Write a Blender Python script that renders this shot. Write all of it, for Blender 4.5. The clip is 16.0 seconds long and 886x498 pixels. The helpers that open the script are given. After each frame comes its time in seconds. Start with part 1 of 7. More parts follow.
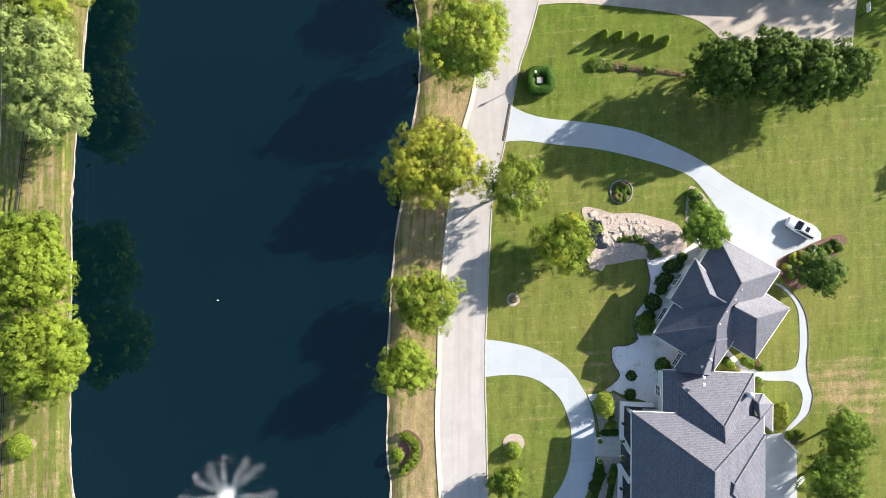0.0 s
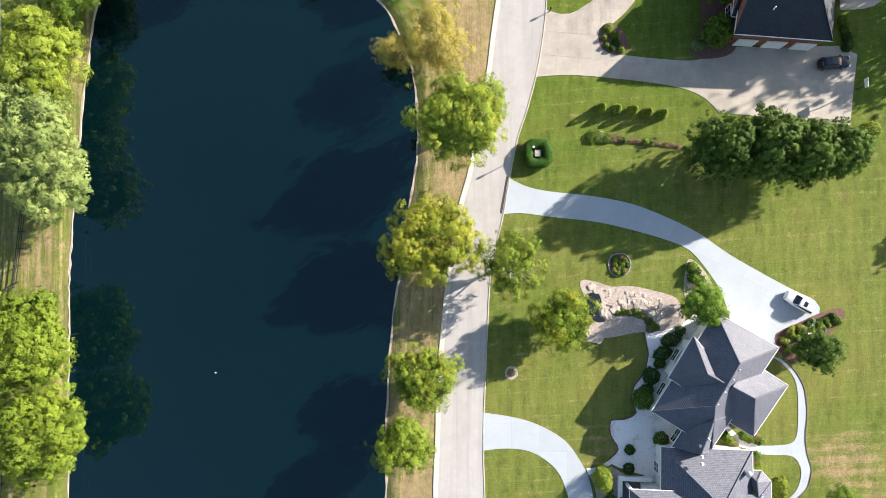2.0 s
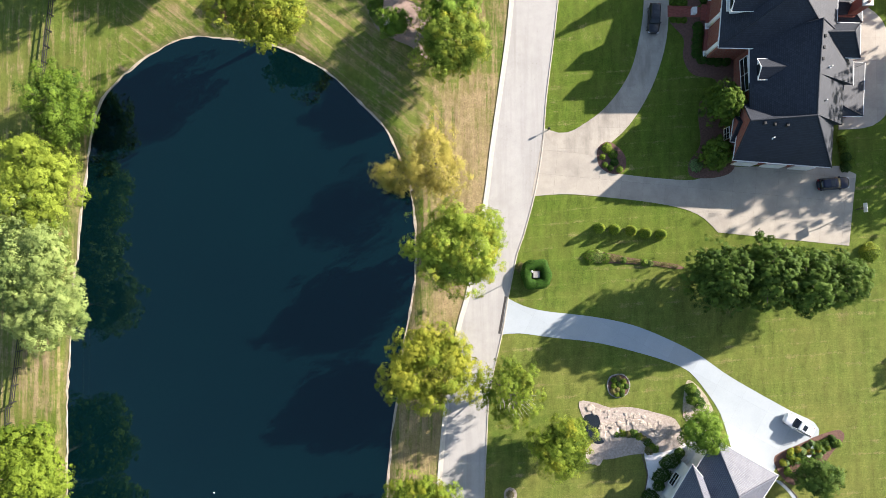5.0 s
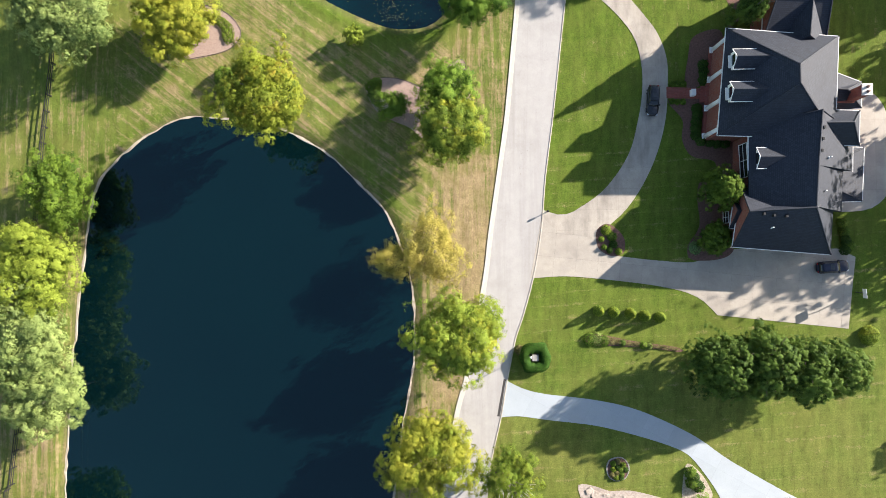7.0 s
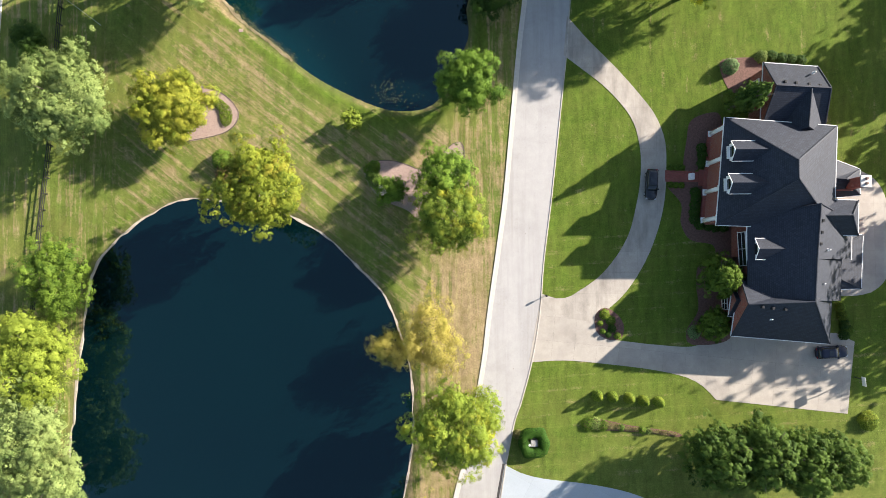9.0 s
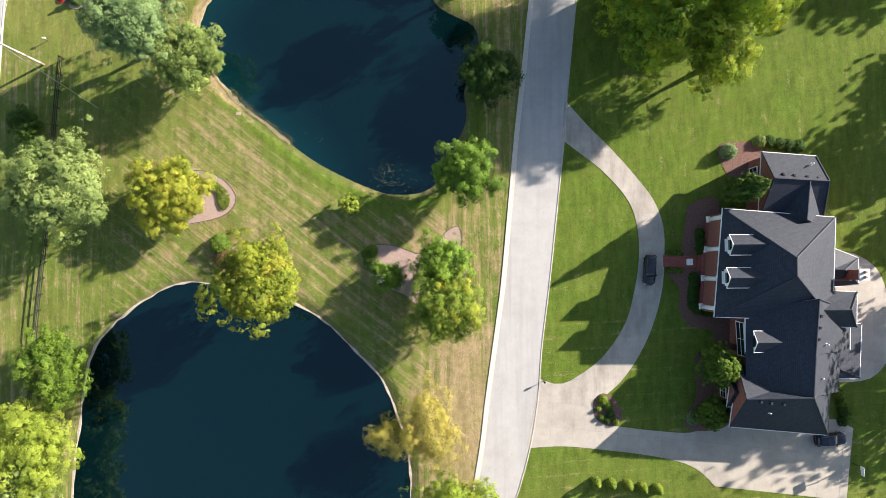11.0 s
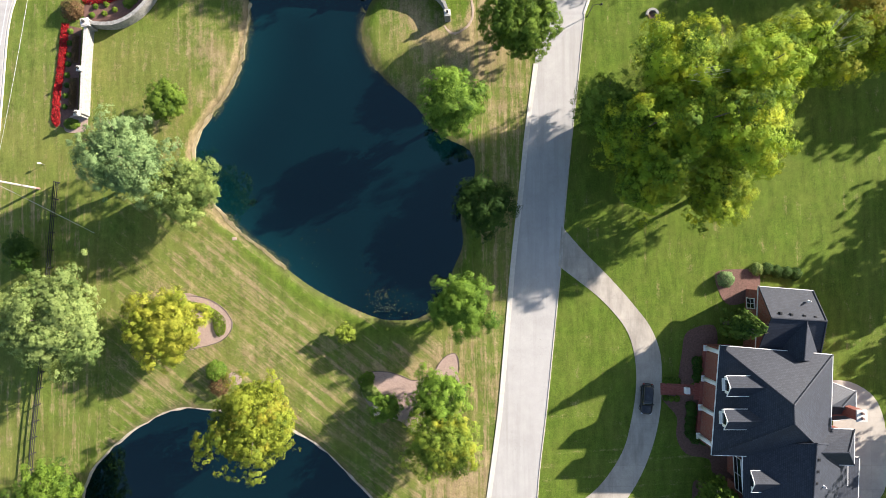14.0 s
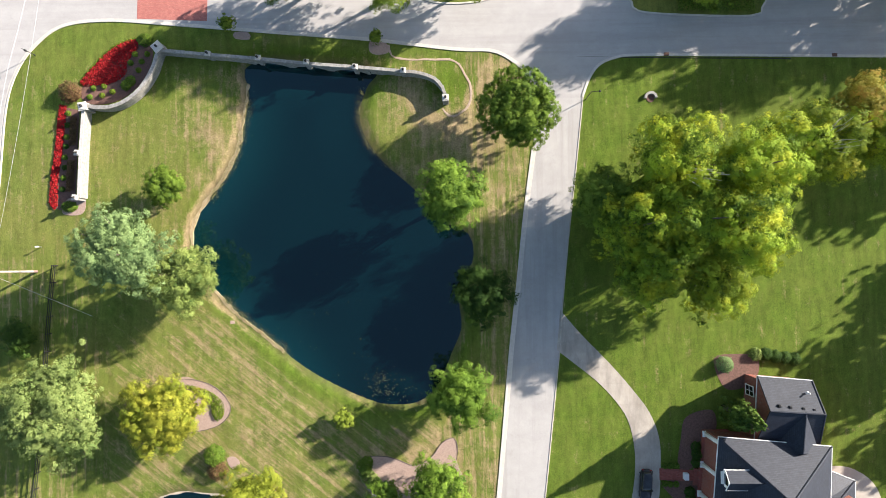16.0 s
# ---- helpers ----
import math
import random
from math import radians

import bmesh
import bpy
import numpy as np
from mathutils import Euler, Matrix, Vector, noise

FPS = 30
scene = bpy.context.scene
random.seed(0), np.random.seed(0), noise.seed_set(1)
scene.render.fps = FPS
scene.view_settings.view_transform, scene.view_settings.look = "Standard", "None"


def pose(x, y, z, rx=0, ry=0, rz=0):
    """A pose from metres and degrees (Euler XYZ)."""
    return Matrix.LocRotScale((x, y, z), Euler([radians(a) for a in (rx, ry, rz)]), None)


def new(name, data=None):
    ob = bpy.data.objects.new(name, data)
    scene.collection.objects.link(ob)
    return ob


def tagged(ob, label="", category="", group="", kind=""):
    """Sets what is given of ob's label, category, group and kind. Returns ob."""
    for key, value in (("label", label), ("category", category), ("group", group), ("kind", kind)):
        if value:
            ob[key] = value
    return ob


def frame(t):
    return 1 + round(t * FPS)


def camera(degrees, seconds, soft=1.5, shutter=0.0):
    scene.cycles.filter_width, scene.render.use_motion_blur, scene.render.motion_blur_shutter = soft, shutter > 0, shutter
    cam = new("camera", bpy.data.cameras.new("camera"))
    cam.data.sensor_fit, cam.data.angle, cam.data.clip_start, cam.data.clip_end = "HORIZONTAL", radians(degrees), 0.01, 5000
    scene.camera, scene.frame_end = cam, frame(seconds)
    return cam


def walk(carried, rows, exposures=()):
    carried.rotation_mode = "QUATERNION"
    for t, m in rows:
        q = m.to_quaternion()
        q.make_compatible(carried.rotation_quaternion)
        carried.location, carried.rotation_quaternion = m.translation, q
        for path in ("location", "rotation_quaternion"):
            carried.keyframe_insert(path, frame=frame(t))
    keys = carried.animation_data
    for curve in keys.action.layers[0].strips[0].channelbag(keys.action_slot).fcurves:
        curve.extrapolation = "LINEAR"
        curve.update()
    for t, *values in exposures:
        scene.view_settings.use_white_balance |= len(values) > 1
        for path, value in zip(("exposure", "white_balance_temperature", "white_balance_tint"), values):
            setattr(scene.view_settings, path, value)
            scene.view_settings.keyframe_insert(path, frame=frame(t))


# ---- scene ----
cam = camera(73.0, 16.0, 0.5)
# seconds, x, y of the drone; it drifts slightly to the right and climbs a little as it flies
ROWS = [(0.0, 0.008, 0.004), (1.0, 0.181, 5.385), (2.0, 0.309, 11.204), (3.0, 0.41, 17.26), (4.0, 0.499, 23.443), (5.0, 0.59, 29.701),
        (6.0, 0.691, 36.019), (7.0, 0.811, 42.4), (8.0, 0.954, 48.849), (9.0, 1.122, 55.367), (10.0, 1.314, 61.943), (11.0, 1.527, 68.553),
        (12.0, 1.753, 75.169), (13.0, 1.985, 81.761), (14.0, 2.209, 88.316), (15.0, 2.413, 94.854), (16.0, 2.578, 101.449)]
walk(cam, [(t, pose(x, y, 92 + 0.1232 * t, 0, 0, -0.038 * t) @ pose(0, 0, 0, 1.726, 0, 0) @ pose(0, 0, 0, 0, 1.445, 0)) for t, x, y in ROWS])

# ---- light: a low sun from the upper right of the flight, clear sky
SUN_AZ, SUN_EL = radians(27.0), radians(22.0)      # azimuth counted from +x towards +y
sun_way = Vector((math.cos(SUN_EL) * math.cos(SUN_AZ), math.cos(SUN_EL) * math.sin(SUN_AZ), math.sin(SUN_EL)))
sun = new("sun", bpy.data.lights.new("sun", "SUN"))
sun.data.energy, sun.data.angle, sun.data.color = 5.0, radians(0.6), (1.0, 0.908, 0.828)
sun.rotation_euler = sun_way.to_track_quat("Z", "Y").to_euler()
world = bpy.data.worlds.new("world")
scene.world = world
world.use_nodes = True
wn, wl = world.node_tree.nodes, world.node_tree.links
sky = wn.new("ShaderNodeTexSky")
sky.sky_type, sky.sun_disc = "NISHITA", False
sky.sun_elevation, sky.sun_rotation = SUN_EL, radians(90) - SUN_AZ
wn["Background"].inputs[1].default_value = 0.078
wl.new(sky.outputs[0], wn["Background"].inputs[0])
scene.view_settings.exposure = 1.62
WATER = -0.5


# ---- materials
class Nodes:
    """A small helper to write node materials in few lines."""

    def __init__(self, name):
        self.mat = bpy.data.materials.new(name)
        self.mat.use_nodes = True
        self.tree = self.mat.node_tree
        self.bsdf = self.tree.nodes["Principled BSDF"]
        self.out = self.tree.nodes["Material Output"]
        self.geo = self.tree.nodes.new("ShaderNodeNewGeometry")
        self.pos = self.geo.outputs["Position"]

    def node(self, kind, **values):
        n = self.tree.nodes.new(kind)
        for key, value in values.items():
            n.inputs[key.replace("_", " ")].default_value = value
        return n

    def link(self, a, b):
        self.tree.links.new(a, b)

    def noise(self, scale, detail=3.0, rough=0.6, vec=None, out=0):
        n = self.node("ShaderNodeTexNoise", Scale=scale, Detail=detail, Roughness=rough)
        self.link(vec or self.pos, n.inputs["Vector"])
        return n.outputs[out]

    def ramp(self, value, *stops):
        n = self.node("ShaderNodeValToRGB")
        r = n.color_ramp
        while len(r.elements) < len(stops):
            r.elements.new(0.5)
        for e, (p, c) in zip(r.elements, stops):
            e.position = p
            e.color = (c, c, c, 1) if isinstance(c, (int, float)) else (*c, 1)
        self.link(value, n.inputs[0])
        return n.outputs[0]

    def mix(self, fac, a, b, blend="MIX"):
        n = self.tree.nodes.new("ShaderNodeMix")
        n.data_type, n.blend_type = "RGBA", blend
        for value, k in ((fac, 0), (a, 6), (b, 7)):
            socket = n.inputs[k]
            if isinstance(value, (int, float)):
                socket.default_value = value if k == 0 else (value, value, value, 1)
            elif isinstance(value, tuple):
                socket.default_value = (*value, 1)
            else:
                self.link(value, socket)
        return n.outputs[2]

    def maths(self, op, a, b=0.0, clamp=False):
        n = self.tree.nodes.new("ShaderNodeMath")
        n.operation, n.use_clamp = op, clamp
        for value, socket in ((a, n.inputs[0]), (b, n.inputs[1])):
            if isinstance(value, (int, float)):
                socket.default_value = value
            else:
                self.link(value, socket)
        return n.outputs[0]

    def scaled(self, sx, sy, sz, turn=0.0, vec=None):
        n = self.node("ShaderNodeMapping", Scale=(sx, sy, sz), Rotation=(0, 0, turn))
        self.link(vec or self.pos, n.inputs[0])
        return n.outputs[0]

    def attr(self, name, out="Fac"):
        n = self.tree.nodes.new("ShaderNodeAttribute")
        n.attribute_name = name
        return n.outputs[out]

    def colour(self, socket):
        self.link(socket, self.bsdf.inputs["Base Color"])
        return self

    def bump(self, height, strength=0.4, distance=0.05):
        n = self.node("ShaderNodeBump", Strength=strength, Distance=distance)
        self.link(height, n.inputs["Height"])
        self.link(n.outputs[0], self.bsdf.inputs["Normal"])
        return self

    def set(self, rough=0.8, metal=0.0, spec=0.5):
        self.bsdf.inputs["Roughness"].default_value = rough
        self.bsdf.inputs["Metallic"].default_value = metal
        self.bsdf.inputs["Specular IOR Level"].default_value = spec
        return self


def rough_stuff(name, a, b, scale=6.0, grain=60.0, rough=0.85, bump=0.3, stain=None, metal=0.0, spec=0.3):
    """A surface of two tones at two scales, with fine relief and, if asked, stains."""
    m = Nodes(name)
    c = m.mix(m.ramp(m.noise(scale, 4), (0.3, 0.0), (0.7, 1.0)), a, b)
    c = m.mix(0.35, c, m.ramp(m.noise(grain, 2), (0.25, 0.35), (0.75, 0.75)), "OVERLAY")
    if stain:
        c = m.mix(m.ramp(m.noise(scale * 0.13, 5, 0.7), (0.52, 0.0), (0.72, 0.7)), c, stain)
    m.colour(c).set(rough, metal, spec)
    if bump:
        m.bump(m.noise(grain, 3), bump, 0.03)
    return m.mat


def leaf_stuff(name, dark, light, other=None, share=0.2, through_light=0.25):
    m = Nodes(name)
    # in tree crowns the tone also carries painted light from above
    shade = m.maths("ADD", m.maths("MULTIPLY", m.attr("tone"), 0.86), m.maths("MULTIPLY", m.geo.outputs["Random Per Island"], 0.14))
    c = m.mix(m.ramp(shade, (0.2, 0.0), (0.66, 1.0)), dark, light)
    c = m.mix(m.ramp(m.noise(0.8, 2), (0.4, 0.0), (0.75, 0.8)), c, light)
    if other:
        c = m.mix(m.ramp(m.noise(0.33, 3, 0.7), (0.62 - share, 0.0), (0.82 - share, 0.9)), c, other)
    info = m.tree.nodes.new("ShaderNodeObjectInfo")
    c = m.mix(m.maths("MULTIPLY", info.outputs["Random"], 0.25), c, dark)
    m.colour(c).set(0.7, 0, 0.18)
    t = m.tree.nodes.new("ShaderNodeBsdfTranslucent")
    m.link(c, t.inputs[0])
    mix = m.tree.nodes.new("ShaderNodeMixShader")
    mix.inputs[0].default_value = through_light
    m.link(m.bsdf.outputs[0], mix.inputs[1])
    m.link(t.outputs[0], mix.inputs[2])
    m.link(mix.outputs[0], m.out.inputs[0])
    return m.mat


def lawn_stuff():
    m = Nodes("mown_grass")
    fine, mid, wide = m.noise(5.0, 5, 0.8), m.noise(0.9, 4, 0.65), m.noise(0.06, 4, 0.6)
    green = m.mix(m.ramp(mid, (0.3, 0.0), (0.7, 1.0)), (0.077, 0.118, 0.018), (0.131, 0.165, 0.031))
    green = m.mix(m.ramp(wide, (0.4, 0.0), (0.65, 0.7)), green, (0.165, 0.166, 0.042))
    green = m.mix(m.attr("lush"), green, m.mix(mid, (0.054, 0.099, 0.009), (0.107, 0.151, 0.018)))
    straw = m.mix(m.ramp(mid, (0.3, 0.0), (0.7, 1.0)), (0.235, 0.172, 0.09), (0.345, 0.258, 0.145))
    # mowing bands in three directions, each in its own part of the grounds
    masks = m.tree.nodes.new("ShaderNodeSeparateColor")
    m.link(m.attr("mow", "Color"), masks.inputs[0])
    bands = None
    for i, (turn, size) in enumerate(((1.5, 0.165), (-0.907, 0.15), (0.0, 0.175))):
        w = m.node("ShaderNodeTexWave", Scale=size, Distortion=0.9, Detail=2.0)
        w.inputs["Detail Scale"].default_value = 0.4
        v = m.scaled(1, 1, 1, turn)
        m.link(v, w.inputs["Vector"])
        one = m.maths("MULTIPLY", m.maths("SUBTRACT", m.maths("POWER", w.outputs["Fac"], 2.2), 0.32), masks.outputs[i])
        bands = one if bands is None else m.maths("ADD", bands, one)
        # fine lines that the mower's wheels and blades leave along the bands
        line = m.noise(1.0, 4, 0.7, m.scaled(1.9, 0.11, 1, 0, v))
        line = m.maths("MULTIPLY", m.maths("SUBTRACT", line, 0.5), masks.outputs[i])
        lines = m.maths("MULTIPLY", line, 0.5) if i == 0 else m.maths("ADD", lines, line)
    dry = m.attr("dry")
    worn = m.maths("ADD", dry, m.maths("MULTIPLY", m.maths("SUBTRACT", m.noise(0.28, 5, 0.75), 0.5), 1.75))
    worn = m.maths("ADD", worn, m.maths("MULTIPLY", m.maths("SUBTRACT", fine, 0.5), 0.7))
    worn = m.maths("ADD", worn, m.maths("MULTIPLY", m.maths("MULTIPLY", bands, m.ramp(m.noise(0.13, 5, 0.75), (0.36, 0.2), (0.64, 1.0))), 0.48))
    worn = m.maths("ADD", worn, m.maths("ADD", m.maths("MULTIPLY", lines, 2.1), m.maths("MULTIPLY", m.maths("SUBTRACT", m.noise(2.1, 5, 0.8), 0.5), 0.8)))
    c = m.mix(m.ramp(worn, (0.42, 0.0), (0.95, 1.0)), green, straw)
    c = m.mix(m.maths("ABSOLUTE", m.maths("MULTIPLY", bands, 0.18)), c, m.mix(m.ramp(bands, (0.49, 0.0), (0.51, 1.0)), (0.03, 0.06, 0.008), (0.16, 0.2, 0.04)))
    c = m.mix(0.8, c, m.ramp(fine, (0.3, 0.26), (0.7, 0.78)), "OVERLAY")
    streak = m.noise(1.0, 4, 0.7, m.scaled(0.9, 0.16, 1, 0.06))
    c = m.mix(0.6, c, m.ramp(streak, (0.3, 0.3), (0.7, 0.74)), "OVERLAY")
    c = m.mix(m.maths("MULTIPLY", m.ramp(m.noise(0.22, 4, 0.65), (0.42, 0.0), (0.75, 0.5)), m.maths("SUBTRACT", 1.0, m.maths("MULTIPLY", m.attr("lush"), 0.55)), True), c, (0.185, 0.178, 0.045))
    c = m.mix(0.3, c, m.ramp(m.noise(1.7, 4, 0.7), (0.3, 0.3), (0.7, 0.7)), "OVERLAY")
    c = m.mix(m.attr("mud"), c, m.mix(fine, (0.05, 0.04, 0.025), (0.12, 0.095, 0.06)))
    m.colour(c).set(0.95, 0, 0.15).bump(m.noise(14.0, 4, 0.8), 0.7, 0.12)
    return m.mat


def water_stuff():
    m = Nodes("pond_water")
    patch = m.ramp(m.noise(0.03, 4, 0.62), (0.35, 0.0), (0.70, 1.0))
    c = m.mix(patch, (0.0007, 0.0078, 0.0092), (0.0007, 0.0062, 0.0080))
    c = m.mix(m.attr("shallow"), c, (0.002, 0.024, 0.027))
    m.colour(c).set(0.03, 0, 0.58)
    m.bsdf.inputs["Specular Tint"].default_value = (0.6, 0.86, 0.93, 1)
    m.bsdf.inputs["IOR"].default_value = 1.62
    m.bump(m.noise(1.6, 3, 0.5, m.scaled(1, 2.0, 1, 0.4)), 0.05, 0.05)
    return m.mat


def shingle_stuff(name, a, b, size=0.3, sheen=0.5):
    """Courses of shingles that follow the slope: the pattern runs on the object's own uv in metres."""
    m = Nodes(name)
    uv = m.tree.nodes.new("ShaderNodeUVMap")
    br = m.node("ShaderNodeTexBrick", Scale=1.0, Mortar_Size=0.03, Bias=0.0, Brick_Width=size, Row_Height=size * 0.75)
    br.inputs["Color1"].default_value, br.inputs["Color2"].default_value = (*a, 1), (*b, 1)
    br.inputs["Mortar"].default_value = (a[0] * 0.4, a[1] * 0.4, a[2] * 0.4, 1)
    br.inputs["Mortar Smooth"].default_value = 0.6
    m.link(uv.outputs[0], br.inputs["Vector"])
    mean = tuple((p + q) / 2 for p, q in zip(a, b))
    c = m.mix(m.ramp(m.noise(0.45, 4), (0.35, 0.0), (0.75, 0.4)), br.outputs[0], tuple(v * 1.15 for v in mean))
    streak = m.noise(1.0, 4, 0.7, m.scaled(3.0, 0.25, 1, 0, uv.outputs[0]))
    c = m.mix(0.35, c, m.ramp(streak, (0.3, 0.38), (0.7, 0.62)), "OVERLAY")
    c = m.mix(0.3, c, m.ramp(m.noise(30.0, 2), (0.25, 0.35), (0.75, 0.7)), "OVERLAY")
    m.colour(c).set(0.68, 0, sheen).bump(br.outputs["Fac"], -0.35, 0.02)
    return m.mat


def brick_stuff(name, a, b, mortar, width=0.24, row=0.08):
    m = Nodes(name)
    uv = m.tree.nodes.new("ShaderNodeUVMap")
    br = m.node("ShaderNodeTexBrick", Scale=1.0, Mortar_Size=0.01, Brick_Width=width, Row_Height=row)
    br.inputs["Color1"].default_value, br.inputs["Color2"].default_value = (*a, 1), (*b, 1)
    br.inputs["Mortar"].default_value = (*mortar, 1)
    m.link(uv.outputs[0], br.inputs["Vector"])
    m.colour(m.mix(0.35, br.outputs[0], m.ramp(m.noise(5.0, 4), (0.25, 0.3), (0.75, 0.7)), "OVERLAY")).set(0.9, 0, 0.2)
    m.bump(br.outputs["Fac"], -0.4, 0.01)
    return m.mat


def slab_stuff(name, a, b, joint, stain, run=None):
    """Cast concrete with faint saw-cut joints in metres of the uv, tyre marks and stains."""
    m = Nodes(name)
    uv = m.tree.nodes.new("ShaderNodeUVMap")
    br = m.node("ShaderNodeTexBrick", Scale=1.0, Mortar_Size=0.02, Brick_Width=joint, Row_Height=joint)
    br.offset = 0.0
    br.inputs["Color1"].default_value, br.inputs["Color2"].default_value = (0.47, 0.47, 0.47, 1), (0.53, 0.53, 0.53, 1)
    br.inputs["Mortar"].default_value = (0.41, 0.41, 0.41, 1)
    m.link(uv.outputs[0], br.inputs["Vector"])
    c = m.mix(m.ramp(m.noise(0.5, 5, 0.7), (0.3, 0.0), (0.7, 1.0)), a, b)
    c = m.mix(m.ramp(m.noise(0.14, 5, 0.7), (0.5, 0.0), (0.75, 0.6)), c, stain)
    if run:
        # worn wheel tracks, drips and thin cracks along the way that the traffic runs
        c = m.mix(m.ramp(m.noise(1.0, 4, 0.65, m.scaled(*run, 1)), (0.46, 0.0), (0.72, 0.75)), c, stain)
        crack = m.ramp(m.maths("ABSOLUTE", m.maths("SUBTRACT", m.noise(0.12, 6, 0.7), 0.5)), (0.0, 0.2), (0.004, 0.0))
        c = m.mix(crack, c, tuple(v * 0.55 for v in stain))
    c = m.mix(0.8, c, br.outputs[0], "OVERLAY")
    c = m.mix(0.3, c, m.ramp(m.noise(14.0, 4), (0.25, 0.35), (0.75, 0.65)), "OVERLAY")
    info = m.tree.nodes.new("ShaderNodeObjectInfo")
    c = m.mix(m.maths("MULTIPLY", info.outputs["Random"], 0.22), c, stain)
    m.colour(c).set(0.85, 0, 0.3).bump(m.noise(20.0, 3), 0.2, 0.02)
    return m.mat


LAWN, WATER_MAT = lawn_stuff(), water_stuff()
ROAD = slab_stuff("road_concrete", (0.375, 0.358, 0.337), (0.43, 0.411, 0.388), 400.0, (0.315, 0.297, 0.277), (0.75, 0.035))
AVENUE = slab_stuff("avenue_concrete", (0.375, 0.358, 0.340), (0.43, 0.411, 0.391), 400.0, (0.315, 0.297, 0.280), (0.035, 0.6))
DRIVE = slab_stuff("driveway_concrete", (0.36, 0.325, 0.275), (0.45, 0.405, 0.34), 3.6, (0.22, 0.195, 0.17))
LIGHT_DRIVE = slab_stuff("pale_sealed_concrete", (0.36, 0.395, 0.42), (0.405, 0.44, 0.462), 4.2, (0.335, 0.37, 0.392))
COURT = slab_stuff("weathered_driveway_concrete", (0.355, 0.318, 0.268), (0.44, 0.395, 0.333), 3.2, (0.20, 0.178, 0.15), (0.5, 0.12))
KERB = rough_stuff("kerb_concrete", (0.44, 0.41, 0.36), (0.54, 0.50, 0.44), 2.0, 30.0)
JOINT = rough_stuff("joint_filler", (0.19, 0.17, 0.15), (0.26, 0.235, 0.21), 3.0, 30.0)
PANEL = slab_stuff("panel_concrete", (0.36, 0.325, 0.275), (0.45, 0.405, 0.34), 400.0, (0.22, 0.195, 0.17))
GRAVEL = rough_stuff("pale_gravel", (0.29, 0.24, 0.205), (0.46, 0.39, 0.34), 3.0, 14.0, bump=1.0, stain=(0.25, 0.205, 0.17))
WHITE_GRAVEL = rough_stuff("white_gravel", (0.70, 0.66, 0.63), (0.84, 0.80, 0.77), 5.0, 25.0, bump=0.6, stain=(0.40, 0.31, 0.26))
MULCH = rough_stuff("brown_mulch", (0.10, 0.055, 0.042), (0.18, 0.10, 0.078), 4.0, 18.0, bump=0.9)
PINK_MULCH = rough_stuff("pinkish_gravel", (0.27, 0.19, 0.155), (0.38, 0.28, 0.23), 4.0, 16.0, bump=0.9)
ROCK = rough_stuff("pale_limestone", (0.30, 0.25, 0.205), (0.52, 0.45, 0.38), 2.5, 14.0, bump=0.8, stain=(0.30, 0.25, 0.21))
SHORE = rough_stuff("shore_stone", (0.26, 0.215, 0.165), (0.50, 0.43, 0.35), 3.0, 12.0, bump=0.8)
WALL_STONE = rough_stuff("grey_fieldstone", (0.19, 0.18, 0.165), (0.34, 0.325, 0.295), 2.2, 14.0, bump=0.7)
BRIDGE_CAP = rough_stuff("grey_cap_stone", (0.20, 0.19, 0.172), (0.36, 0.345, 0.318), 2.6, 9.0, bump=0.8, stain=(0.15, 0.143, 0.13))
CAP_STONE = rough_stuff("cap_stone", (0.44, 0.415, 0.38), (0.57, 0.54, 0.49), 2.0, 20.0, bump=0.4)
WHITE = rough_stuff("white_paint", (0.74, 0.73, 0.70), (0.82, 0.81, 0.78), 1.5, 40.0, 0.55, 0.1)
STUCCO = rough_stuff("white_stucco", (0.66, 0.645, 0.61), (0.76, 0.745, 0.71), 0.8, 30.0, 0.9, 0.3)
BRICK = brick_stuff("red_brick", (0.20, 0.055, 0.038), (0.28, 0.085, 0.058), (0.24, 0.16, 0.135))
PAVER = brick_stuff("brick_paving", (0.24, 0.068, 0.05), (0.32, 0.10, 0.075), (0.20, 0.11, 0.09), 0.3, 0.15)
RED_PAVE = brick_stuff("red_crossing_paving", (0.34, 0.12, 0.10), (0.42, 0.16, 0.13), (0.25, 0.12, 0.1), 0.4, 0.2)
SLATE = shingle_stuff("blue_grey_shingles", (0.080, 0.087, 0.118), (0.126, 0.132, 0.158), 0.32, 0.5)
DARK_ROOF = shingle_stuff("charcoal_shingles", (0.013, 0.0175, 0.028), (0.027, 0.033, 0.048), 0.34, 0.42)
PALE_BARK = rough_stuff("pale_bare_bark", (0.30, 0.28, 0.25), (0.44, 0.42, 0.38), 3.0, 20.0, bump=0.5)
BARK = rough_stuff("bark", (0.07, 0.052, 0.04), (0.15, 0.12, 0.095), 3.0, 20.0, bump=0.8)
BLACK_WOOD = rough_stuff("black_painted_timber", (0.012, 0.012, 0.012), (0.03, 0.028, 0.026), 4.0, 30.0, 0.6, 0.2)
BLACK_METAL = rough_stuff("black_metal", (0.015, 0.015, 0.016), (0.03, 0.03, 0.03), 4.0, 40.0, 0.4, 0.05)
GREY_METAL = rough_stuff("galvanised_metal", (0.45, 0.45, 0.46), (0.6, 0.6, 0.6), 4.0, 40.0, 0.35, 0.05, metal=0.9)
CAR_WHITE = rough_stuff("white_car_paint", (0.72, 0.73, 0.74), (0.75, 0.76, 0.77), 1.0, 30.0, 0.22, 0, spec=0.6)
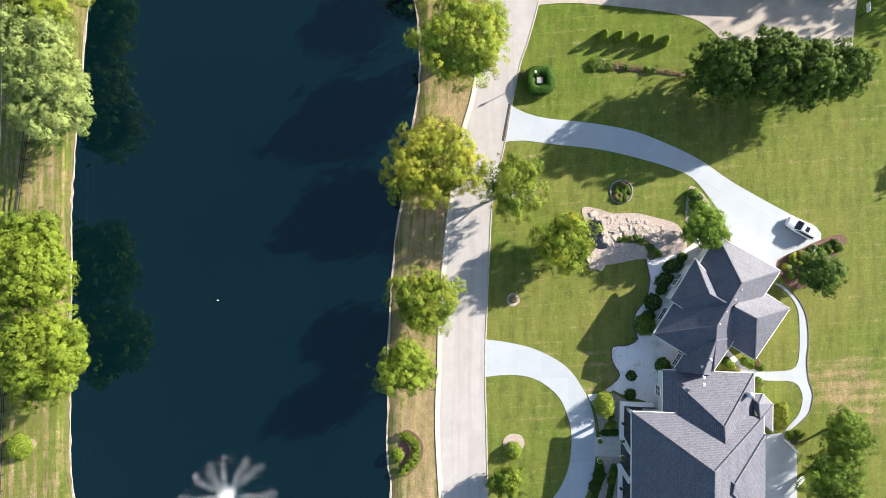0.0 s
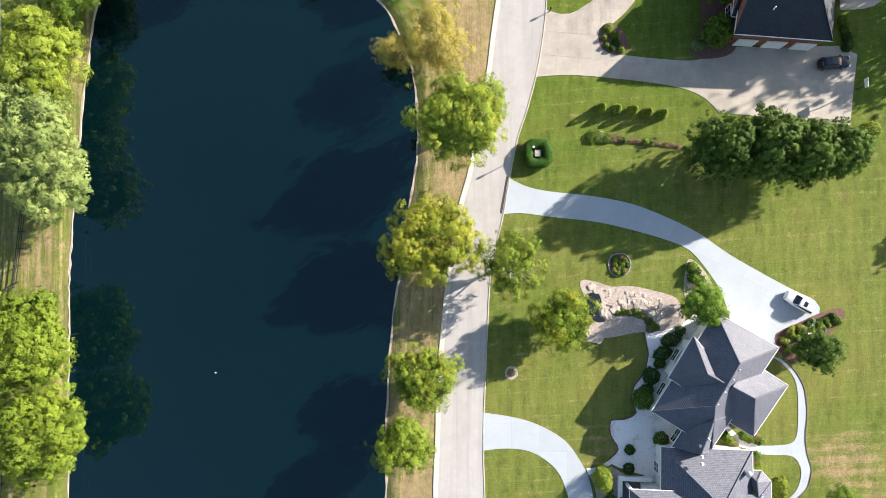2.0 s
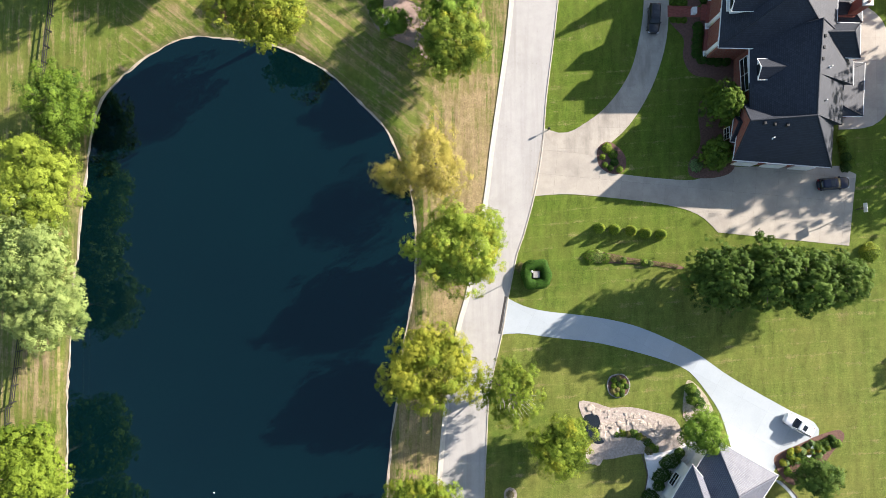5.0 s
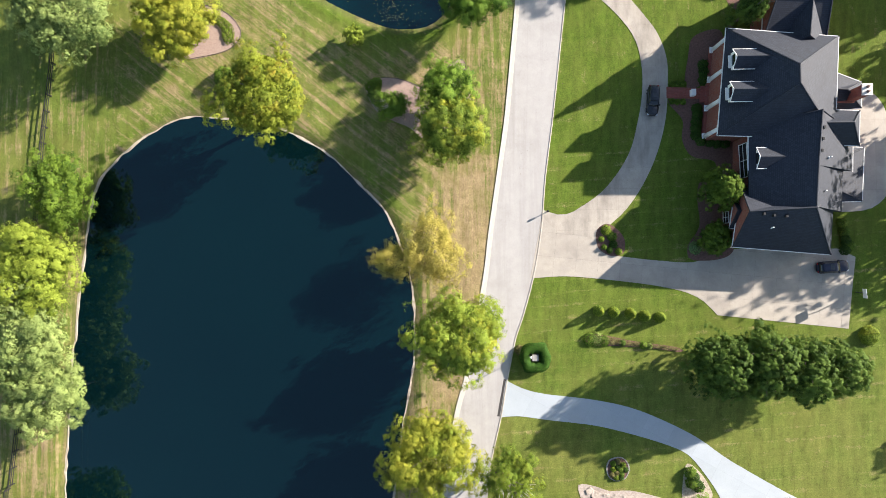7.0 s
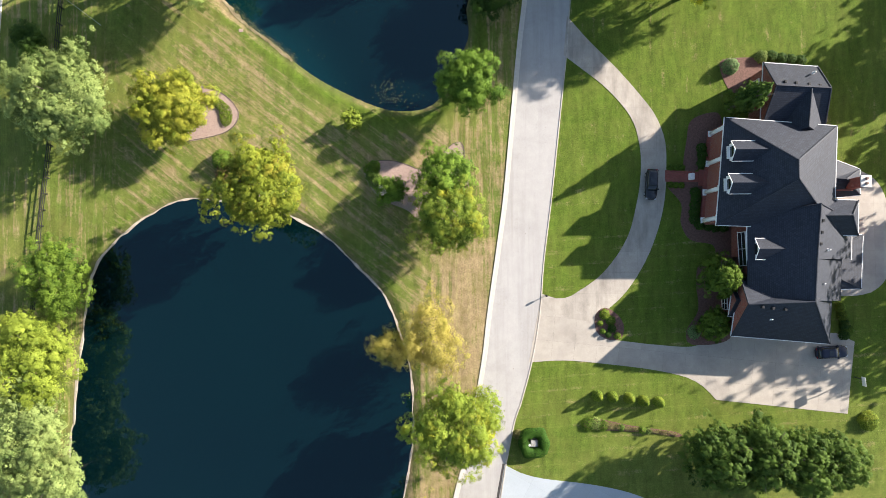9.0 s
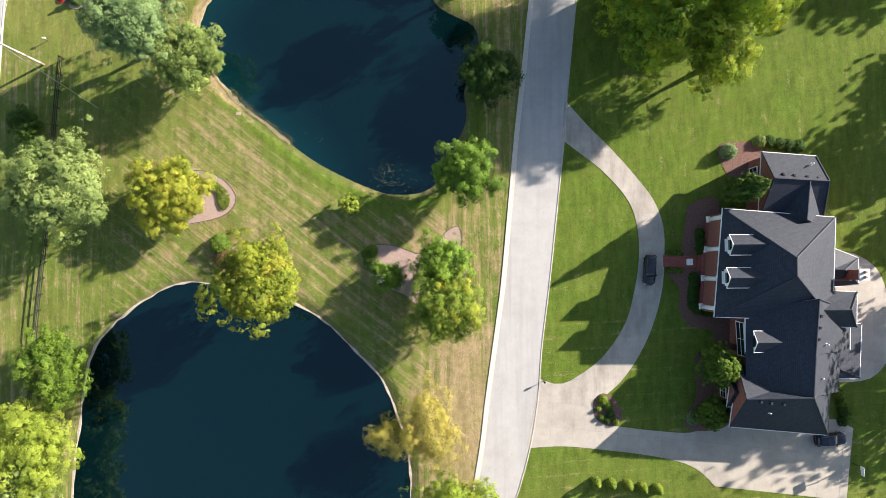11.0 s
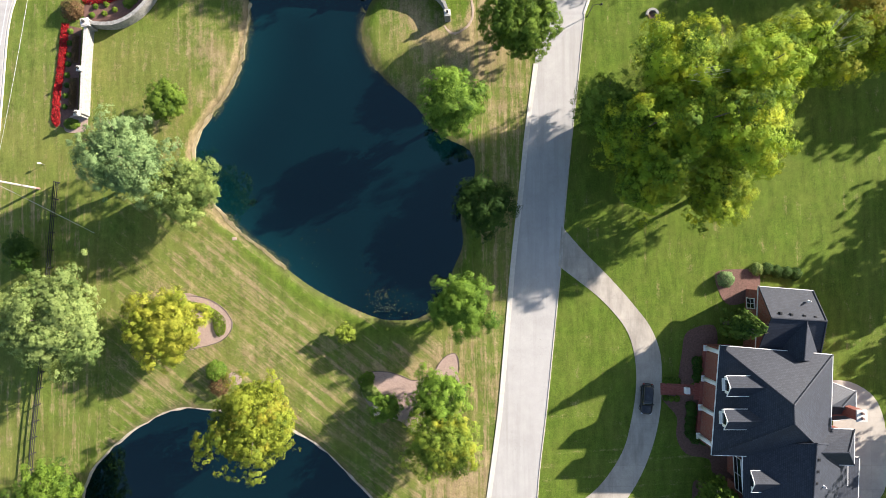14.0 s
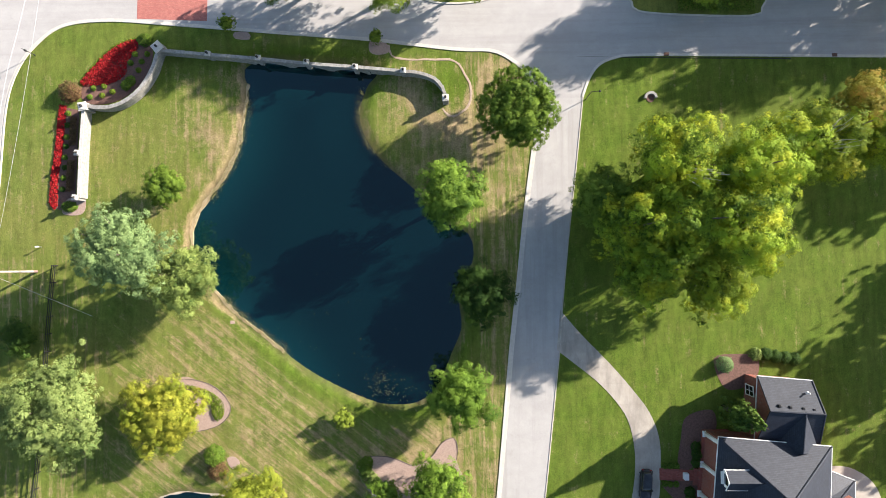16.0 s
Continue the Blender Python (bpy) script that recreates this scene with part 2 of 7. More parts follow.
CAR_BLACK = rough_stuff("black_car_paint", (0.012, 0.014, 0.018), (0.016, 0.018, 0.024), 1.0, 30.0, 0.18, 0, spec=0.6)
CAR_NAVY = rough_stuff("navy_car_paint", (0.008, 0.012, 0.028), (0.011, 0.016, 0.036), 1.0, 30.0, 0.2, 0, spec=0.4)
CAR_GLASS = rough_stuff("tinted_glass", (0.012, 0.015, 0.018), (0.016, 0.02, 0.024), 1.0, 30.0, 0.05, 0, spec=0.7)
RUBBER = rough_stuff("black_rubber", (0.015, 0.015, 0.015), (0.025, 0.025, 0.025), 5.0, 60.0, 0.9, 0.1)
L_GREEN = leaf_stuff("leaves_green", (0.04, 0.085, 0.010), (0.155, 0.235, 0.026))
L_DARK = leaf_stuff("leaves_dark_green", (0.02, 0.05, 0.008), (0.06, 0.115, 0.016), through_light=0.25)
L_LIME = leaf_stuff("leaves_yellow_green", (0.062, 0.11, 0.010), (0.205, 0.275, 0.028))
L_GREY = leaf_stuff("leaves_grey_green", (0.07, 0.12, 0.024), (0.265, 0.33, 0.085))
L_SILVER = leaf_stuff("leaves_blue_green", (0.070, 0.125, 0.042), (0.225, 0.315, 0.118), through_light=0.2)
L_YELLOW = leaf_stuff("leaves_yellow", (0.14, 0.168, 0.016), (0.385, 0.385, 0.045), (0.20, 0.27, 0.026), 0.16)
L_MIXED = leaf_stuff("leaves_turning", (0.066, 0.104, 0.010), (0.245, 0.285, 0.028), (0.36, 0.285, 0.035), 0.08)
L_OLIVE = leaf_stuff("leaves_olive", (0.055, 0.10, 0.010), (0.20, 0.27, 0.028), (0.31, 0.30, 0.024), 0.1)
L_YARD = leaf_stuff("leaves_fresh_green", (0.036, 0.084, 0.008), (0.235, 0.345, 0.022), (0.43, 0.44, 0.018), 0.15, 0.18)
L_STREET = leaf_stuff("leaves_light_green", (0.070, 0.118, 0.013), (0.225, 0.30, 0.038), (0.38, 0.36, 0.032), 0.13)
L_BRIGHT = leaf_stuff("leaves_bright_lime", (0.10, 0.15, 0.014), (0.29, 0.355, 0.045))
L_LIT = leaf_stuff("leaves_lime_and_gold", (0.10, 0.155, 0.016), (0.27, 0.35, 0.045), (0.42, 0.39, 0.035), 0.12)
L_TURN = leaf_stuff("leaves_green_and_gold", (0.04, 0.08, 0.008), (0.24, 0.32, 0.02), (0.46, 0.43, 0.02), 0.12)
L_FRESH = leaf_stuff("leaves_bright_green", (0.05, 0.11, 0.012), (0.185, 0.29, 0.033))
L_BOX = leaf_stuff("leaves_box_green", (0.018, 0.055, 0.006), (0.055, 0.135, 0.012), through_light=0.2)
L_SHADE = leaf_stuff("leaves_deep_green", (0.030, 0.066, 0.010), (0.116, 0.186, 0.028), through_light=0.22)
L_SAGE = leaf_stuff("leaves_sage_green", (0.08, 0.13, 0.030), (0.295, 0.365, 0.112))
L_TAN = leaf_stuff("leaves_tan", (0.22, 0.19, 0.035), (0.44, 0.375, 0.085), (0.26, 0.27, 0.035), 0.12)
L_BRONZE = leaf_stuff("leaves_bronze", (0.06, 0.035, 0.015), (0.19, 0.115, 0.05), (0.10, 0.10, 0.03), 0.1)
L_ORANGE = leaf_stuff("leaves_orange", (0.13, 0.14, 0.015), (0.30, 0.26, 0.03), (0.48, 0.20, 0.04), 0.12)
L_RED = leaf_stuff("flowers_red", (0.20, 0.008, 0.010), (0.42, 0.02, 0.022), through_light=0.15)
L_STRAW = leaf_stuff("reeds", (0.10, 0.105, 0.03), (0.24, 0.21, 0.08))


# ---- building helpers
def spline(pts, step=1.0, closed=False):
    """A smooth line through the given plan points, resampled to about the given step."""
    n, out = len(pts), []
    for i in range(n if closed else n - 1):
        p = [Vector(pts[k % n]) if closed else Vector(pts[min(max(k, 0), n - 1)]) for k in (i - 1, i, i + 1, i + 2)]
        k = max(2, int((p[2] - p[1]).length / step))
        for j in range(k):
            t = j / k
            out.append(0.5 * ((2 * p[1]) + (p[2] - p[0]) * t + (2 * p[0] - 5 * p[1] + 4 * p[2] - p[3]) * t * t + (3 * p[1] - p[0] - 3 * p[2] + p[3]) * t ** 3))
    if not closed:
        out.append(Vector(pts[-1]))
    return [(v.x, v.y) for v in out]


def mesh_ob(name, verts, faces, mat=None, parent=None, label=""):
    me = bpy.data.meshes.new(name)
    me.from_pydata(verts, [], faces)
    me.update()
    if mat:
        me.materials.append(mat)
    ob = new(name, me)
    ob.parent = parent
    if label:
        tagged(ob, label)
    return ob


def part(name, bm, mat, parent=None, label="", smooth=False):
    me = bpy.data.meshes.new(name)
    bm.normal_update()
    bm.to_mesh(me)
    bm.free()
    me.materials.append(mat)
    if smooth:
        me.shade_smooth()
    ob = new(name, me)
    ob.parent = parent
    if label:
        tagged(ob, label)
    return ob


def empty(name, x, y, z=0.0, turn=0.0):
    ob = new(name)
    ob.matrix_basis = pose(x, y, z, 0, 0, turn)
    return ob


def box(bm, x0, y0, z0, x1, y1, z1, m=None, bevel=0.0):
    made = bmesh.ops.create_cube(bm, size=1.0, matrix=Matrix.Translation(((x0 + x1) / 2, (y0 + y1) / 2, (z0 + z1) / 2)) @ Matrix.Diagonal((abs(x1 - x0), abs(y1 - y0), abs(z1 - z0), 1)))
    verts = made["verts"]
    if bevel:
        edges = list({e for v in verts for e in v.link_edges})
        cut = bmesh.ops.bevel(bm, geom=edges, offset=bevel, segments=2, affect="EDGES", profile=0.5)
        verts = list({v for f in cut["faces"] for v in f.verts} | {v for v in verts if v.is_valid})
    if m is not None:
        bmesh.ops.transform(bm, matrix=m, verts=verts)
    return bm


def tube(bm, pts, radii, sides=8):
    """A tapered tube along points."""
    rings = []
    for i, p in enumerate(pts):
        p = Vector(p)
        way = (Vector(pts[min(i + 1, len(pts) - 1)]) - Vector(pts[max(i - 1, 0)])).normalized()
        q = way.to_track_quat("Z", "Y")
        rings.append([bm.verts.new(p + q @ Vector((radii[i] * math.cos(a), radii[i] * math.sin(a), 0))) for a in [math.tau * k / sides for k in range(sides)]])
    for a, b in zip(rings, rings[1:]):
        for k in range(sides):
            bm.faces.new((a[k], a[(k + 1) % sides], b[(k + 1) % sides], b[k]))
    bm.faces.new(rings[0][::-1])
    bm.faces.new(rings[-1])
    return bm


def set_uv(me, per_face):
    """Writes uv in metres: per_face(poly) gives origin, u and v directions."""
    uv = me.uv_layers.new(name="UVMap").data
    for poly in me.polygons:
        o, u, v = per_face(poly)
        for li in poly.loop_indices:
            d = me.vertices[me.loops[li].vertex_index].co - o
            uv[li].uv = (d.dot(u), d.dot(v))


def slope_uv(me):
    def axes(poly):
        n = poly.normal
        u = Vector((-n.y, n.x, 0))
        u = Vector((1, 0, 0)) if u.length < 0.05 else u.normalized()
        return Vector((0, 0, 0)), u, n.cross(u)
    set_uv(me, axes)


def plan_uv(me, turn=0.0):
    c, s = math.cos(turn), math.sin(turn)
    set_uv(me, lambda p: (Vector((0, 0, 0)), Vector((c, s, 0)), Vector((-s, c, 0))))


def slab(name, outline, top, mat, thick=0.3, label="", category="", turn=0.0, kind="structure", parent=None):
    """A flat slab with the given outline, its upper face at the given height."""
    area = sum(a[0] * b[1] - b[0] * a[1] for a, b in zip(outline, outline[1:] + outline[:1]))
    line = outline if area > 0 else outline[::-1]
    bm = bmesh.new()
    up = [bm.verts.new((x, y, top)) for x, y in line]
    low = [bm.verts.new((x, y, top - thick)) for x, y in line]
    f = bm.faces.new(up)
    for i in range(len(line)):
        j = (i + 1) % len(line)
        bm.faces.new((up[j], up[i], low[i], low[j]))
    f.normal_update()
    bmesh.ops.triangulate(bm, faces=[f])
    ob = part(name, bm, mat, parent)
    plan_uv(ob.data, turn)
    if label:
        tagged(ob, label, category, kind=kind)
    return ob


def offset_line(line, d):
    out = []
    for i, p in enumerate(line):
        a, b = Vector(line[max(i - 1, 0)]), Vector(line[min(i + 1, len(line) - 1)])
        way = (b - a).normalized()
        out.append((p[0] + way.y * d, p[1] - way.x * d))
    return out


def strip(name, line, width, low, top, mat, wobble=0.0, closed=False, label="", category="", kind="structure", seed=3, parent=None):
    """A kerb or edging that follows a line: top, two sides, slightly chamfered."""
    rnd = random.Random(seed)
    n = len(line)
    verts, faces = [], []
    for i, p in enumerate(line):
        a = Vector(line[(i - 1) % n] if closed else line[max(i - 1, 0)])
        b = Vector(line[(i + 1) % n] if closed else line[min(i + 1, n - 1)])
        way = (b - a).normalized()
        side = Vector((way.y, -way.x))
        w = width * (1 + wobble * rnd.uniform(-1, 1)) / 2
        k = wobble * width * rnd.uniform(-0.6, 0.6)
        zt = top + wobble * 0.06 * rnd.uniform(-1, 1)
        for off, z in ((-w, low), (-w, zt - 0.03), (-w + 0.03, zt), (w - 0.03, zt), (w, zt - 0.03), (w, low)):
            verts.append((p[0] + side.x * (off + k), p[1] + side.y * (off + k), z))
    for i in range(n if closed else n - 1):
        j = (i + 1) % n
        for s in range(5):
            faces.append((i * 6 + s, i * 6 + s + 1, j * 6 + s + 1, j * 6 + s))
    ob = mesh_ob(name, verts, faces, mat, parent)
    plan_uv(ob.data)
    if label:
        tagged(ob, label, category, kind=kind)
    return ob


def inside_distance(px, py, outline):
    """Signed distance to a closed outline, positive inside, for arrays of points."""
    o = np.array(outline)
    a, b = o, np.roll(o, -1, 0)
    best = np.full(px.shape, 1e9)
    inside = np.zeros(px.shape, bool)
    for (ax, ay), (bx, by) in zip(a, b):
        dx, dy = bx - ax, by - ay
        t = np.clip(((px - ax) * dx + (py - ay) * dy) / (dx * dx + dy * dy + 1e-9), 0, 1)
        best = np.minimum(best, np.hypot(px - ax - t * dx, py - ay - t * dy))
        if ay != by:
            inside ^= ((ay > py) != (by > py)) & (px < (bx - ax) * (py - ay) / (by - ay) + ax)
    return np.where(inside, best, -best)


def leaf_mesh(name, centres, normals, sizes, rng, mat, tone=None):
    """Many small pointed leaves in one mesh; tone is the lightness of the twig that each one grows on, in tree crowns
    with some top light painted in.
    """
    n = len(centres)
    t = rng.normal(size=(n, 3))
    u = np.cross(normals, t)
    u /= np.linalg.norm(u, axis=1)[:, None] + 1e-9
    v = np.cross(normals, u)
    s = sizes[:, None]
    bend = normals * s * 0.15
    co = np.stack([centres + u * s * 1.15, centres - u * s * 0.6 + v * s * 0.78 - bend, centres - u * s * 0.6 - v * s * 0.78 - bend], 1).reshape(-1, 3)
    me = bpy.data.meshes.new(name)
    me.vertices.add(n * 3)
    me.vertices.foreach_set("co", co.astype(np.float32).ravel())
    me.loops.add(n * 3)
    me.loops.foreach_set("vertex_index", np.arange(n * 3, dtype=np.int32))
    me.polygons.add(n)
    me.polygons.foreach_set("loop_start", np.arange(0, n * 3, 3, dtype=np.int32))
    me.update(calc_edges=True)
    tone = rng.random(n) if tone is None else tone
    me.attributes.new("tone", "FLOAT", "POINT").data.foreach_set("value", np.repeat(tone, 3).astype(np.float32))
    me.materials.append(mat)
    return me


def crown_points(rng, r, low, high, n_leaf, clump, lobes=0.22, flat=0.8, hollow=0.5, tuft=0.42, fill=0.22, boughs=0, cut=0.3, cone=0.0):
    """Leaves in tufts, tufts on clumps, clumps on boughs that part a lobed crown between the heights low and high."""
    n_cl = max(20, int(5.0 * (r / clump) ** 2 * (0.6 + 0.4 * (high - low) / (2 * r))))
    way = rng.normal(size=(n_cl, 3))
    way[:, 2] = np.where(rng.random(n_cl) < 0.62, np.abs(way[:, 2]), way[:, 2])
    way /= np.linalg.norm(way, axis=1)[:, None]
    ph = rng.uniform(0, 6.28, 6)
    az = np.arctan2(way[:, 1], way[:, 0])
    lobe = 1 + lobes * (np.sin(2 * az + ph[0]) * 0.45 + np.sin(3 * az + ph[1]) * 0.55 + np.sin(5 * az + ph[2] + way[:, 2] * 3) * 0.5) + rng.normal(size=n_cl) * 0.03
    # boughs: each clump swells with its nearness to the middle of its bough, so that dark clefts part them
    nb = boughs or int(6 + 1.3 * r)
    bz = 1 - 1.35 * (np.arange(nb) + 0.5) / nb
    ba = np.arange(nb) * 2.39996 + ph[3] + rng.normal(size=nb) * 0.25
    bdir = np.stack([np.cos(ba) * np.sqrt(1 - bz ** 2), np.sin(ba) * np.sqrt(1 - bz ** 2), bz], 1)
    dots = way @ bdir.T
    own = dots.argmax(1)
    apart = np.arccos(np.clip(dots.max(1), -1, 1)) / (1.65 / math.sqrt(nb))
    lobe *= np.clip(1 + cut * (0.4 - apart ** 2) * 0.5, 0.72, 1.15) * (1 + rng.normal(size=nb) * 0.05)[own]
    rad = lobe * (1 - hollow * rng.random(n_cl) ** 2.2)
    mid, half = (low + high) / 2, (high - low) / 2
    cen = np.stack([way[:, 0] * rad * (r - clump * 0.5), way[:, 1] * rad * (r - clump * 0.5), mid + way[:, 2] * rad * (half - clump * 0.4)], 1)
    size = clump * rng.uniform(0.5, 1.3, n_cl)
    # tufts sit on the upper and outer side of each clump
    n_t = max(60, n_leaf // 26)
    pick = rng.choice(n_cl, n_t, p=size ** 2 / (size ** 2).sum())
    d = rng.normal(size=(n_t, 3)) + way[pick] * 0.7 + np.array([0, 0, 0.35])
    d /= np.linalg.norm(d, axis=1)[:, None]
    tc = cen[pick] + d * size[pick][:, None] * (0.78 + 0.3 * rng.random(n_t))[:, None] * np.array([1, 1, flat])
    ts = tuft * rng.uniform(0.6, 1.3, n_t)
    # random tones, plus top light painted in: tufts facing up are coloured lighter
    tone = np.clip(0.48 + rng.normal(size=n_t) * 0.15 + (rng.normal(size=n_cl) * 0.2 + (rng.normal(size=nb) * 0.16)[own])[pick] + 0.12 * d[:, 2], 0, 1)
    k = rng.choice(n_t, n_leaf, p=ts ** 2 / (ts ** 2).sum())
    e = rng.normal(size=(n_leaf, 3)) + d[k] * 0.5
    e /= np.linalg.norm(e, axis=1)[:, None]
    pts = tc[k] + e * (ts[k] * (0.45 + 0.6 * rng.random(n_leaf)))[:, None]
    # inner leaves that close the crown below the outer clumps
    core = rng.random(n_leaf) < fill
    f = rng.normal(size=(n_leaf, 3))
    f /= np.linalg.norm(f, axis=1)[:, None]
    f[:, 2] = np.where(f[:, 2] < -0.2, -f[:, 2], f[:, 2])
    fa = np.arctan2(f[:, 1], f[:, 0])
    fr = (1 + lobes * (np.sin(2 * fa + ph[0]) * 0.45 + np.sin(3 * fa + ph[1]) * 0.55)) * (0.55 + 0.2 * rng.random(n_leaf))
    inner = np.column_stack([f[:, 0] * fr * r, f[:, 1] * fr * r, mid + f[:, 2] * fr * half])
    pts[core] = inner[core]
    nor = d[k] * 1.1 + e * 0.22 + np.array([0, 0, 0.15]) + rng.normal(size=(n_leaf, 3)) * 0.2
    nor /= np.linalg.norm(nor, axis=1)[:, None]
    nor[core] = f[core] * 0.6 + nor[core] * 0.5 + np.array([0, 0, 0.3])
    nor[core] /= np.linalg.norm(nor[core], axis=1)[:, None]
    if cone:
        slim = 1 - cone * np.clip((pts[:, 2] - low) / (high - low), 0, 1) ** 1.25
        pts[:, :2] *= slim[:, None]
    return pts, nor, cen, tone[k], np.where(core, 1.7, 1.0)


def tree(name, x, y, h, r, mat, seed, label, category="tree", clump=None, dense=1.0, leaf=0.1, low=0.1, lobes=0.11, group="", stretch=(1.0, 1.0), hollow=0.36, tuft=0.38, fill=0.22, bare=(), boughs=0, cut=0.35, cone=0.0, turn=0.0):
    rng = np.random.default_rng(seed)
    rnd = random.Random(seed)
    top = empty(name, x, y, 0, turn)
    want = dense * 350 * r * r * stretch[0] * stretch[1] * (0.2 / leaf) ** 1.6
    n_leaf = int(min(50000, want)) + 300
    leaf *= max(1.0, want / 50000) ** 0.5
    pts, nor, cen, tone, grow = crown_points(rng, r, h * low, h, n_leaf, clump or max(0.42, 0.36 + r * 0.125), lobes, hollow=hollow, tuft=tuft, fill=fill, boughs=boughs, cut=cut, cone=cone)
    pts[:, 0] *= stretch[0]
    pts[:, 1] *= stretch[1]
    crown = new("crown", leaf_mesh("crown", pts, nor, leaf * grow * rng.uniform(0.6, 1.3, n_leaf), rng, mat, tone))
    crown.parent = top
    bm = bmesh.new()
    w = 0.022 * h + 0.06
    tube(bm, [(0, 0, -0.1), (0, 0, h * 0.12), (0.1, 0.05, h * 0.4), (0.05, -0.1, h * 0.72)], [w * 1.35, w, w * 0.75, w * 0.25], 10)
    far = sorted(range(len(cen)), key=lambda k: -cen[k][2])
    for k in range(min(9, len(far))):
        c = cen[far[(k * 7) % len(far)]]
        z0 = h * rnd.uniform(0.18, 0.5)
        mid = (c[0] * stretch[0] * 0.45, c[1] * stretch[1] * 0.45, z0 + (c[2] - z0) * 0.65)
        tube(bm, [(0.05, 0, z0), mid, (c[0] * stretch[0] * 0.95, c[1] * stretch[1] * 0.95, c[2])], [w * 0.5, w * 0.3, w * 0.1], 6)
    part("trunk", bm, BARK, top, "", True)
    # dead pale branches that stand out of the leaves, fanning out round the given bearings
    if bare:
        bm = bmesh.new()
        for k in range(18):
            a = radians(rnd.uniform(*bare))
            d, z = r * rnd.uniform(0.3, 0.72), h * rnd.uniform(0.98, 1.06)
            tip = Vector((math.cos(a) * d, math.sin(a) * d, z))
            fork = tip * 0.55 + Vector((0, 0, h * 0.12))
            tube(bm, [(0, 0, h * 0.6), fork, fork.lerp(tip, 0.5) + Vector((rnd.uniform(-0.3, 0.3), rnd.uniform(-0.3, 0.3), 0.1)), tip], [0.07, 0.05, 0.035, 0.015], 5)
            for s in (-0.5, 0.45):
                b = a + s
                tube(bm, [fork, fork + Vector((math.cos(b), math.sin(b), 0.15)) * r * rnd.uniform(0.2, 0.4)], [0.045, 0.015], 5)
        part("bare_branches", bm, PALE_BARK, top, "pale leafless branches", True)
    return tagged(top, label, category, group)


def bush(name, x, y, h, r, mat, seed, label, group="", leaf=0.1, dense=1.0, z=0.0, sx=1.0, sy=1.0, turn=0.0, category="shrub", point=0.0):
    """A clipped or loose shrub: a lumpy body of small leaves over a few stems; point over 0 tapers it to a tip."""
    rng = np.random.default_rng(seed)
    top = empty(name, x, y, z, turn)
    n = int(min(9000, dense * 560 * (r * r * sx * sy + 0.8 * r * h) * (0.1 / leaf) ** 1.7)) + 120
    way = rng.normal(size=(n, 3))
    way /= np.linalg.norm(way, axis=1)[:, None]
    way[:, 2] = np.abs(way[:, 2])
    lump = 1 + 0.10 * np.sin(way[:, 0] * 7 + seed) * np.cos(way[:, 1] * 6 + seed * 2) + rng.normal(size=n) * 0.08
    if point:
        t = rng.random(n) ** 1.4
        a = rng.uniform(0, math.tau, n)
        rad = r * (1 - t) ** point * lump
        pts = np.stack([np.cos(a) * rad * sx, np.sin(a) * rad * sy, 0.1 + t * (h - 0.1)], 1)
        way = np.stack([np.cos(a), np.sin(a), np.full(n, 0.6)], 1)
    else:
        pts = np.stack([way[:, 0] * r * sx * lump, way[:, 1] * r * sy * lump, 0.08 + way[:, 2] * (h - 0.08) * lump], 1)
    nor = way * 0.8 + np.array([0, 0, 0.4]) + rng.normal(size=(n, 3)) * 0.35
    nor /= np.linalg.norm(nor, axis=1)[:, None]
    ob = new("foliage", leaf_mesh("foliage", pts, nor, leaf * rng.uniform(0.6, 1.3, n), rng, mat))
    ob.parent = top
    bm = bmesh.new()
    for k in range(4):
        a = k * 1.6 + seed
        tube(bm, [(0.05 * math.cos(a), 0.05 * math.sin(a), -0.05), (r * 0.4 * math.cos(a) * sx, r * 0.4 * math.sin(a) * sy, h * 0.6)], [0.05, 0.02], 5)
    part("stems", bm, BARK, top)
    return tagged(top, label, category, group)


# ---- ground, ponds, roads
POND_1 = spline([(-36.8, 66.0), (-41.9, 66.2), (-45.9, 64.8), (-50.5, 61.9), (-54.1, 58.6), (-56.5, 55.0), (-57.6, 50.1), (-58.2, 44.3), (-59.0, 39.0), (-59.4, 31.0)] + [(-59.8, 30.1), (-60.3, 19.4), (-60.7, 10.5)] + [(-60.6, 2.0), (-60.5, -7.7), (-60.3, -20.0), (-60.3, -27.0), (-59.4, -35.9), (-56.3, -46.9), (-50.3, -61.3), (-33.6, -70.3), (-18.1, -62.4), (-11.9, -47.1), (-10.4, -35.4), (-11.0, -28.3), (-10.9, -21.5), (-10.9, -14.5), (-10.6, -7.6), (-10.4, -2.4), (-9.7, 4.6), (-8.7, 10.8), (-7.8, 18.7), (-6.7, 24.0), (-6.1, 30.2), (-6.2, 36.5), (-6.9, 41.9)] + [(-6.8, 41.6), (-8.7, 46.9), (-10.2, 50.4), (-13.1, 53.9), (-17.6, 58.4), (-22.9, 62.3), (-30.1, 65.2)], 1.2, True)
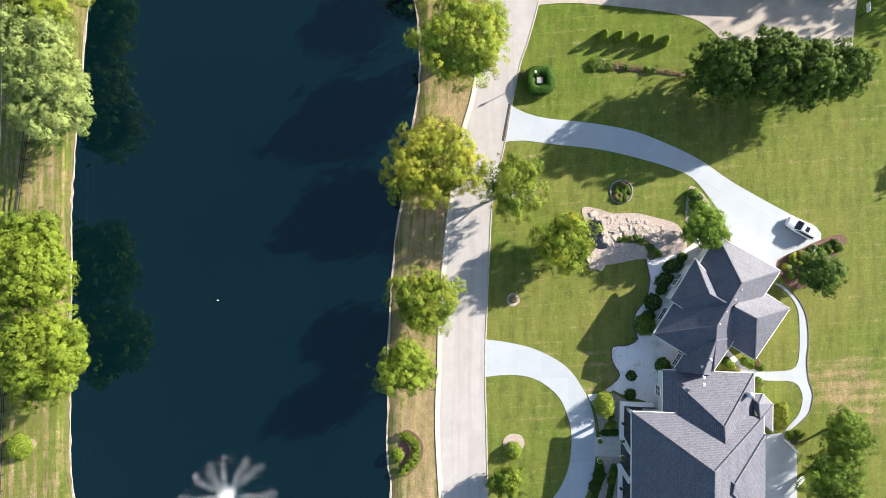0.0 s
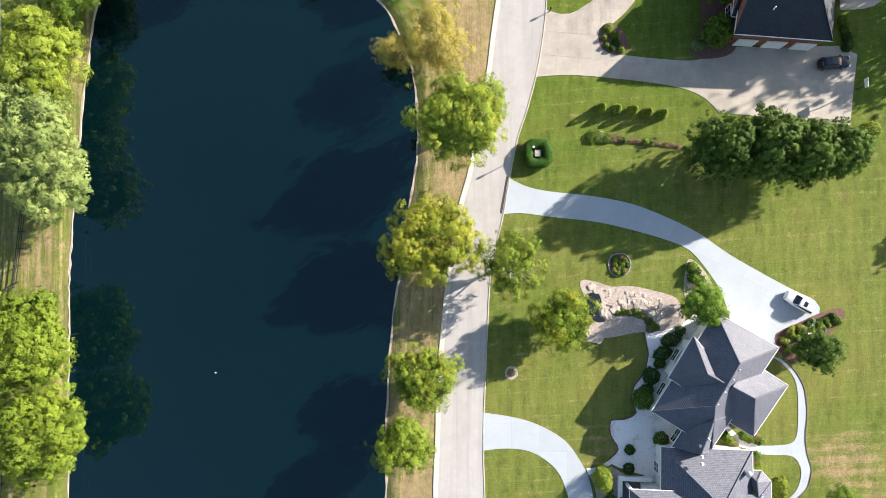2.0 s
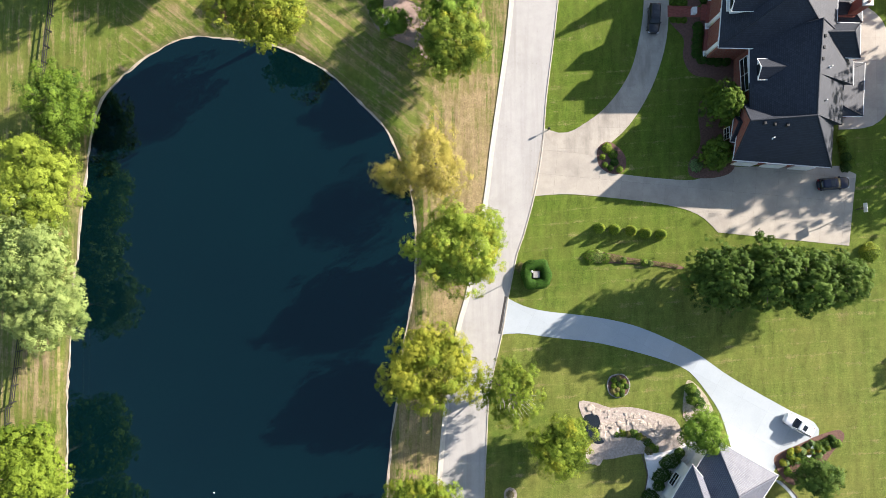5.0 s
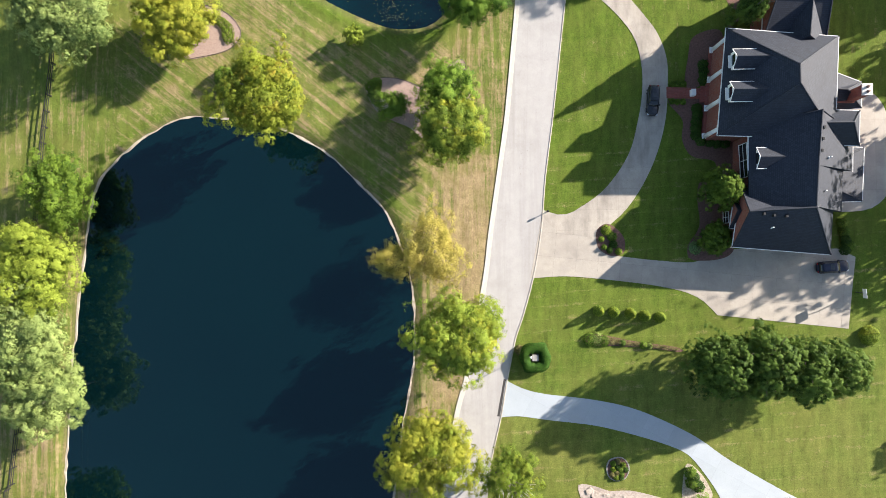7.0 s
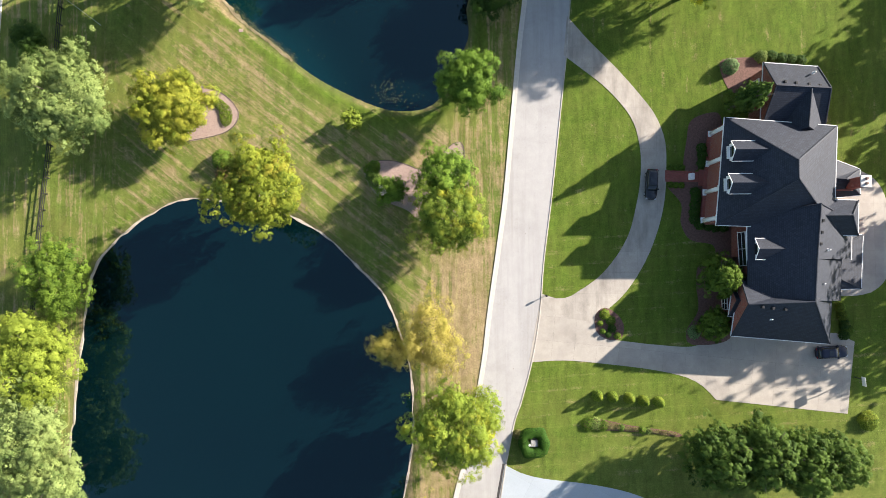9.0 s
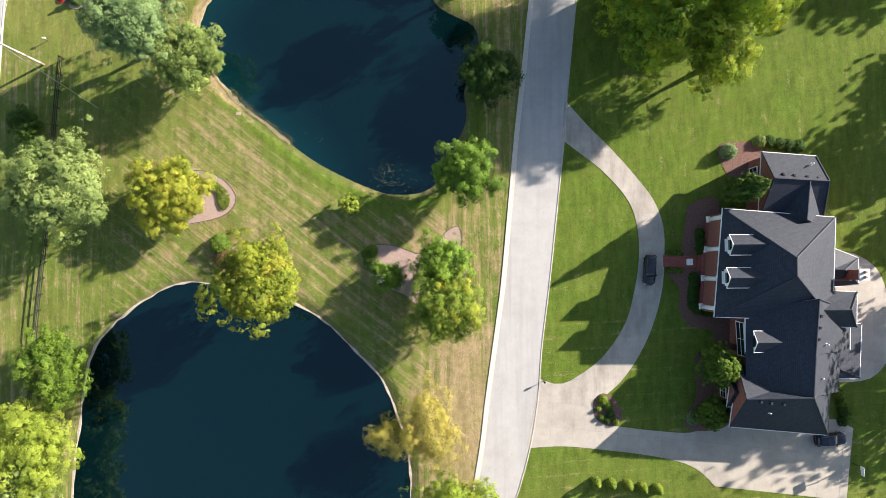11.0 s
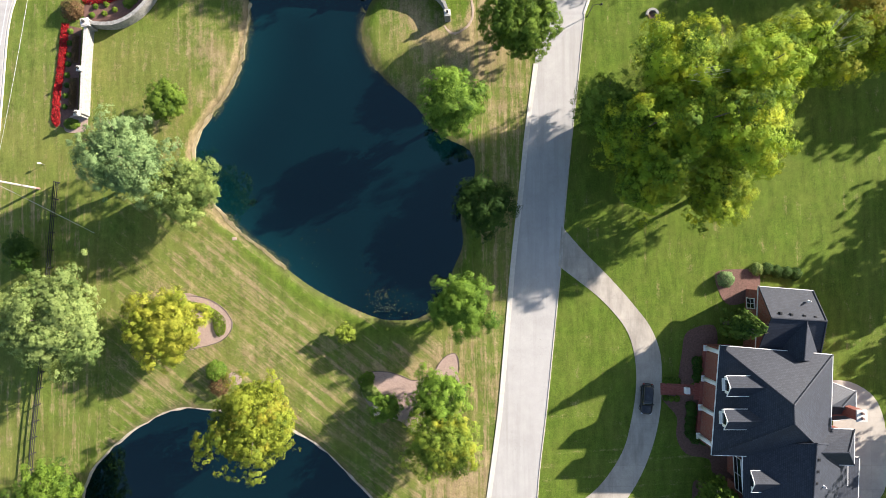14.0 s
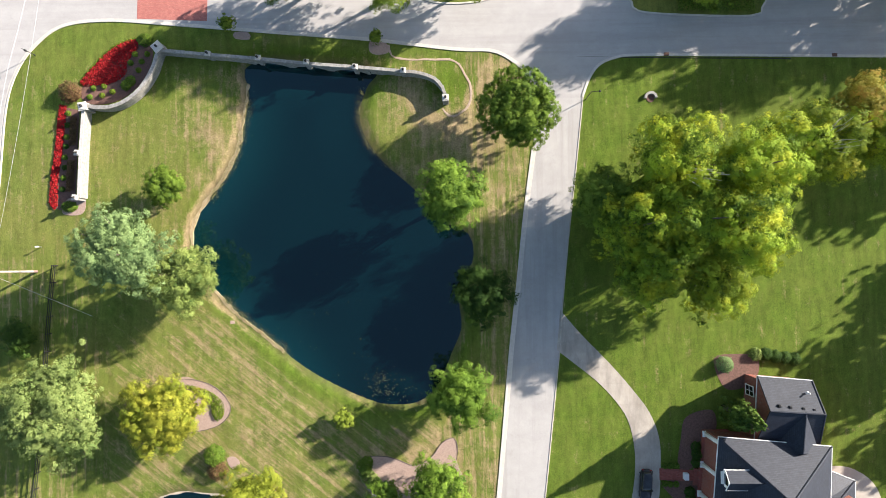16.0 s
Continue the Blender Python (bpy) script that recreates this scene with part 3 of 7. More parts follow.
POND_2 = spline([(-29.8, 134.5), (-30.5, 129.2), (-31.6, 123.8), (-32.6, 119.7), (-34.8, 115.6), (-37.1, 112.5), (-39.1, 109.3), (-39.6, 105.7), (-38.9, 102.6), (-36.2, 98.5), (-32.5, 94.6), (-28.0, 91.1), (-24.9, 88.4), (-20.8, 85.4), (-16.4, 83.0), (-11.9, 81.0), (-8.4, 80.1), (-3.9, 80.5), (-0.8, 83.1), (1.5, 88.4), (2.9, 91.9), (2.6, 96.4), (3.8, 99.9), (5.0, 103.5), (4.2, 106.6), (1.7, 108.0), (-1.4, 109.8), (-3.6, 113.0), (-5.9, 115.2), (-9.0, 118.0), (-11.7, 121.6), (-12.9, 124.8), (-12.7, 127.6), (-11.6, 130.7), (-11.1, 133.3)], 1.2, True)


gx = np.concatenate([[-3000, -1200, -500, -250, -150, -110], np.arange(-88, 12, 0.6), np.arange(12, 96, 1.0), [110, 150, 250, 500, 1200, 3000]])
gy = np.concatenate([[-3000, -1200, -500, -250, -160, -120], np.arange(-100, 152, 0.6), [160, 180, 250, 500, 1200, 3000]])
GX, GY = np.meshgrid(gx, gy)
vx, vy = GX.ravel(), GY.ravel()
d1, d2 = inside_distance(vx, vy, POND_1), inside_distance(vx, vy, POND_2)
deep = np.maximum(d1, d2)
# the bank falls from the lawn to just under the water at the shore line, then on down
vz = np.where(deep > -1.6, WATER - 0.02 - 0.48 * deep / 1.6 * np.where(deep < 0, 1.0, 0.0) - np.maximum(deep, 0) * 0.45, 0.0)
vz = np.clip(vz, -2.2, 0.0)
hill = 0.015 * np.sin(vx * 0.19) * np.cos(vy * 0.13)
vz = vz + np.where(deep < -4, np.minimum(hill, 0.0), 0.0)
nx, ny = len(gx), len(gy)
idx = np.arange(nx * ny).reshape(ny, nx)
quads = np.stack([idx[:-1, :-1], idx[:-1, 1:], idx[1:, 1:], idx[1:, :-1]], -1).reshape(-1, 4)
ground_me = bpy.data.meshes.new("ground")
ground_me.from_pydata(np.stack([vx, vy, vz], 1).tolist(), [], quads.tolist())
ground_me.update()
ground_me.shade_smooth()
ground_me.materials.append(LAWN)


def soft(x, a, b):
    t = np.clip((x - a) / (b - a), 0, 1)
    return t * t * (3 - 2 * t)


def spot(cx, cy, rx, ry, turn=0.0):
    c, s = math.cos(turn), math.sin(turn)
    u, v = (vx - cx) * c + (vy - cy) * s, -(vx - cx) * s + (vy - cy) * c
    return np.clip(1.25 - np.hypot(u / rx, v / ry), 0, 1)


# line of the street's western kerb, used to part the verge from the gardens
STREET_W = spline([(-1.8, -45.9), (-2.6, -35.1), (-3.2, -23.9), (-2.9, -15.3), (-2.7, -7.5), (-2.0, 2.0), (-0.9, 11.6), (0.6, 20.3), (2.4, 26.9)] + [(4.9, 40.3), (5.8, 47.4), (7.1, 56.2)] + [(7.9, 61.7), (8.6, 67.0), (10.0, 81.2)] + [(10.9, 90.2), (12.0, 99.0), (13.2, 109.6), (14.7, 120.2)], 1.5)
STREET_E = spline([(4.7, -45.8), (4.4, -35.0), (4.2, -23.8), (4.0, -15.3), (4.3, -6.7), (4.7, 2.0), (5.3, 10.7), (7.2, 19.4), (8.2, 25.1), (9.6, 31.7)] + [(10.5, 34.2), (12.3, 40.7), (13.6, 48.2), (14.3, 56.2)] + [(15.6, 66.1), (17.1, 79.3)] + [(18.3, 90.1), (18.5, 93.6), (19.8, 106.0), (21.1, 116.6), (22.4, 128.2)], 1.5)
sw = np.interp(vy, [p[1] for p in STREET_W], [p[0] for p in STREET_W])
west = soft(sw - vx, -1, 1)
dry = 0.2 + 0.3 * west
dry += 0.42 * west * soft(vx, sw - 11.5, sw - 3) * (vy < 60)
for cx, cy, rx, ry, turn, w in (((9.5, 131.1, 6, 10, 0, 0.45), (6.3, 121.7, 5, 5, 0, 0.4), (59.3, -18.4, 9, 6, 0, 0.6), (-0.7, 47.8, 6, 9, 0, 0.35), (4.5, 44.2, 5, 9, 0, 0.3), (-64.8, 12.6, 4, 6, 0, 0.25), (-17.5, 84.2, 10, 5, -0.6, -0.1), (-3.3, 72.4, 8, 5, 0, 0.2), (-0.8, 126.8, 9, 6, 0, 0.35), (-35.6, 121.0, 2.5, 9, 0.5, 0.3), (-7.4, 78.9, 9, 5, 0, -0.15), (-4.4, -26.4, 4, 9, 0, 0.3), (23.1, -16.9, 4, 5, 0, 0.4), (-54.3, 119.5, 6, 14, 0, -0.1), (-69.1, 80.3, 14, 12, 0, -0.35), (-50.1, 95.0, 12, 8, 0, -0.3), (2.0, 130.0, 4.5, 4.5, 0, -0.5), (-9.5, 127.0, 3.5, 8, 0.3, -0.3), (-48, 122, 8, 10, 0, -0.12))):
    dry += w * spot(cx, cy, rx, ry, turn)
dry -= 0.3 * west * soft(vy, 132, 136)
dry += 0.07 * west * soft(vy, 62, 74)
# a greener bank along the northern pond and a greener lawn by the fence
bank = west * np.clip(1 - np.abs(deep + 2.2) / 2.8, 0, 1) * soft(vx, -34, -29) * soft(vy, 71, 76) * (1 - soft(vy, 90, 97))
fence_lawn = west * (1 - soft(vx, -52, -45)) * soft(vy, 44, 52) * (1 - soft(vy, 100, 110))
dry -= 0.4 * bank + 0.13 * fence_lawn + west * soft(vy, 100, 108) * (0.1 * (1 - soft(vx, -34, -28)) + 0.14 * (1 - soft(vx, -62, -57)))
dry += 0.75 * west * np.clip(1 - np.abs(deep + 0.8) / 0.9, 0, 1) * (1 - soft(vx, -34, -27)) * soft(vy, 92, 98)
dry = np.clip(dry, 0, 1.1)
mud = np.clip(1 - np.abs(deep + 0.5) / 0.7, 0, 1) * 0.45 + soft(deep, -0.2, 0.3)
right = 1 - west
north = soft(vy, 100, 107)
field = west * soft(vy, 44, 52) * soft(vx, -57, -50) * (1 - north)
left = west * np.maximum((1 - soft(vx, -57, -50)) * (1 - 0.5 * north), 0.45 * north)
verge = west * soft(vx, sw - 12, sw - 8)
far = soft(vy, 58, 74)
mow = np.stack([right * (1 - far) * 0.85, field * (1 - verge) * 0.85, np.clip(left + verge + right * far * 0.5, 0, 1), np.ones_like(vx)], 1)
lush = (1 - west) * soft(vy, 12, 45) * 0.85 + np.clip(1 - np.abs(deep + 1.6) / 1.4, 0, 1) * 0.7 + west * soft(vy, 124, 130) * 0.5 + spot(2.0, 130.0, 4.5, 4.5) * 0.8 + 0.5 * bank + 0.2 * fence_lawn
for name, values in (("dry", dry), ("mud", mud), ("lush", lush)):
    at = ground_me.attributes.new(name, "FLOAT", "POINT")
    at.data.foreach_set("value", values.astype(np.float32))
at = ground_me.attributes.new("mow", "FLOAT_COLOR", "POINT")
at.data.foreach_set("color", mow.astype(np.float32).ravel())
ground = tagged(new("ground", ground_me), "mown lawn with green bands and dry straw-coloured patches", "lawn", kind="structure")


def pond(name, outline, label, shallow_w):
    """A water sheet, a little wider than the shore so that the bank cuts it."""
    o = np.array(outline)
    x = np.arange(o[:, 0].min() - 1, o[:, 0].max() + 1.5, 1.0)
    y = np.arange(o[:, 1].min() - 1, o[:, 1].max() + 1.5, 1.0)
    X, Y = np.meshgrid(x, y)
    d = inside_distance(X.ravel(), Y.ravel(), outline)
    idx = np.arange(len(d)).reshape(X.shape)
    q = np.stack([idx[:-1, :-1], idx[:-1, 1:], idx[1:, 1:], idx[1:, :-1]], -1).reshape(-1, 4)
    q = q[(d[q] > -1.5).any(1)]
    used, inv = np.unique(q, return_inverse=True)
    me = bpy.data.meshes.new(name)
    me.from_pydata(np.stack([X.ravel()[used], Y.ravel()[used], np.full(len(used), WATER)], 1).tolist(), [], inv.reshape(-1, 4).tolist())
    me.update()
    me.materials.append(WATER_MAT)
    at = me.attributes.new("shallow", "FLOAT", "POINT")
    at.data.foreach_set("value", (shallow_w(X.ravel()[used], Y.ravel()[used]) * np.clip(1 - d[used] / 9.0, 0, 1) ** 1.5).astype(np.float32))
    return tagged(new(name, me), label, "pond water", kind="structure")


pond("water_south", POND_1, "dark blue still pond water reflecting the trees", lambda x, y: 0.0 * x)
pond("water_north", POND_2, "dark blue pond water, greener along the bank", lambda x, y: soft(-x, 12, 24) * 0.8)
strip("shore_edging", offset_line(POND_1 + POND_1[:1], 0.1), 0.3, -0.9, WATER + 0.08, SHORE, 0.7, label="pale rough stone edging along the pond shore", category="shore edging")

# the street: concrete with kerbs and a pale gutter
street = [p for p in STREET_E] + [p for p in STREET_W[::-1]]
slab("road", street, 0.03, ROAD, label="pale concrete residential street with fine cracks", category="road", turn=math.pi / 2)
strip("gutter_west", offset_line(STREET_W, 0.2), 0.5, -0.2, 0.036, KERB, label="pale concrete gutter beside the street", category="gutter")
strip("kerb_west", offset_line(STREET_W, -0.19), 0.3, -0.2, 0.09, KERB, label="raised pale concrete kerb", category="kerb")
strip("kerb_east", offset_line(STREET_E, 0.1), 0.2, -0.2, 0.085, rough_stuff("stained_kerb_concrete", (0.30, 0.265, 0.22), (0.44, 0.40, 0.345), 1.2, 20.0, stain=(0.22, 0.19, 0.16)), label="raised pale concrete kerb", category="kerb")

# the avenue across the top with its junction
avenue = spline([(14.7, 120.1), (14.6, 128.3), (13.5, 131.9), (11.3, 134.0), (8.2, 135.5), (2.0, 135.9), (-11.5, 137.7), (-25.1, 139.0), (-34.2, 139.9), (-43.4, 140.8), (-53.5, 141.6), (-60.9, 140.8), (-65.5, 137.5), (-68.3, 133.4), (-69.9, 127.9), (-70.7, 117.9), (-71.6, 104.3), (-73.8, 64.1)], 0.8) + [(-84.8, 64.1), (-86.5, 161.7), (98.9, 157.0), (98.0, 133.0), (69.5, 133.6), (46.2, 134.2)] + spline([(35.7, 134.4), (31.3, 134.5), (27.8, 134.2), (25.1, 133.1), (23.5, 130.9), (22.4, 128.0)], 0.8)
slab("avenue", avenue, 0.034, AVENUE, label="wide pale concrete avenue with dappled tree shade", category="road")
strip("kerb_north", spline([(14.9, 122.0), (14.6, 128.3), (13.5, 131.9), (11.3, 134.0), (8.2, 135.5), (2.0, 135.9), (-11.5, 137.7), (-25.1, 139.0), (-34.2, 139.9), (-43.4, 140.8), (-53.5, 141.6), (-60.9, 140.8), (-65.5, 137.5), (-68.3, 133.4), (-69.9, 127.9), (-70.7, 117.9), (-71.6, 104.3), (-73.8, 64.1)], 0.8), 0.26, -0.2, 0.12, KERB, label="pale concrete kerb round the corner", category="kerb")
strip("kerb_corner", spline([(22.4, 128.0), (23.5, 130.9), (25.1, 133.1), (27.8, 134.2), (31.3, 134.5), (46.2, 134.2), (69.5, 133.6), (98.0, 133.0)], 0.8), 0.4, -0.2, 0.12, KERB, label="pale concrete kerb round the corner", category="kerb")
slab("crossing_paving", [(-48.6, 145.5), (-37.2, 145.2), (-37.3, 141.3), (-48.7, 141.9)], 0.042, RED_PAVE, label="red brick crossing paving in the avenue", category="paving")

# driveways
slab("driveway_blue", spline([(8.1, 25.0), (10.4, 23.8), (13.9, 22.9), (20.8, 22.1), (26.8, 20.9), (32.0, 18.9), (37.1, 16.3), (42.1, 12.8), (50.5, 8.0), (54.3, 6.1), (54.9, 4.1), (52.1, 2.7), (49.2, 1.0)], 1.2) + [(48.0, -1.6), (42.0, 1.6)] + spline([(41.2, 4.6), (40.2, 7.6), (38.3, 10.6), (35.7, 13.7), (32.8, 15.1), (27.6, 16.7), (21.6, 18.1), (14.7, 18.9), (10.0, 19.5), (7.2, 19.3)], 1.2), 0.045, LIGHT_DRIVE, label="pale blue-white concrete driveway", category="driveway", turn=-0.5)
slab("driveway_loop", spline([(3.8, -11.0), (7.7, -11.5), (12.0, -12.6), (16.3, -15.0), (18.8, -18.2), (20.3, -21.6), (20.9, -26.2), (20.4, -31.3), (19.1, -34.9), (16.1, -39.8), (11.0, -43.6), (4.0, -45.4)], 1.0) + spline([(4.0, -39.9), (7.6, -39.0), (11.5, -37.5), (14.5, -34.7), (16.2, -31.8), (17.0, -28.8), (17.1, -24.6), (15.8, -20.5), (13.7, -18.2), (11.1, -16.8), (7.7, -16.4), (3.8, -16.8)], 1.0), 0.045, LIGHT_DRIVE, label="pale blue-white concrete loop driveway", category="driveway")
COURT_LINE = spline([(14.0, 51.2), (16.7, 50.3), (21.1, 49.4), (22.3, 47.2), (22.3, 45.5), (24.0, 44.2), (26.2, 43.9), (31.3, 43.3), (36.9, 43.0), (40.1, 44.2)], 1.0) + [(43.0, 45.0), (58.7, 45.0), (61.4, 43.7), (60.9, 39.8), (60.1, 32.8), (51.7, 33.7)] + spline([(40.4, 34.9), (38.5, 36.9), (36.0, 38.3), (31.3, 39.4), (24.4, 40.3), (17.5, 40.9), (11.9, 40.6)], 1.0)
court = slab("driveway_brick_house", COURT_LINE, 0.03, JOINT, label="beige concrete driveway with parking court", category="driveway")


def clip_cell(poly, x0, x1, y0, y1):
    """The part of an outline inside an upright rectangle."""
    for axis, limit, keep in ((0, x0, 1), (0, x1, -1), (1, y0, 1), (1, y1, -1)):
        out = []
        for p, q in zip(poly, poly[1:] + poly[:1]):
            a, b = (p[axis] - limit) * keep, (q[axis] - limit) * keep
            if a >= 0:
                out.append(p)
            if a * b < 0:
                t = a / (a - b)
                out.append((p[0] + (q[0] - p[0]) * t, p[1] + (q[1] - p[1]) * t))
        poly = out
        if len(poly) < 3:
            return []
    return poly


# the cast panels of the court, one by one
cc, cs = math.cos(-0.1), math.sin(-0.1)
flat_court = [(x * cc + y * cs, -x * cs + y * cc) for x, y in COURT_LINE]
lo_x, lo_y = min(p[0] for p in flat_court), min(p[1] for p in flat_court)
for i in range(22):
    for j in range(10):
        cell = clip_cell(flat_court, lo_x + i * 3.4 + 0.012, lo_x + (i + 1) * 3.4 - 0.012, lo_y + j * 3.7 - 0.788, lo_y + (j + 1) * 3.7 - 0.812)
        size = abs(sum(p[0] * q[1] - q[0] * p[1] for p, q in zip(cell, cell[1:] + cell[:1]))) / 2
        if size > 0.05:
            slab("concrete_panel", [(x * cc - y * cs, x * cs + y * cc) for x, y in cell], 0.045, PANEL, 0.06, parent=court)
slab("driveway_crescent", spline([(18.4, 94.6), (21.6, 90.8), (25.9, 86.3), (29.3, 82.3), (31.9, 78.7), (33.3, 74.7), (33.4, 70.3), (33.0, 65.1), (31.6, 59.8), (29.4, 55.0), (26.7, 51.1), (24.1, 48.7), (21.9, 46.8)], 1.0) + spline([(16.3, 47.7), (14.0, 50.3), (17.6, 50.5), (19.8, 51.6), (22.9, 53.8), (25.5, 56.8), (27.5, 60.3), (28.6, 64.2), (29.4, 68.6), (29.5, 73.0), (28.6, 77.4), (26.7, 80.5), (23.7, 83.7), (20.6, 86.2), (17.8, 88.4)], 1.0), 0.05, COURT, label="beige concrete crescent drive, weathered grey", category="driveway")
slab("rear_patio", spline([(59.4, 70.5), (61.9, 70.3), (64.9, 68.6), (66.5, 66.0), (67.2, 61.7), (67.0, 54.9), (65.2, 51.9), (62.7, 50.8), (58.9, 50.6)], 1.0), 0.05, DRIVE, label="beige concrete rear patio", category="patio")
slab("brick_walk", [(33.2, 70.2), (41.7, 69.7), (41.7, 68.2), (33.2, 68.4)], 0.055, PAVER, label="red brick garden walk", category="walk")
slab("rear_walk", spline([(47.7, -2.3), (49.9, -4.0), (51.3, -6.5), (51.5, -10.8), (51.2, -14.2), (50.2, -15.4), (47.6, -15.7), (44.3, -15.7)], 0.7) + spline([(44.3, -16.9), (47.6, -17.1), (49.7, -17.1), (51.1, -17.7), (51.8, -19.7), (51.1, -22.2), (49.6, -23.9), (47.5, -26.9)], 0.7) + spline([(48.7, -25.2), (50.9, -23.6), (52.6, -21.8), (53.2, -19.2), (52.6, -16.9), (52.4, -14.2), (52.8, -10.8), (52.4, -7.4), (51.2, -4.8), (49.1, -2.7)], 0.7), 0.045, LIGHT_DRIVE, label="narrow pale concrete garden path", category="path")
slab("gravel_court", spline([(28.8, 1.6), (30.5, 2.9), (34.8, 2.9), (37.8, 5.4), (39.8, 0.3), (36.8, -7.4), (33.3, -12.6), (34.6, -15.1), (30.7, -21.1), (28.2, -20.2), (25.2, -19.4), (23.1, -18.1), (24.6, -16.4), (23.5, -14.3), (23.5, -12.2), (25.7, -11.9), (27.4, -10.9), (26.6, -8.7), (27.3, -6.6), (28.7, -4.4), (29.2, -1.4)], 0.8, True), 0.04, WHITE_GRAVEL, label="pale pinkish gravel round the white house", category="gravel bed")
slab("gravel_pond_bed", spline([(19.0, 9.1), (21.6, 8.9), (23.7, 8.2), (26.7, 8.3), (30.1, 7.6), (33.5, 6.5), (34.4, 4.6), (34.8, 2.9), (31.8, 1.6), (28.4, 1.3), (26.2, 1.0), (23.2, 0.4), (20.8, 0.7), (20.2, 2.0), (22.0, 4.2), (19.8, 6.3)], 0.8, True), 0.052, GRAVEL, label="pale gravel and rock bed", category="gravel bed")
slab("house_terrace", [(46.2, -25.2), (50.0, -24.7), (50.8, -28.5), (50.7, -36.0), (46.0, -41.1)], 0.06, LIGHT_DRIVE, label="pale concrete terrace", category="terrace")
slab("court_path", spline([(19.7, -19.3), (21.4, -19.1), (23.1, -18.1), (24.4, -17.2)], 0.6) + spline([(24.8, -17.9), (23.4, -18.7), (21.5, -19.8), (20.0, -20.3)], 0.6), 0.05, WHITE_GRAVEL, label="narrow pale path from drive to gravel court", category="path")
slab("side_path", spline([(40.3, -11.8), (41.8, -13.5), (43.4, -14.9), (45.5, -15.6)], 0.6) + spline([(45.5, -16.4), (42.7, -15.9), (41.1, -14.6), (39.4, -12.7)], 0.6), 0.05, WHITE_GRAVEL, label="narrow pale path behind the white house", category="path")
strip("court_edging", spline([(28.4, 1.3), (28.9, -0.6), (29.2, -1.9), (28.6, -4.7), (27.1, -6.8), (26.5, -9.0), (27.2, -10.9), (25.5, -11.9), (23.5, -12.1), (23.4, -14.3), (24.5, -16.4), (22.9, -18.1)], 0.6), 0.16, -0.1, 0.11, BARK, 0.2, label="dark timber edging round the gravel", category="bed edging")
strip("path_edging", spline([(49.2, -2.6), (51.3, -4.7), (52.5, -7.3), (52.8, -10.8), (52.5, -14.2), (52.7, -16.9), (53.3, -19.2), (52.6, -21.9), (50.9, -23.7)], 0.6), 0.16, -0.1, 0.11, BARK, 0.2, label="dark edging along the garden path", category="bed edging")
strip("tar_strip", offset_line([p for p in STREET_E if 18.6 < p[1] < 26.6], -0.32), 0.42, 0.0, 0.05, rough_stuff("dark_tar", (0.035, 0.032, 0.032), (0.06, 0.055, 0.052), 2.0, 20.0), 0.15, label="dark tar strip along the kerb at the driveway mouth", category="tar strip")
strip("road_joint", [(7.5, 135.6), (11.4, 135.2), (19.8, 134.6), (29.5, 134.2), (54.9, 133.5)], 0.15, 0.0, 0.046, BLACK_WOOD, 0.5, label="dark tar joint across the junction", category="road joint")
strip("lane_line", spline([(-67.0, 145.4), (-68.3, 139.9), (-69.9, 133.4), (-71.4, 124.3)], 0.8), 0.12, 0.0, 0.042, WHITE, label="thin worn white line on the avenue", category="road marking")
strip("gutter_north", offset_line(spline([(14.6, 128.3), (13.5, 131.9), (11.3, 134.0), (8.2, 135.5), (2.0, 135.9), (-11.5, 137.7), (-25.1, 139.0), (-34.2, 139.9), (-43.4, 140.8), (-53.5, 141.6), (-60.9, 140.8), (-65.5, 137.5), (-68.3, 133.4), (-69.9, 127.9), (-70.7, 117.9), (-71.6, 104.3)], 0.8), 0.3), 0.34, -0.1, 0.04, KERB, label="pale gutter along the avenue kerb", category="gutter")
strip("sandy_bank", offset_line(spline([(-30.4, 131.0), (-31.6, 123.7), (-32.5, 119.7), (-34.8, 115.6), (-37.1, 112.5), (-39.1, 109.3), (-39.5, 105.7), (-38.9, 102.6), (-36.1, 98.5), (-32.5, 94.6), (-28.0, 91.1), (-24.8, 88.4)], 0.7), 0.3), 0.55, -0.8, -0.36, rough_stuff("bank_sand", (0.28, 0.215, 0.12), (0.44, 0.35, 0.21), 2.0, 12.0, bump=0.7, stain=(0.16, 0.15, 0.05)), 0.55, label="eroded sandy bank along the water", category="bank")


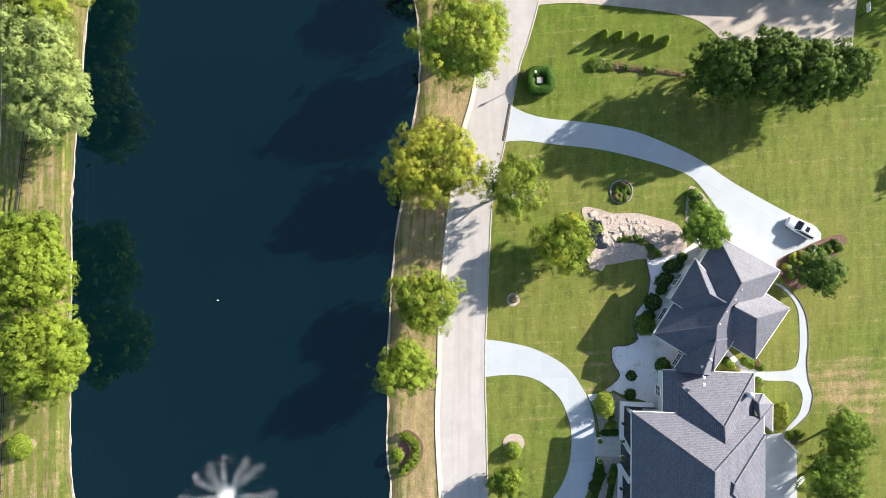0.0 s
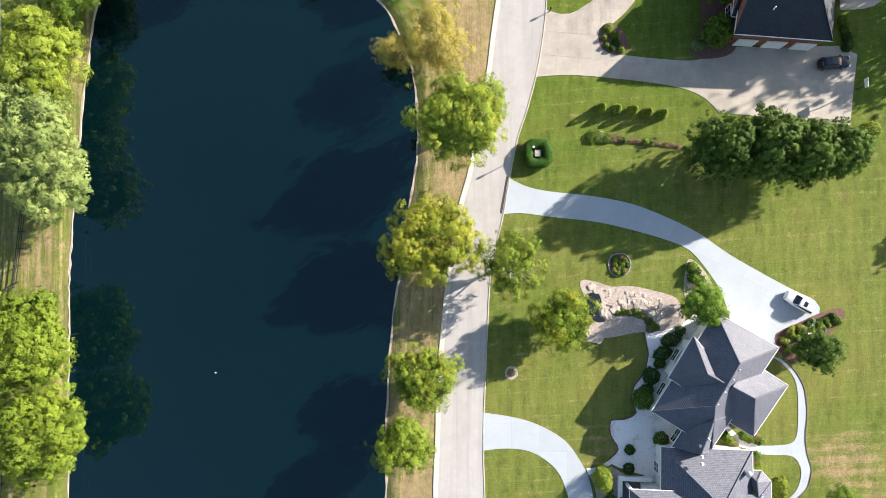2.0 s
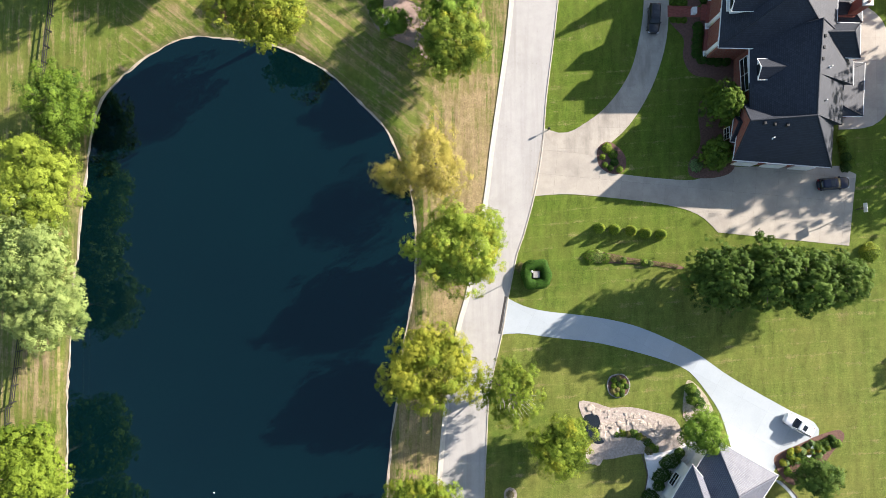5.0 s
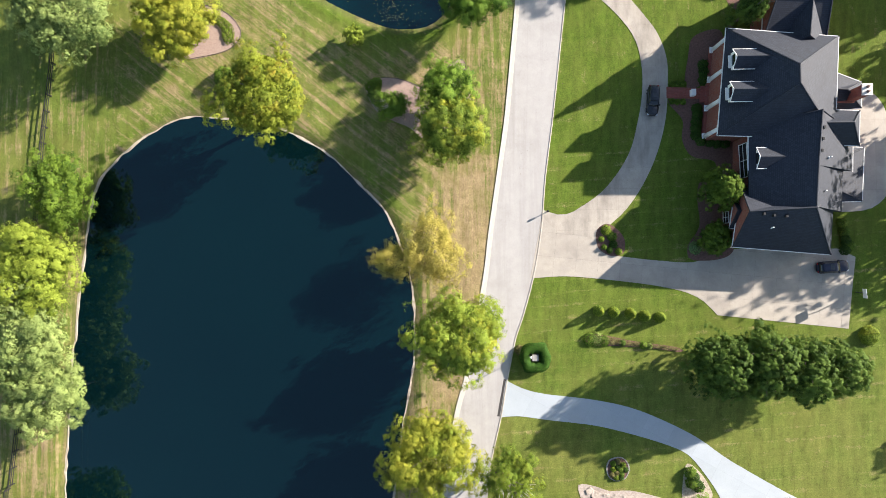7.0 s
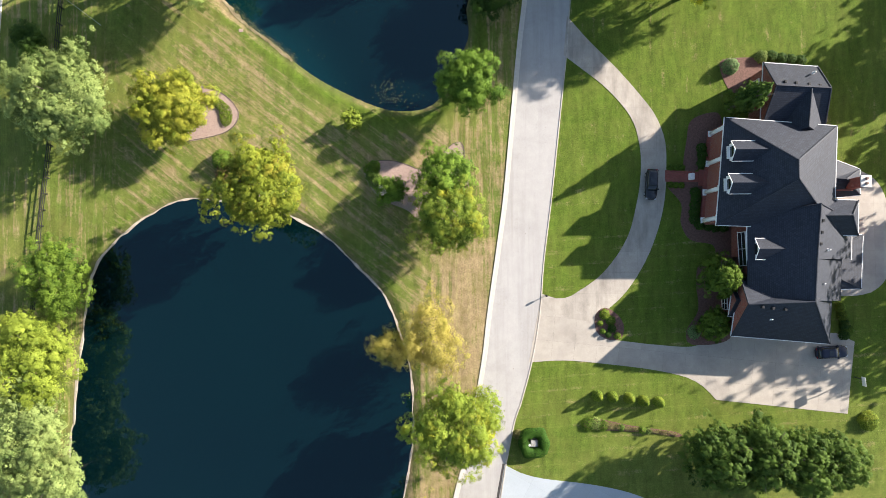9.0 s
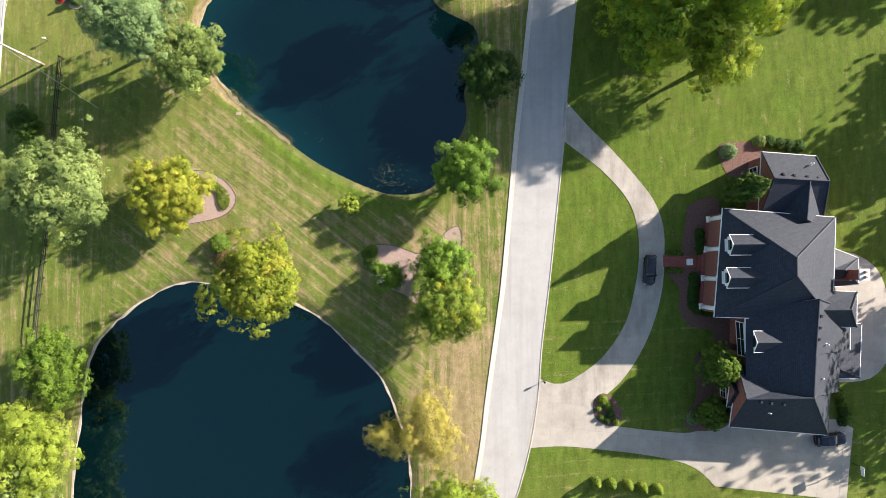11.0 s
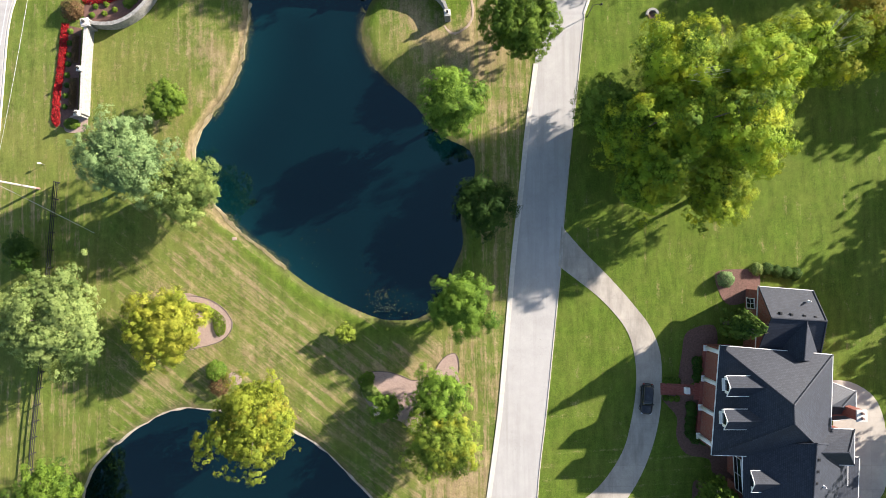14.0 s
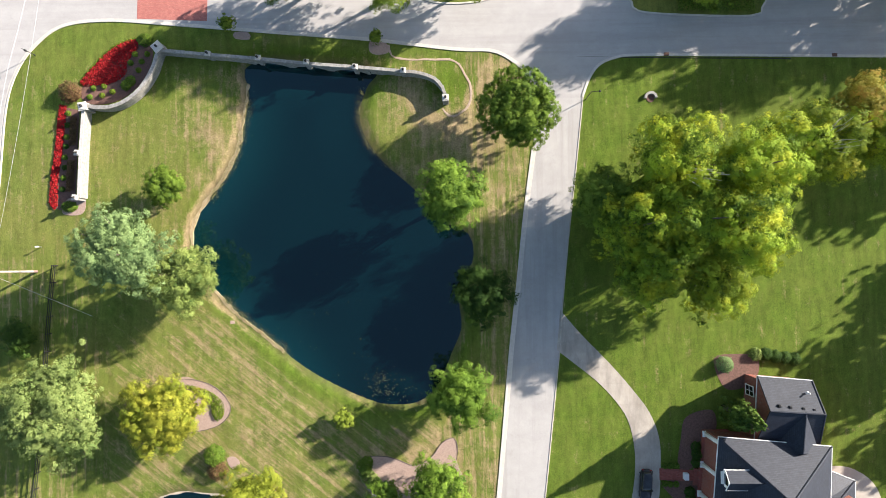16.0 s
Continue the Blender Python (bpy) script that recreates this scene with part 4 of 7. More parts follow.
# ---- houses
def roof_block(house, corners, ridge, eave, top, roof_mat, wall_mat, over=0.5, base=0.0, walls=True, trim=True, gable=(False, False), hull=0.22, caps=(True, True), spans=None, porch=0.0):
    """One hipped or gabled block: corners run round from one end; ridge[0] belongs to the side corners[0]-corners[1], ridge[1] to corners[2]-corners[3]."""
    eaves = eave if isinstance(eave, tuple) else (eave,) * 4
    eave = min(eaves)
    c = [Vector((x, y, z)) for (x, y), z in zip(corners, eaves)]
    tops = top if isinstance(top, tuple) else (top, top)
    r = [Vector((x, y, z)) for (x, y), z in zip(ridge, tops)]
    area = sum(a.x * b.y - b.x * a.y for a, b in zip(c, c[1:] + c[:1]))
    verts = [*c, *r]
    faces = [(0, 1, 4), (1, 2, 5, 4), (2, 3, 5), (3, 0, 4, 5)]
    drop = Vector((0, 0, hull))
    verts += [v - drop for v in c]
    for i in range(4):
        j = (i + 1) % 4
        faces.append((i, i + 6, j + 6, j))
    faces.append((9, 8, 7, 6))
    if area < 0:
        faces = [f[::-1] for f in faces]
    roof = mesh_ob("roof", verts, faces, roof_mat, house)
    slope_uv(roof.data)
    if any(gable):
        roof.data.materials.append(wall_mat)
        for end, k in enumerate((0, 2)):
            roof.data.polygons[k].material_index = int(gable[end])
    lines = [(c[i], c[(i + 1) % 4]) for i in range(4)]
    if trim:
        for side, (a, b) in enumerate(lines):
            # spans: the shares of each side along which the gutter runs
            s0, s1 = spans[side] if spans else (0.0, 1.0)
            if s1 <= s0:
                continue
            a, b = a.lerp(b, s0), a.lerp(b, s1)
            way = (b - a).normalized()
            out = Vector((way.y, -way.x, 0)) * (1 if area > 0 else -1)
            m = Matrix.Translation((a + b) / 2 + out * 0.06 - Vector((0, 0, 0.08))) @ Vector((1, 0, 0)).rotation_difference(way).to_matrix().to_4x4()
            bm = bmesh.new()
            box(bm, -(b - a).length / 2 - 0.1, -0.045, -0.09, (b - a).length / 2 + 0.1, 0.045, 0.08, m)
            part("gutter", bm, WHITE, roof, "white gutter along the eaves")
    # ridge and hip cap tiles
    bm = bmesh.new()
    for a, b in ((c[0], r[0]), (c[1], r[0]), (c[2], r[1]), (c[3], r[1]), (r[0], r[1])):
        if (b - a).length > 0.3 and (caps[0] or b != r[0] or a == r[0]) and (caps[1] or b != r[1] or a == r[0]):
            lift = Vector((0, 0, 0.03))
            tube(bm, [a + lift, b + lift], [0.12, 0.12], 6)
    cap = part("ridge_cap", bm, roof_mat, roof)
    slope_uv(cap.data)
    if walls:
        mid = sum(c, Vector()) / 4
        low = []
        for i in range(4):
            a, b, d = c[i - 1], c[i], c[(i + 1) % 4]
            u, v = (a - b).normalized(), (d - b).normalized()
            low.append(b + (u + v) * over)
        # the wall between the last corner and the first stands back behind a porch
        low[0] += (c[1] - c[0]).normalized() * porch
        low[3] += (c[2] - c[3]).normalized() * porch
        n = len(low)
        verts = [Vector((v.x, v.y, base - 0.2)) for v in low] + [Vector((v.x, v.y, z - 0.05)) for v, z in zip(low, eaves)]
        faces = [(i, (i + 1) % n, (i + 1) % n + n, i + n) for i in range(n)]
        if area < 0:
            faces = [f[::-1] for f in faces]
        wall = mesh_ob("wall", verts, faces, wall_mat, house)
        solid = wall.modifiers.new("thickness", "SOLIDIFY")
        solid.thickness, solid.offset = 0.25, -1

        def axes(poly):
            u = Vector((-poly.normal.y, poly.normal.x, 0)).normalized()
            return Vector((0, 0, 0)), u, Vector((0, 0, 1))
        set_uv(wall.data, axes)
        house_walls.append((wall, low, eave))
    return roof


house_walls = []


def window_on(house, a, b, share, z0, w, h, dark=True):
    """A framed window in the wall between plan points a and b, centred at the share of its length."""
    a, b = Vector(a), Vector(b)
    way = (b - a).normalized()
    p = a.lerp(b, share)
    m = Matrix.Translation((p.x, p.y, z0)) @ Matrix.Rotation(math.atan2(way.y, way.x), 4, "Z")
    win = new("window")
    win.parent = house
    bm = bmesh.new()
    for x0, x1, q0, q1 in ((-w / 2 - 0.1, -w / 2, 0, h), (w / 2, w / 2 + 0.1, 0, h), (-w / 2 - 0.1, w / 2 + 0.1, -0.1, 0), (-w / 2 - 0.1, w / 2 + 0.1, h, h + 0.12), (-0.03, 0.03, 0, h), (-w / 2, w / 2, h / 2 - 0.03, h / 2 + 0.03)):
        box(bm, x0, -0.08, q0, x1, 0.06, q1, m)
    part("window_frame", bm, WHITE, win, "white window frame")
    bm = bmesh.new()
    box(bm, -w / 2, -0.03, 0, w / 2, 0.02, h, m)
    part("pane", bm, CAR_GLASS, win, "dark glass pane")
    bm = bmesh.new()
    box(bm, -w / 2 - 0.18, -0.2, -0.18, w / 2 + 0.18, 0.05, -0.1, m)
    part("window_sill", bm, WHITE, win)
    return win


# white house: an angled wing and a larger block
white_house = tagged(empty("white_house", 0, 0), "white stucco house with blue-grey shingled hip roofs", "house")
roof_block(white_house, [(37.8, 4.6), (46.7, -0.5), (36.9, -15.0), (28.4, -9.7)], [(39.4, -2.2), (35.9, -8.1)], 4.0, 7.7, SLATE, STUCCO)
roof_block(white_house, [(30.6, -4.7), (34.2, 1.2), (39.1, -4.8), (32.8, -6.2)], [(35.0, -3.7), (37.2, -4.9)], 4.8, 7.6, SLATE, STUCCO)
roof_block(white_house, [(48.2, -6.0), (43.1, -13.4), (37.8, -10.2), (43.2, -2.8)], [(41.6, -7.1), (38.6, -5.5)], 3.5, 7.2, SLATE, STUCCO)
roof_block(white_house, [(33.0, -12.4), (40.2, -10.2), (36.7, -15.6), (31.4, -14.9)], [(36.1, -10.3), (34.3, -14.9)], 3.6, 6.8, SLATE, STUCCO, walls=False)
roof_block(white_house, [(29.7, -14.9), (42.7, -15.3), (42.6, -25.5), (29.5, -25.2)], [(36.9, -22.1), (37.0, -25.2)], 4.0, 7.4, SLATE, STUCCO, spans=((0, 1), (0, 0.35), (0, 0), (0.42, 1)))
roof_block(white_house, [(24.9, -20.7), (43.6, -21.3), (43.2, -50.0), (24.6, -50.3)], [(34.4, -27.4), (34.2, -38.8)], 4.8, 10.0, SLATE, STUCCO, spans=((0, 0.46), (0, 1), (0, 1), (0, 1)), porch=2.4)
roof_block(white_house, [(30.0, -23.8), (43.8, -23.8), (43.6, -37.0), (30.0, -37.0)], [(37.7, -29.6), (37.4, -30.8)], 4.8, 8.5, SLATE, STUCCO, walls=False, spans=((0.9, 1), (0, 0), (0, 0), (0, 0)))
roof_block(white_house, [(41.9, -18.4), (44.2, -18.4), (45.6, -19.9), (45.5, -23.8)], [(42.8, -19.4), (43.0, -21.8)], 3.4, 5.0, SLATE, STUCCO)

# brick house
brick_house = tagged(empty("brick_house", 0, 0), "red brick house with charcoal hip roofs and a white column porch", "house")
roof_block(brick_house, [(39.7, 76.7), (55.6, 75.3), (54.8, 60.6), (38.2, 61.2)], [(46.9, 69.5), (46.9, 67.0)], 6.4, 12.0, DARK_ROOF, BRICK, spans=((0, 1), (0, 0.7), (0.38, 1), (0, 1)))
roof_block(brick_house, [(42.7, 62.4), (58.6, 61.8), (58.4, 56.2), (42.6, 56.2)], [(51.0, 63.8), (50.3, 56.2)], (6.2, 4.4, 4.4, 6.2), 9.9, DARK_ROOF, BRICK, caps=(True, False), spans=((0, 0), (0.4, 1), (0, 0), (0, 0.9)))
roof_block(brick_house, [(42.6, 56.2), (56.7, 56.1), (56.4, 50.2), (42.5, 50.6)], [(50.3, 56.2), (49.9, 50.5)], (6.2, 4.9, 4.9, 6.2), 9.9, DARK_ROOF, BRICK, trim=False, caps=(False, False))
roof_block(brick_house, [(55.4, 53.0), (54.7, 44.0), (40.7, 45.2), (42.1, 53.8)], [(49.9, 50.4), (41.4, 50.0)], 4.9, (9.9, 8.8), DARK_ROOF, BRICK, gable=(False, True), spans=((0, 0), (0, 1), (0, 0.9), (0, 0)))
roof_block(brick_house, [(41.2, 51.9), (40.6, 48.0), (43.9, 47.6), (44.0, 51.8)], [(41.0, 50.4), (43.8, 50.1)], 4.4, 6.2, DARK_ROOF, BRICK, gable=(True, False))
roof_block(brick_house, [(58.6, 64.6), (58.4, 59.6), (52.0, 59.8), (52.2, 64.9)], [(55.8, 62.3), (50.9, 62.3)], 6.0, 9.0, DARK_ROOF, BRICK)
roof_block(brick_house, [(60.5, 69.5), (60.4, 65.7), (55.7, 65.2), (56.3, 71.2)], [(57.1, 67.8), (55.5, 67.9)], 3.6, 5.8, DARK_ROOF, BRICK)
roof_block(brick_house, [(55.6, 60.0), (60.9, 59.8), (60.4, 51.9), (55.6, 51.8)], [(56.6, 58.0), (56.5, 53.6)], 3.3, 3.9, DARK_ROOF, BRICK)
roof_block(brick_house, [(46.1, 85.1), (45.4, 75.0), (54.5, 74.4), (53.9, 84.4)], [(46.2, 80.8), (53.8, 80.3)], 5.0, 8.2, DARK_ROOF, BRICK, gable=(True, True))
roof_block(brick_house, [(48.6, 81.5), (54.5, 81.5), (54.1, 74.2), (48.4, 74.2)], [(51.2, 80.5), (50.6, 74.9)], 5.4, 8.1, DARK_ROOF, BRICK, walls=False)


def dormer(house, x, y, w, depth, z, h, rise):
    """A small gabled dormer that looks to -x from the slope of the roof."""
    d = new("dormer")
    d.parent = house
    bm = bmesh.new()
    half = w / 2
    v = [bm.verts.new(p) for p in ((x, y - half, z), (x, y + half, z), (x, y + half, z + h), (x, y, z + h + rise), (x, y - half, z + h), (x + depth, y - half, z), (x + depth, y + half, z), (x + depth, y + half, z + h), (x + depth, y, z + h + rise), (x + depth, y - half, z + h))]
    for f in ((4, 3, 2, 1, 0), (1, 2, 7, 6), (0, 5, 9, 4), (5, 6, 7, 8, 9)):
        bm.faces.new([v[k] for k in f])
    part("dormer_wall", bm, WHITE, d, "white painted dormer front")
    o = 0.22
    verts = [(x - o, y - half - o, z + h - 0.14), (x - o, y, z + h + rise + 0.06), (x - o, y + half + o, z + h - 0.14)]
    verts += [(a + depth + 2 * o, b, c) for a, b, c in verts]
    verts += [(a, b, c - 0.14) for a, b, c in verts]
    faces = [(0, 3, 4, 1), (1, 4, 5, 2), (6, 7, 10, 9), (7, 8, 11, 10), (0, 1, 7, 6), (1, 2, 8, 7), (3, 0, 6, 9), (2, 5, 11, 8)]
    roof = mesh_ob("dormer_roof", verts, [f[::-1] for f in faces], DARK_ROOF, d)
    slope_uv(roof.data)
    bm = bmesh.new()
    for s in (-1, 1):
        tube(bm, [(x - o, y + s * (half + o), z + h - 0.16), (x + depth * 0.7, y + s * (half + o), z + h - 0.16)], [0.06, 0.06], 6)
        tube(bm, [(x - o - 0.02, y + s * (half + o), z + h - 0.16), (x - o - 0.02, y, z + h + rise + 0.04)], [0.07, 0.07], 6)
    part("dormer_trim", bm, WHITE, d, "white rake and gutter trim")
    bm = bmesh.new()
    box(bm, x - 0.05, y - half * 0.6, z + 0.35, x + 0.02, y + half * 0.6, z + h + 0.1)
    part("pane", bm, CAR_GLASS, d, "dark glass pane")
    bm = bmesh.new()
    box(bm, x - 0.38, y - half * 0.75, z - 0.05, x + 0.1, y + half * 0.75, z + 0.12, bevel=0.03)
    part("dormer_sill", bm, WHITE, d)


dormer(brick_house, 39.7, 71.4, 2.4, 6.0, 7.6, 1.3, 1.1)
dormer(brick_house, 39.2, 66.8, 2.4, 6.0, 7.6, 1.3, 1.1)
dormer(brick_house, 43.5, 57.7, 2.6, 4.8, 6.2, 1.1, 0.95)


def column(house, x, y, z0, z1, r=0.34):
    bm = bmesh.new()
    tube(bm, [(x, y, z0 + 0.25), (x, y, (z0 + z1) / 2), (x, y, z1 - 0.3)], [r, r * 0.97, r * 0.85], 16)
    box(bm, x - r * 1.35, y - r * 1.35, z0, x + r * 1.35, y + r * 1.35, z0 + 0.28, bevel=0.04)
    box(bm, x - r * 1.3, y - r * 1.3, z1 - 0.3, x + r * 1.3, y + r * 1.3, z1, bevel=0.04)
    part("column", bm, WHITE, house, "white round porch column", True)


for cx, cy in [(40.1, 75.6), (39.6, 71.0), (39.1, 66.6), (38.7, 62.3)]:
    column(brick_house, cx, cy, 0.6, 6.2)
porch = slab("porch_floor", [(39.8, 76.1), (43.7, 76.1), (43.1, 61.8), (38.3, 62.1)], 0.6, PAVER, 0.7, parent=brick_house)
tagged(porch, "red brick porch floor")
slab("porch_step", [(38.4, 70.2), (40.0, 70.1), (39.8, 67.6), (38.2, 67.7)], 0.3, PAVER, 0.4, parent=brick_house)
# chimney with a pale cap and red pots
chim = new("chimney")
chim.parent = brick_house
cx, cy = 58.4, 67.1
bm = bmesh.new()
box(bm, cx - 2.2, cy - 0.9, -0.2, cx + 0.4, cy + 0.9, 4.6)
box(bm, cx - 0.7, cy - 0.7, 4.4, cx + 0.5, cy + 0.7, 8.0)
st = part("chimney_shaft", bm, BRICK, chim)
slope_uv(st.data)
bm = bmesh.new()
box(bm, cx - 0.85, cy - 0.85, 8.0, cx + 0.65, cy + 0.85, 8.2, bevel=0.04)
part("chimney_cap", bm, CAP_STONE, chim, "pale stone chimney cap")
for s in (-0.35, 0.35):
    bm = bmesh.new()
    tube(bm, [(cx - 0.1, cy + s, 8.18), (cx - 0.1, cy + s, 8.6)], [0.2, 0.15], 10)
    part("chimney_pot", bm, BRICK, chim)
# garage doors and the long roof window
gw = [(41.6, 45.3), (55.4, 44.2)]
for share in (0.17, 0.48, 0.79):
    a, b = Vector(gw[0]), Vector(gw[1])
    p = a.lerp(b, share)
    way = (b - a).normalized()
    m = Matrix.Translation((p.x, p.y + 0.12, 0)) @ Matrix.Rotation(math.atan2(way.y, way.x), 4, "Z")
    bm = bmesh.new()
    for k in range(4):
        box(bm, -1.5, -0.12, 0.02 + k * 0.58, 1.5, 0.1, 0.58 + k * 0.58, m, bevel=0.02)
    part("garage_door", bm, WHITE, brick_house, "white panelled garage door")
a, b = [(42.6, 60.2), (42.8, 55.4)]
window_on(brick_house, b, a, 0.5, 3.4, 4.8, 2.2)
a, b = [(41.1, 48.2), (41.1, 51.2)]
window_on(brick_house, a, b, 0.5, 1.2, 1.6, 1.6)
a, b = [(46.1, 83.8), (46.2, 81.2)]
window_on(brick_house, b, a, 0.5, 1.2, 1.4, 2.2)


def vents(house, pts, z, mat, first=0):
    """Short roof vents and pipes."""
    for i, (x, y) in enumerate(pts):
        bm = bmesh.new()
        if first:
            tube(bm, [(x, y, z - 0.5), (x, y, z + 0.35)], [0.09, 0.09], 10)
            tube(bm, [(x, y, z - 0.35), (x, y, z - 0.25)], [0.2, 0.12], 10)
        else:
            box(bm, x - 0.17, y - 0.2, z - 0.4, x + 0.17, y + 0.2, z + 0.14, bevel=0.03)
        part("roof_vent", bm, mat, house)


vents(brick_house, [(47.2, 69.8)], 11.2, BLACK_METAL)
vents(brick_house, [(51.4, 61.5)], 9.6, BLACK_METAL)
vents(brick_house, [(51.2, 59.9)], 9.6, BLACK_METAL)
vents(brick_house, [(51.0, 58.3)], 9.6, BLACK_METAL)
vents(brick_house, [(43.3, 49.6), (44.7, 49.4), (46.4, 49.3)], 8.9, BLACK_METAL)
vents(brick_house, [(52.6, 57.5)], 8.8, WHITE, 1)
vents(brick_house, [(51.9, 52.8)], 8.6, WHITE, 1)
vents(brick_house, [(52.3, 83.0)], 6.9, WHITE, 1)
vents(brick_house, [(45.1, 47.8)], 7.6, WHITE, 1)
vents(brick_house, [(47.7, 81.4), (49.2, 81.2), (51.0, 81.0), (52.5, 80.8)], 7.8, BLACK_METAL)
vents(white_house, [(39.6, -3.1), (38.7, -4.5), (37.5, -6.2), (36.5, -7.9), (35.3, -12.9)], 7.1, WHITE, 1)
vents(white_house, [(34.6, -15.5), (34.6, -16.5), (34.4, -14.0)], 6.4, WHITE)
# satellite dish like metal flue on the white house
bm = bmesh.new()
x, y = 41.3, -18.1
tube(bm, [(x, y, 3.5), (x, y, 5.9)], [0.38, 0.38], 16)
tube(bm, [(x, y, 5.9), (x, y, 6.2)], [0.46, 0.1], 16)
part("flue", bm, GREY_METAL, white_house, "grey metal chimney flue")
# windows of the white house on the garden side
for pts, z in (([(32.0, -2.7), (33.1, -1.0)], 1.2), ([(29.9, -7.8), (31.0, -6.0)], 1.2), ([(32.1, -14.3), (32.9, -13.1)], 1.2)):
    window_on(white_house, pts[0], pts[1], 0.5, z, 1.9, 1.5)
a, b = [(29.3, -18.9), (29.3, -17.2)]
window_on(white_house, a, b, 0.5, 2.0, 1.4, 1.8)
# the white portico along the garden side of the large block
port = new("portico")
port.parent = white_house
DECK = rough_stuff("dark_porch_floor", (0.085, 0.088, 0.095), (0.13, 0.135, 0.145), 1.5, 20.0)


def parapet(path):
    """Runs of a low white wall, each with a lower plinth and a wider cap."""
    for k, ((ax, ay), (bx, by)) in enumerate(zip(path, path[1:])):
        run = math.hypot(bx - ax, by - ay)
        up = 0.006 * k
        m = Matrix.Translation((ax, ay, 0)) @ Matrix.Rotation(math.atan2(by - ay, bx - ax), 4, "Z")
        bm = bmesh.new()
        box(bm, -0.2, -0.22, -0.1, run + 0.2, 0.22, 0.95 + up, m)
        box(bm, -0.3, -0.32, 0.95 + up, run + 0.3, 0.32, 1.1 + up, m, bevel=0.03)
        part("parapet", bm, WHITE, port, "low white porch wall with a cap")


parapet([(28.9, -20.65), (24.55, -20.45), (24.45, -25.25), (25.5, -27.3)])
parapet([(25.5, -31.9), (24.2, -29.8), (24.2, -36.3)])
for x, y in ((25.6, -21.4), (25.7, -27.6), (25.7, -31.6), (25.6, -36.0)):
    bm = bmesh.new()
    box(bm, x - 0.2, y - 0.2, 0.1, x + 0.2, y + 0.2, 4.4, bevel=0.03)
    part("portico_post", bm, WHITE, port)
for x, y in ((24.6, -23.3), (24.2, -32.9)):
    bm = bmesh.new()
    tube(bm, [(x, y, 1.1), (x, y, 1.16), (x, y, 1.2), (x, y, 1.5), (x, y, 1.56), (x, y, 1.66)], [0.2, 0.2, 0.15, 0.19, 0.23, 0.04], 6)
    part("lantern", bm, BLACK_METAL, port, "black lantern on the porch wall")
slab("porch_floor", [(24.7, -20.8), (29.4, -20.9), (29.4, -36.3), (24.4, -36.3)], 0.12, DECK, 0.3, parent=white_house)


# ---- trees
tree("deciduous_tree", -62.3, 0.2, 13.5, 8.3, L_LIME, 11, "broad yellow-green tree on the pond bank")
tree("deciduous_tree", -59.6, -12.4, 12.5, 7.8, L_LIME, 12, "broad yellow-green tree on the pond bank")
tree("deciduous_tree", -62.7, 31.2, 11.5, 8.1, L_SAGE, 13, "tall grey-green tree with feathery crown by the pond", lobes=0.16, cut=0.8)
tree("deciduous_tree", -59.1, 23.8, 10.5, 6.0, L_SAGE, 14, "grey-green feathery tree leaning over the pond", lobes=0.16, cut=0.8)
tree("deciduous_tree", -62.3, 42.1, 11, 7.4, L_BRIGHT, 15, "dense domed yellow-green tree by the pond", lobes=0.05, hollow=0.2, cut=0.3, boughs=30)
tree("deciduous_tree", -59.2, 54.2, 9, 6.1, L_GREEN, 16, "open green tree on the pond bank", dense=0.75, stretch=(0.85, 1.15), lobes=0.2)
tree("deciduous_tree", -57.9, 81.1, 11, 8.7, L_SAGE, 17, "wide grey-green tree beside the fence", dense=0.8, lobes=0.16, cut=0.8)
tree("deciduous_tree", -41.9, 79.6, 7.5, 6.5, L_YELLOW, 18, "round yellow tree in a mulched bed")
tree("deciduous_tree", -26.6, 66.7, 16.5, 7.2, L_MIXED, 19, "yellow-green tree turning orange at the pond end", lobes=0.12, cut=0.9, boughs=22, tuft=0.32)
tree("deciduous_tree", -0.6, 69.2, 8.0, 4.6, L_FRESH, 20, "green tree in a gravel bed", cut=0.5)
tree("deciduous_tree", -0.3, 62.8, 9.5, 5.8, L_STREET, 21, "yellow-green tree at the edge of a gravel bed", cut=0.55, lobes=0.08)
tree("ornamental_tree", -9.0, 67.0, 4, 2.5, L_FRESH, 22, "small green tree with bare branches in a gravel bed", bare=(150, 230))
tree("sapling", -15.2, 78.4, 3, 1.5, L_BRIGHT, 23, "small bright yellow-green sapling in the lawn", leaf=0.1, tuft=0.25, dense=1.6, hollow=0.2)
tree("deciduous_tree", 2.9, 82.8, 10, 4.7, L_FRESH, 24, "dense round bright green tree by the pond", lobes=0.05, low=0.12, hollow=0.22, boughs=16, cut=0.5, dense=1.3)
tree("deciduous_tree", 1.6, 111.7, 13.5, 4.9, L_FRESH, 25, "dense round bright green tree by the pond", lobes=0.05, low=0.12, hollow=0.22, boughs=16, cut=0.5, dense=1.3)
tree("pine_tree", 6.0, 97.4, 7, 4.9, L_DARK, 26, "dark open pine between pond and street", dense=0.9, lobes=0.1)
tree("deciduous_tree", 11.8, 124.6, 10, 6.0, L_GREEN, 27, "full dark green tree beside the street", lobes=0.05, dense=1.4, hollow=0.15, cut=0.08, tuft=0.28, clump=0.8)
tree("blue_tree", -45.1, 104.1, 16, 6.7, L_SILVER, 28, "blue-green feathery tree by the pond", lobes=0.12, low=0.1, cut=1.0, boughs=20, tuft=0.34)
tree("deciduous_tree", -38.8, 100.0, 9.5, 5.9, L_GREY, 29, "pale green tree leaning over the pond", lobes=0.16, cut=0.8)
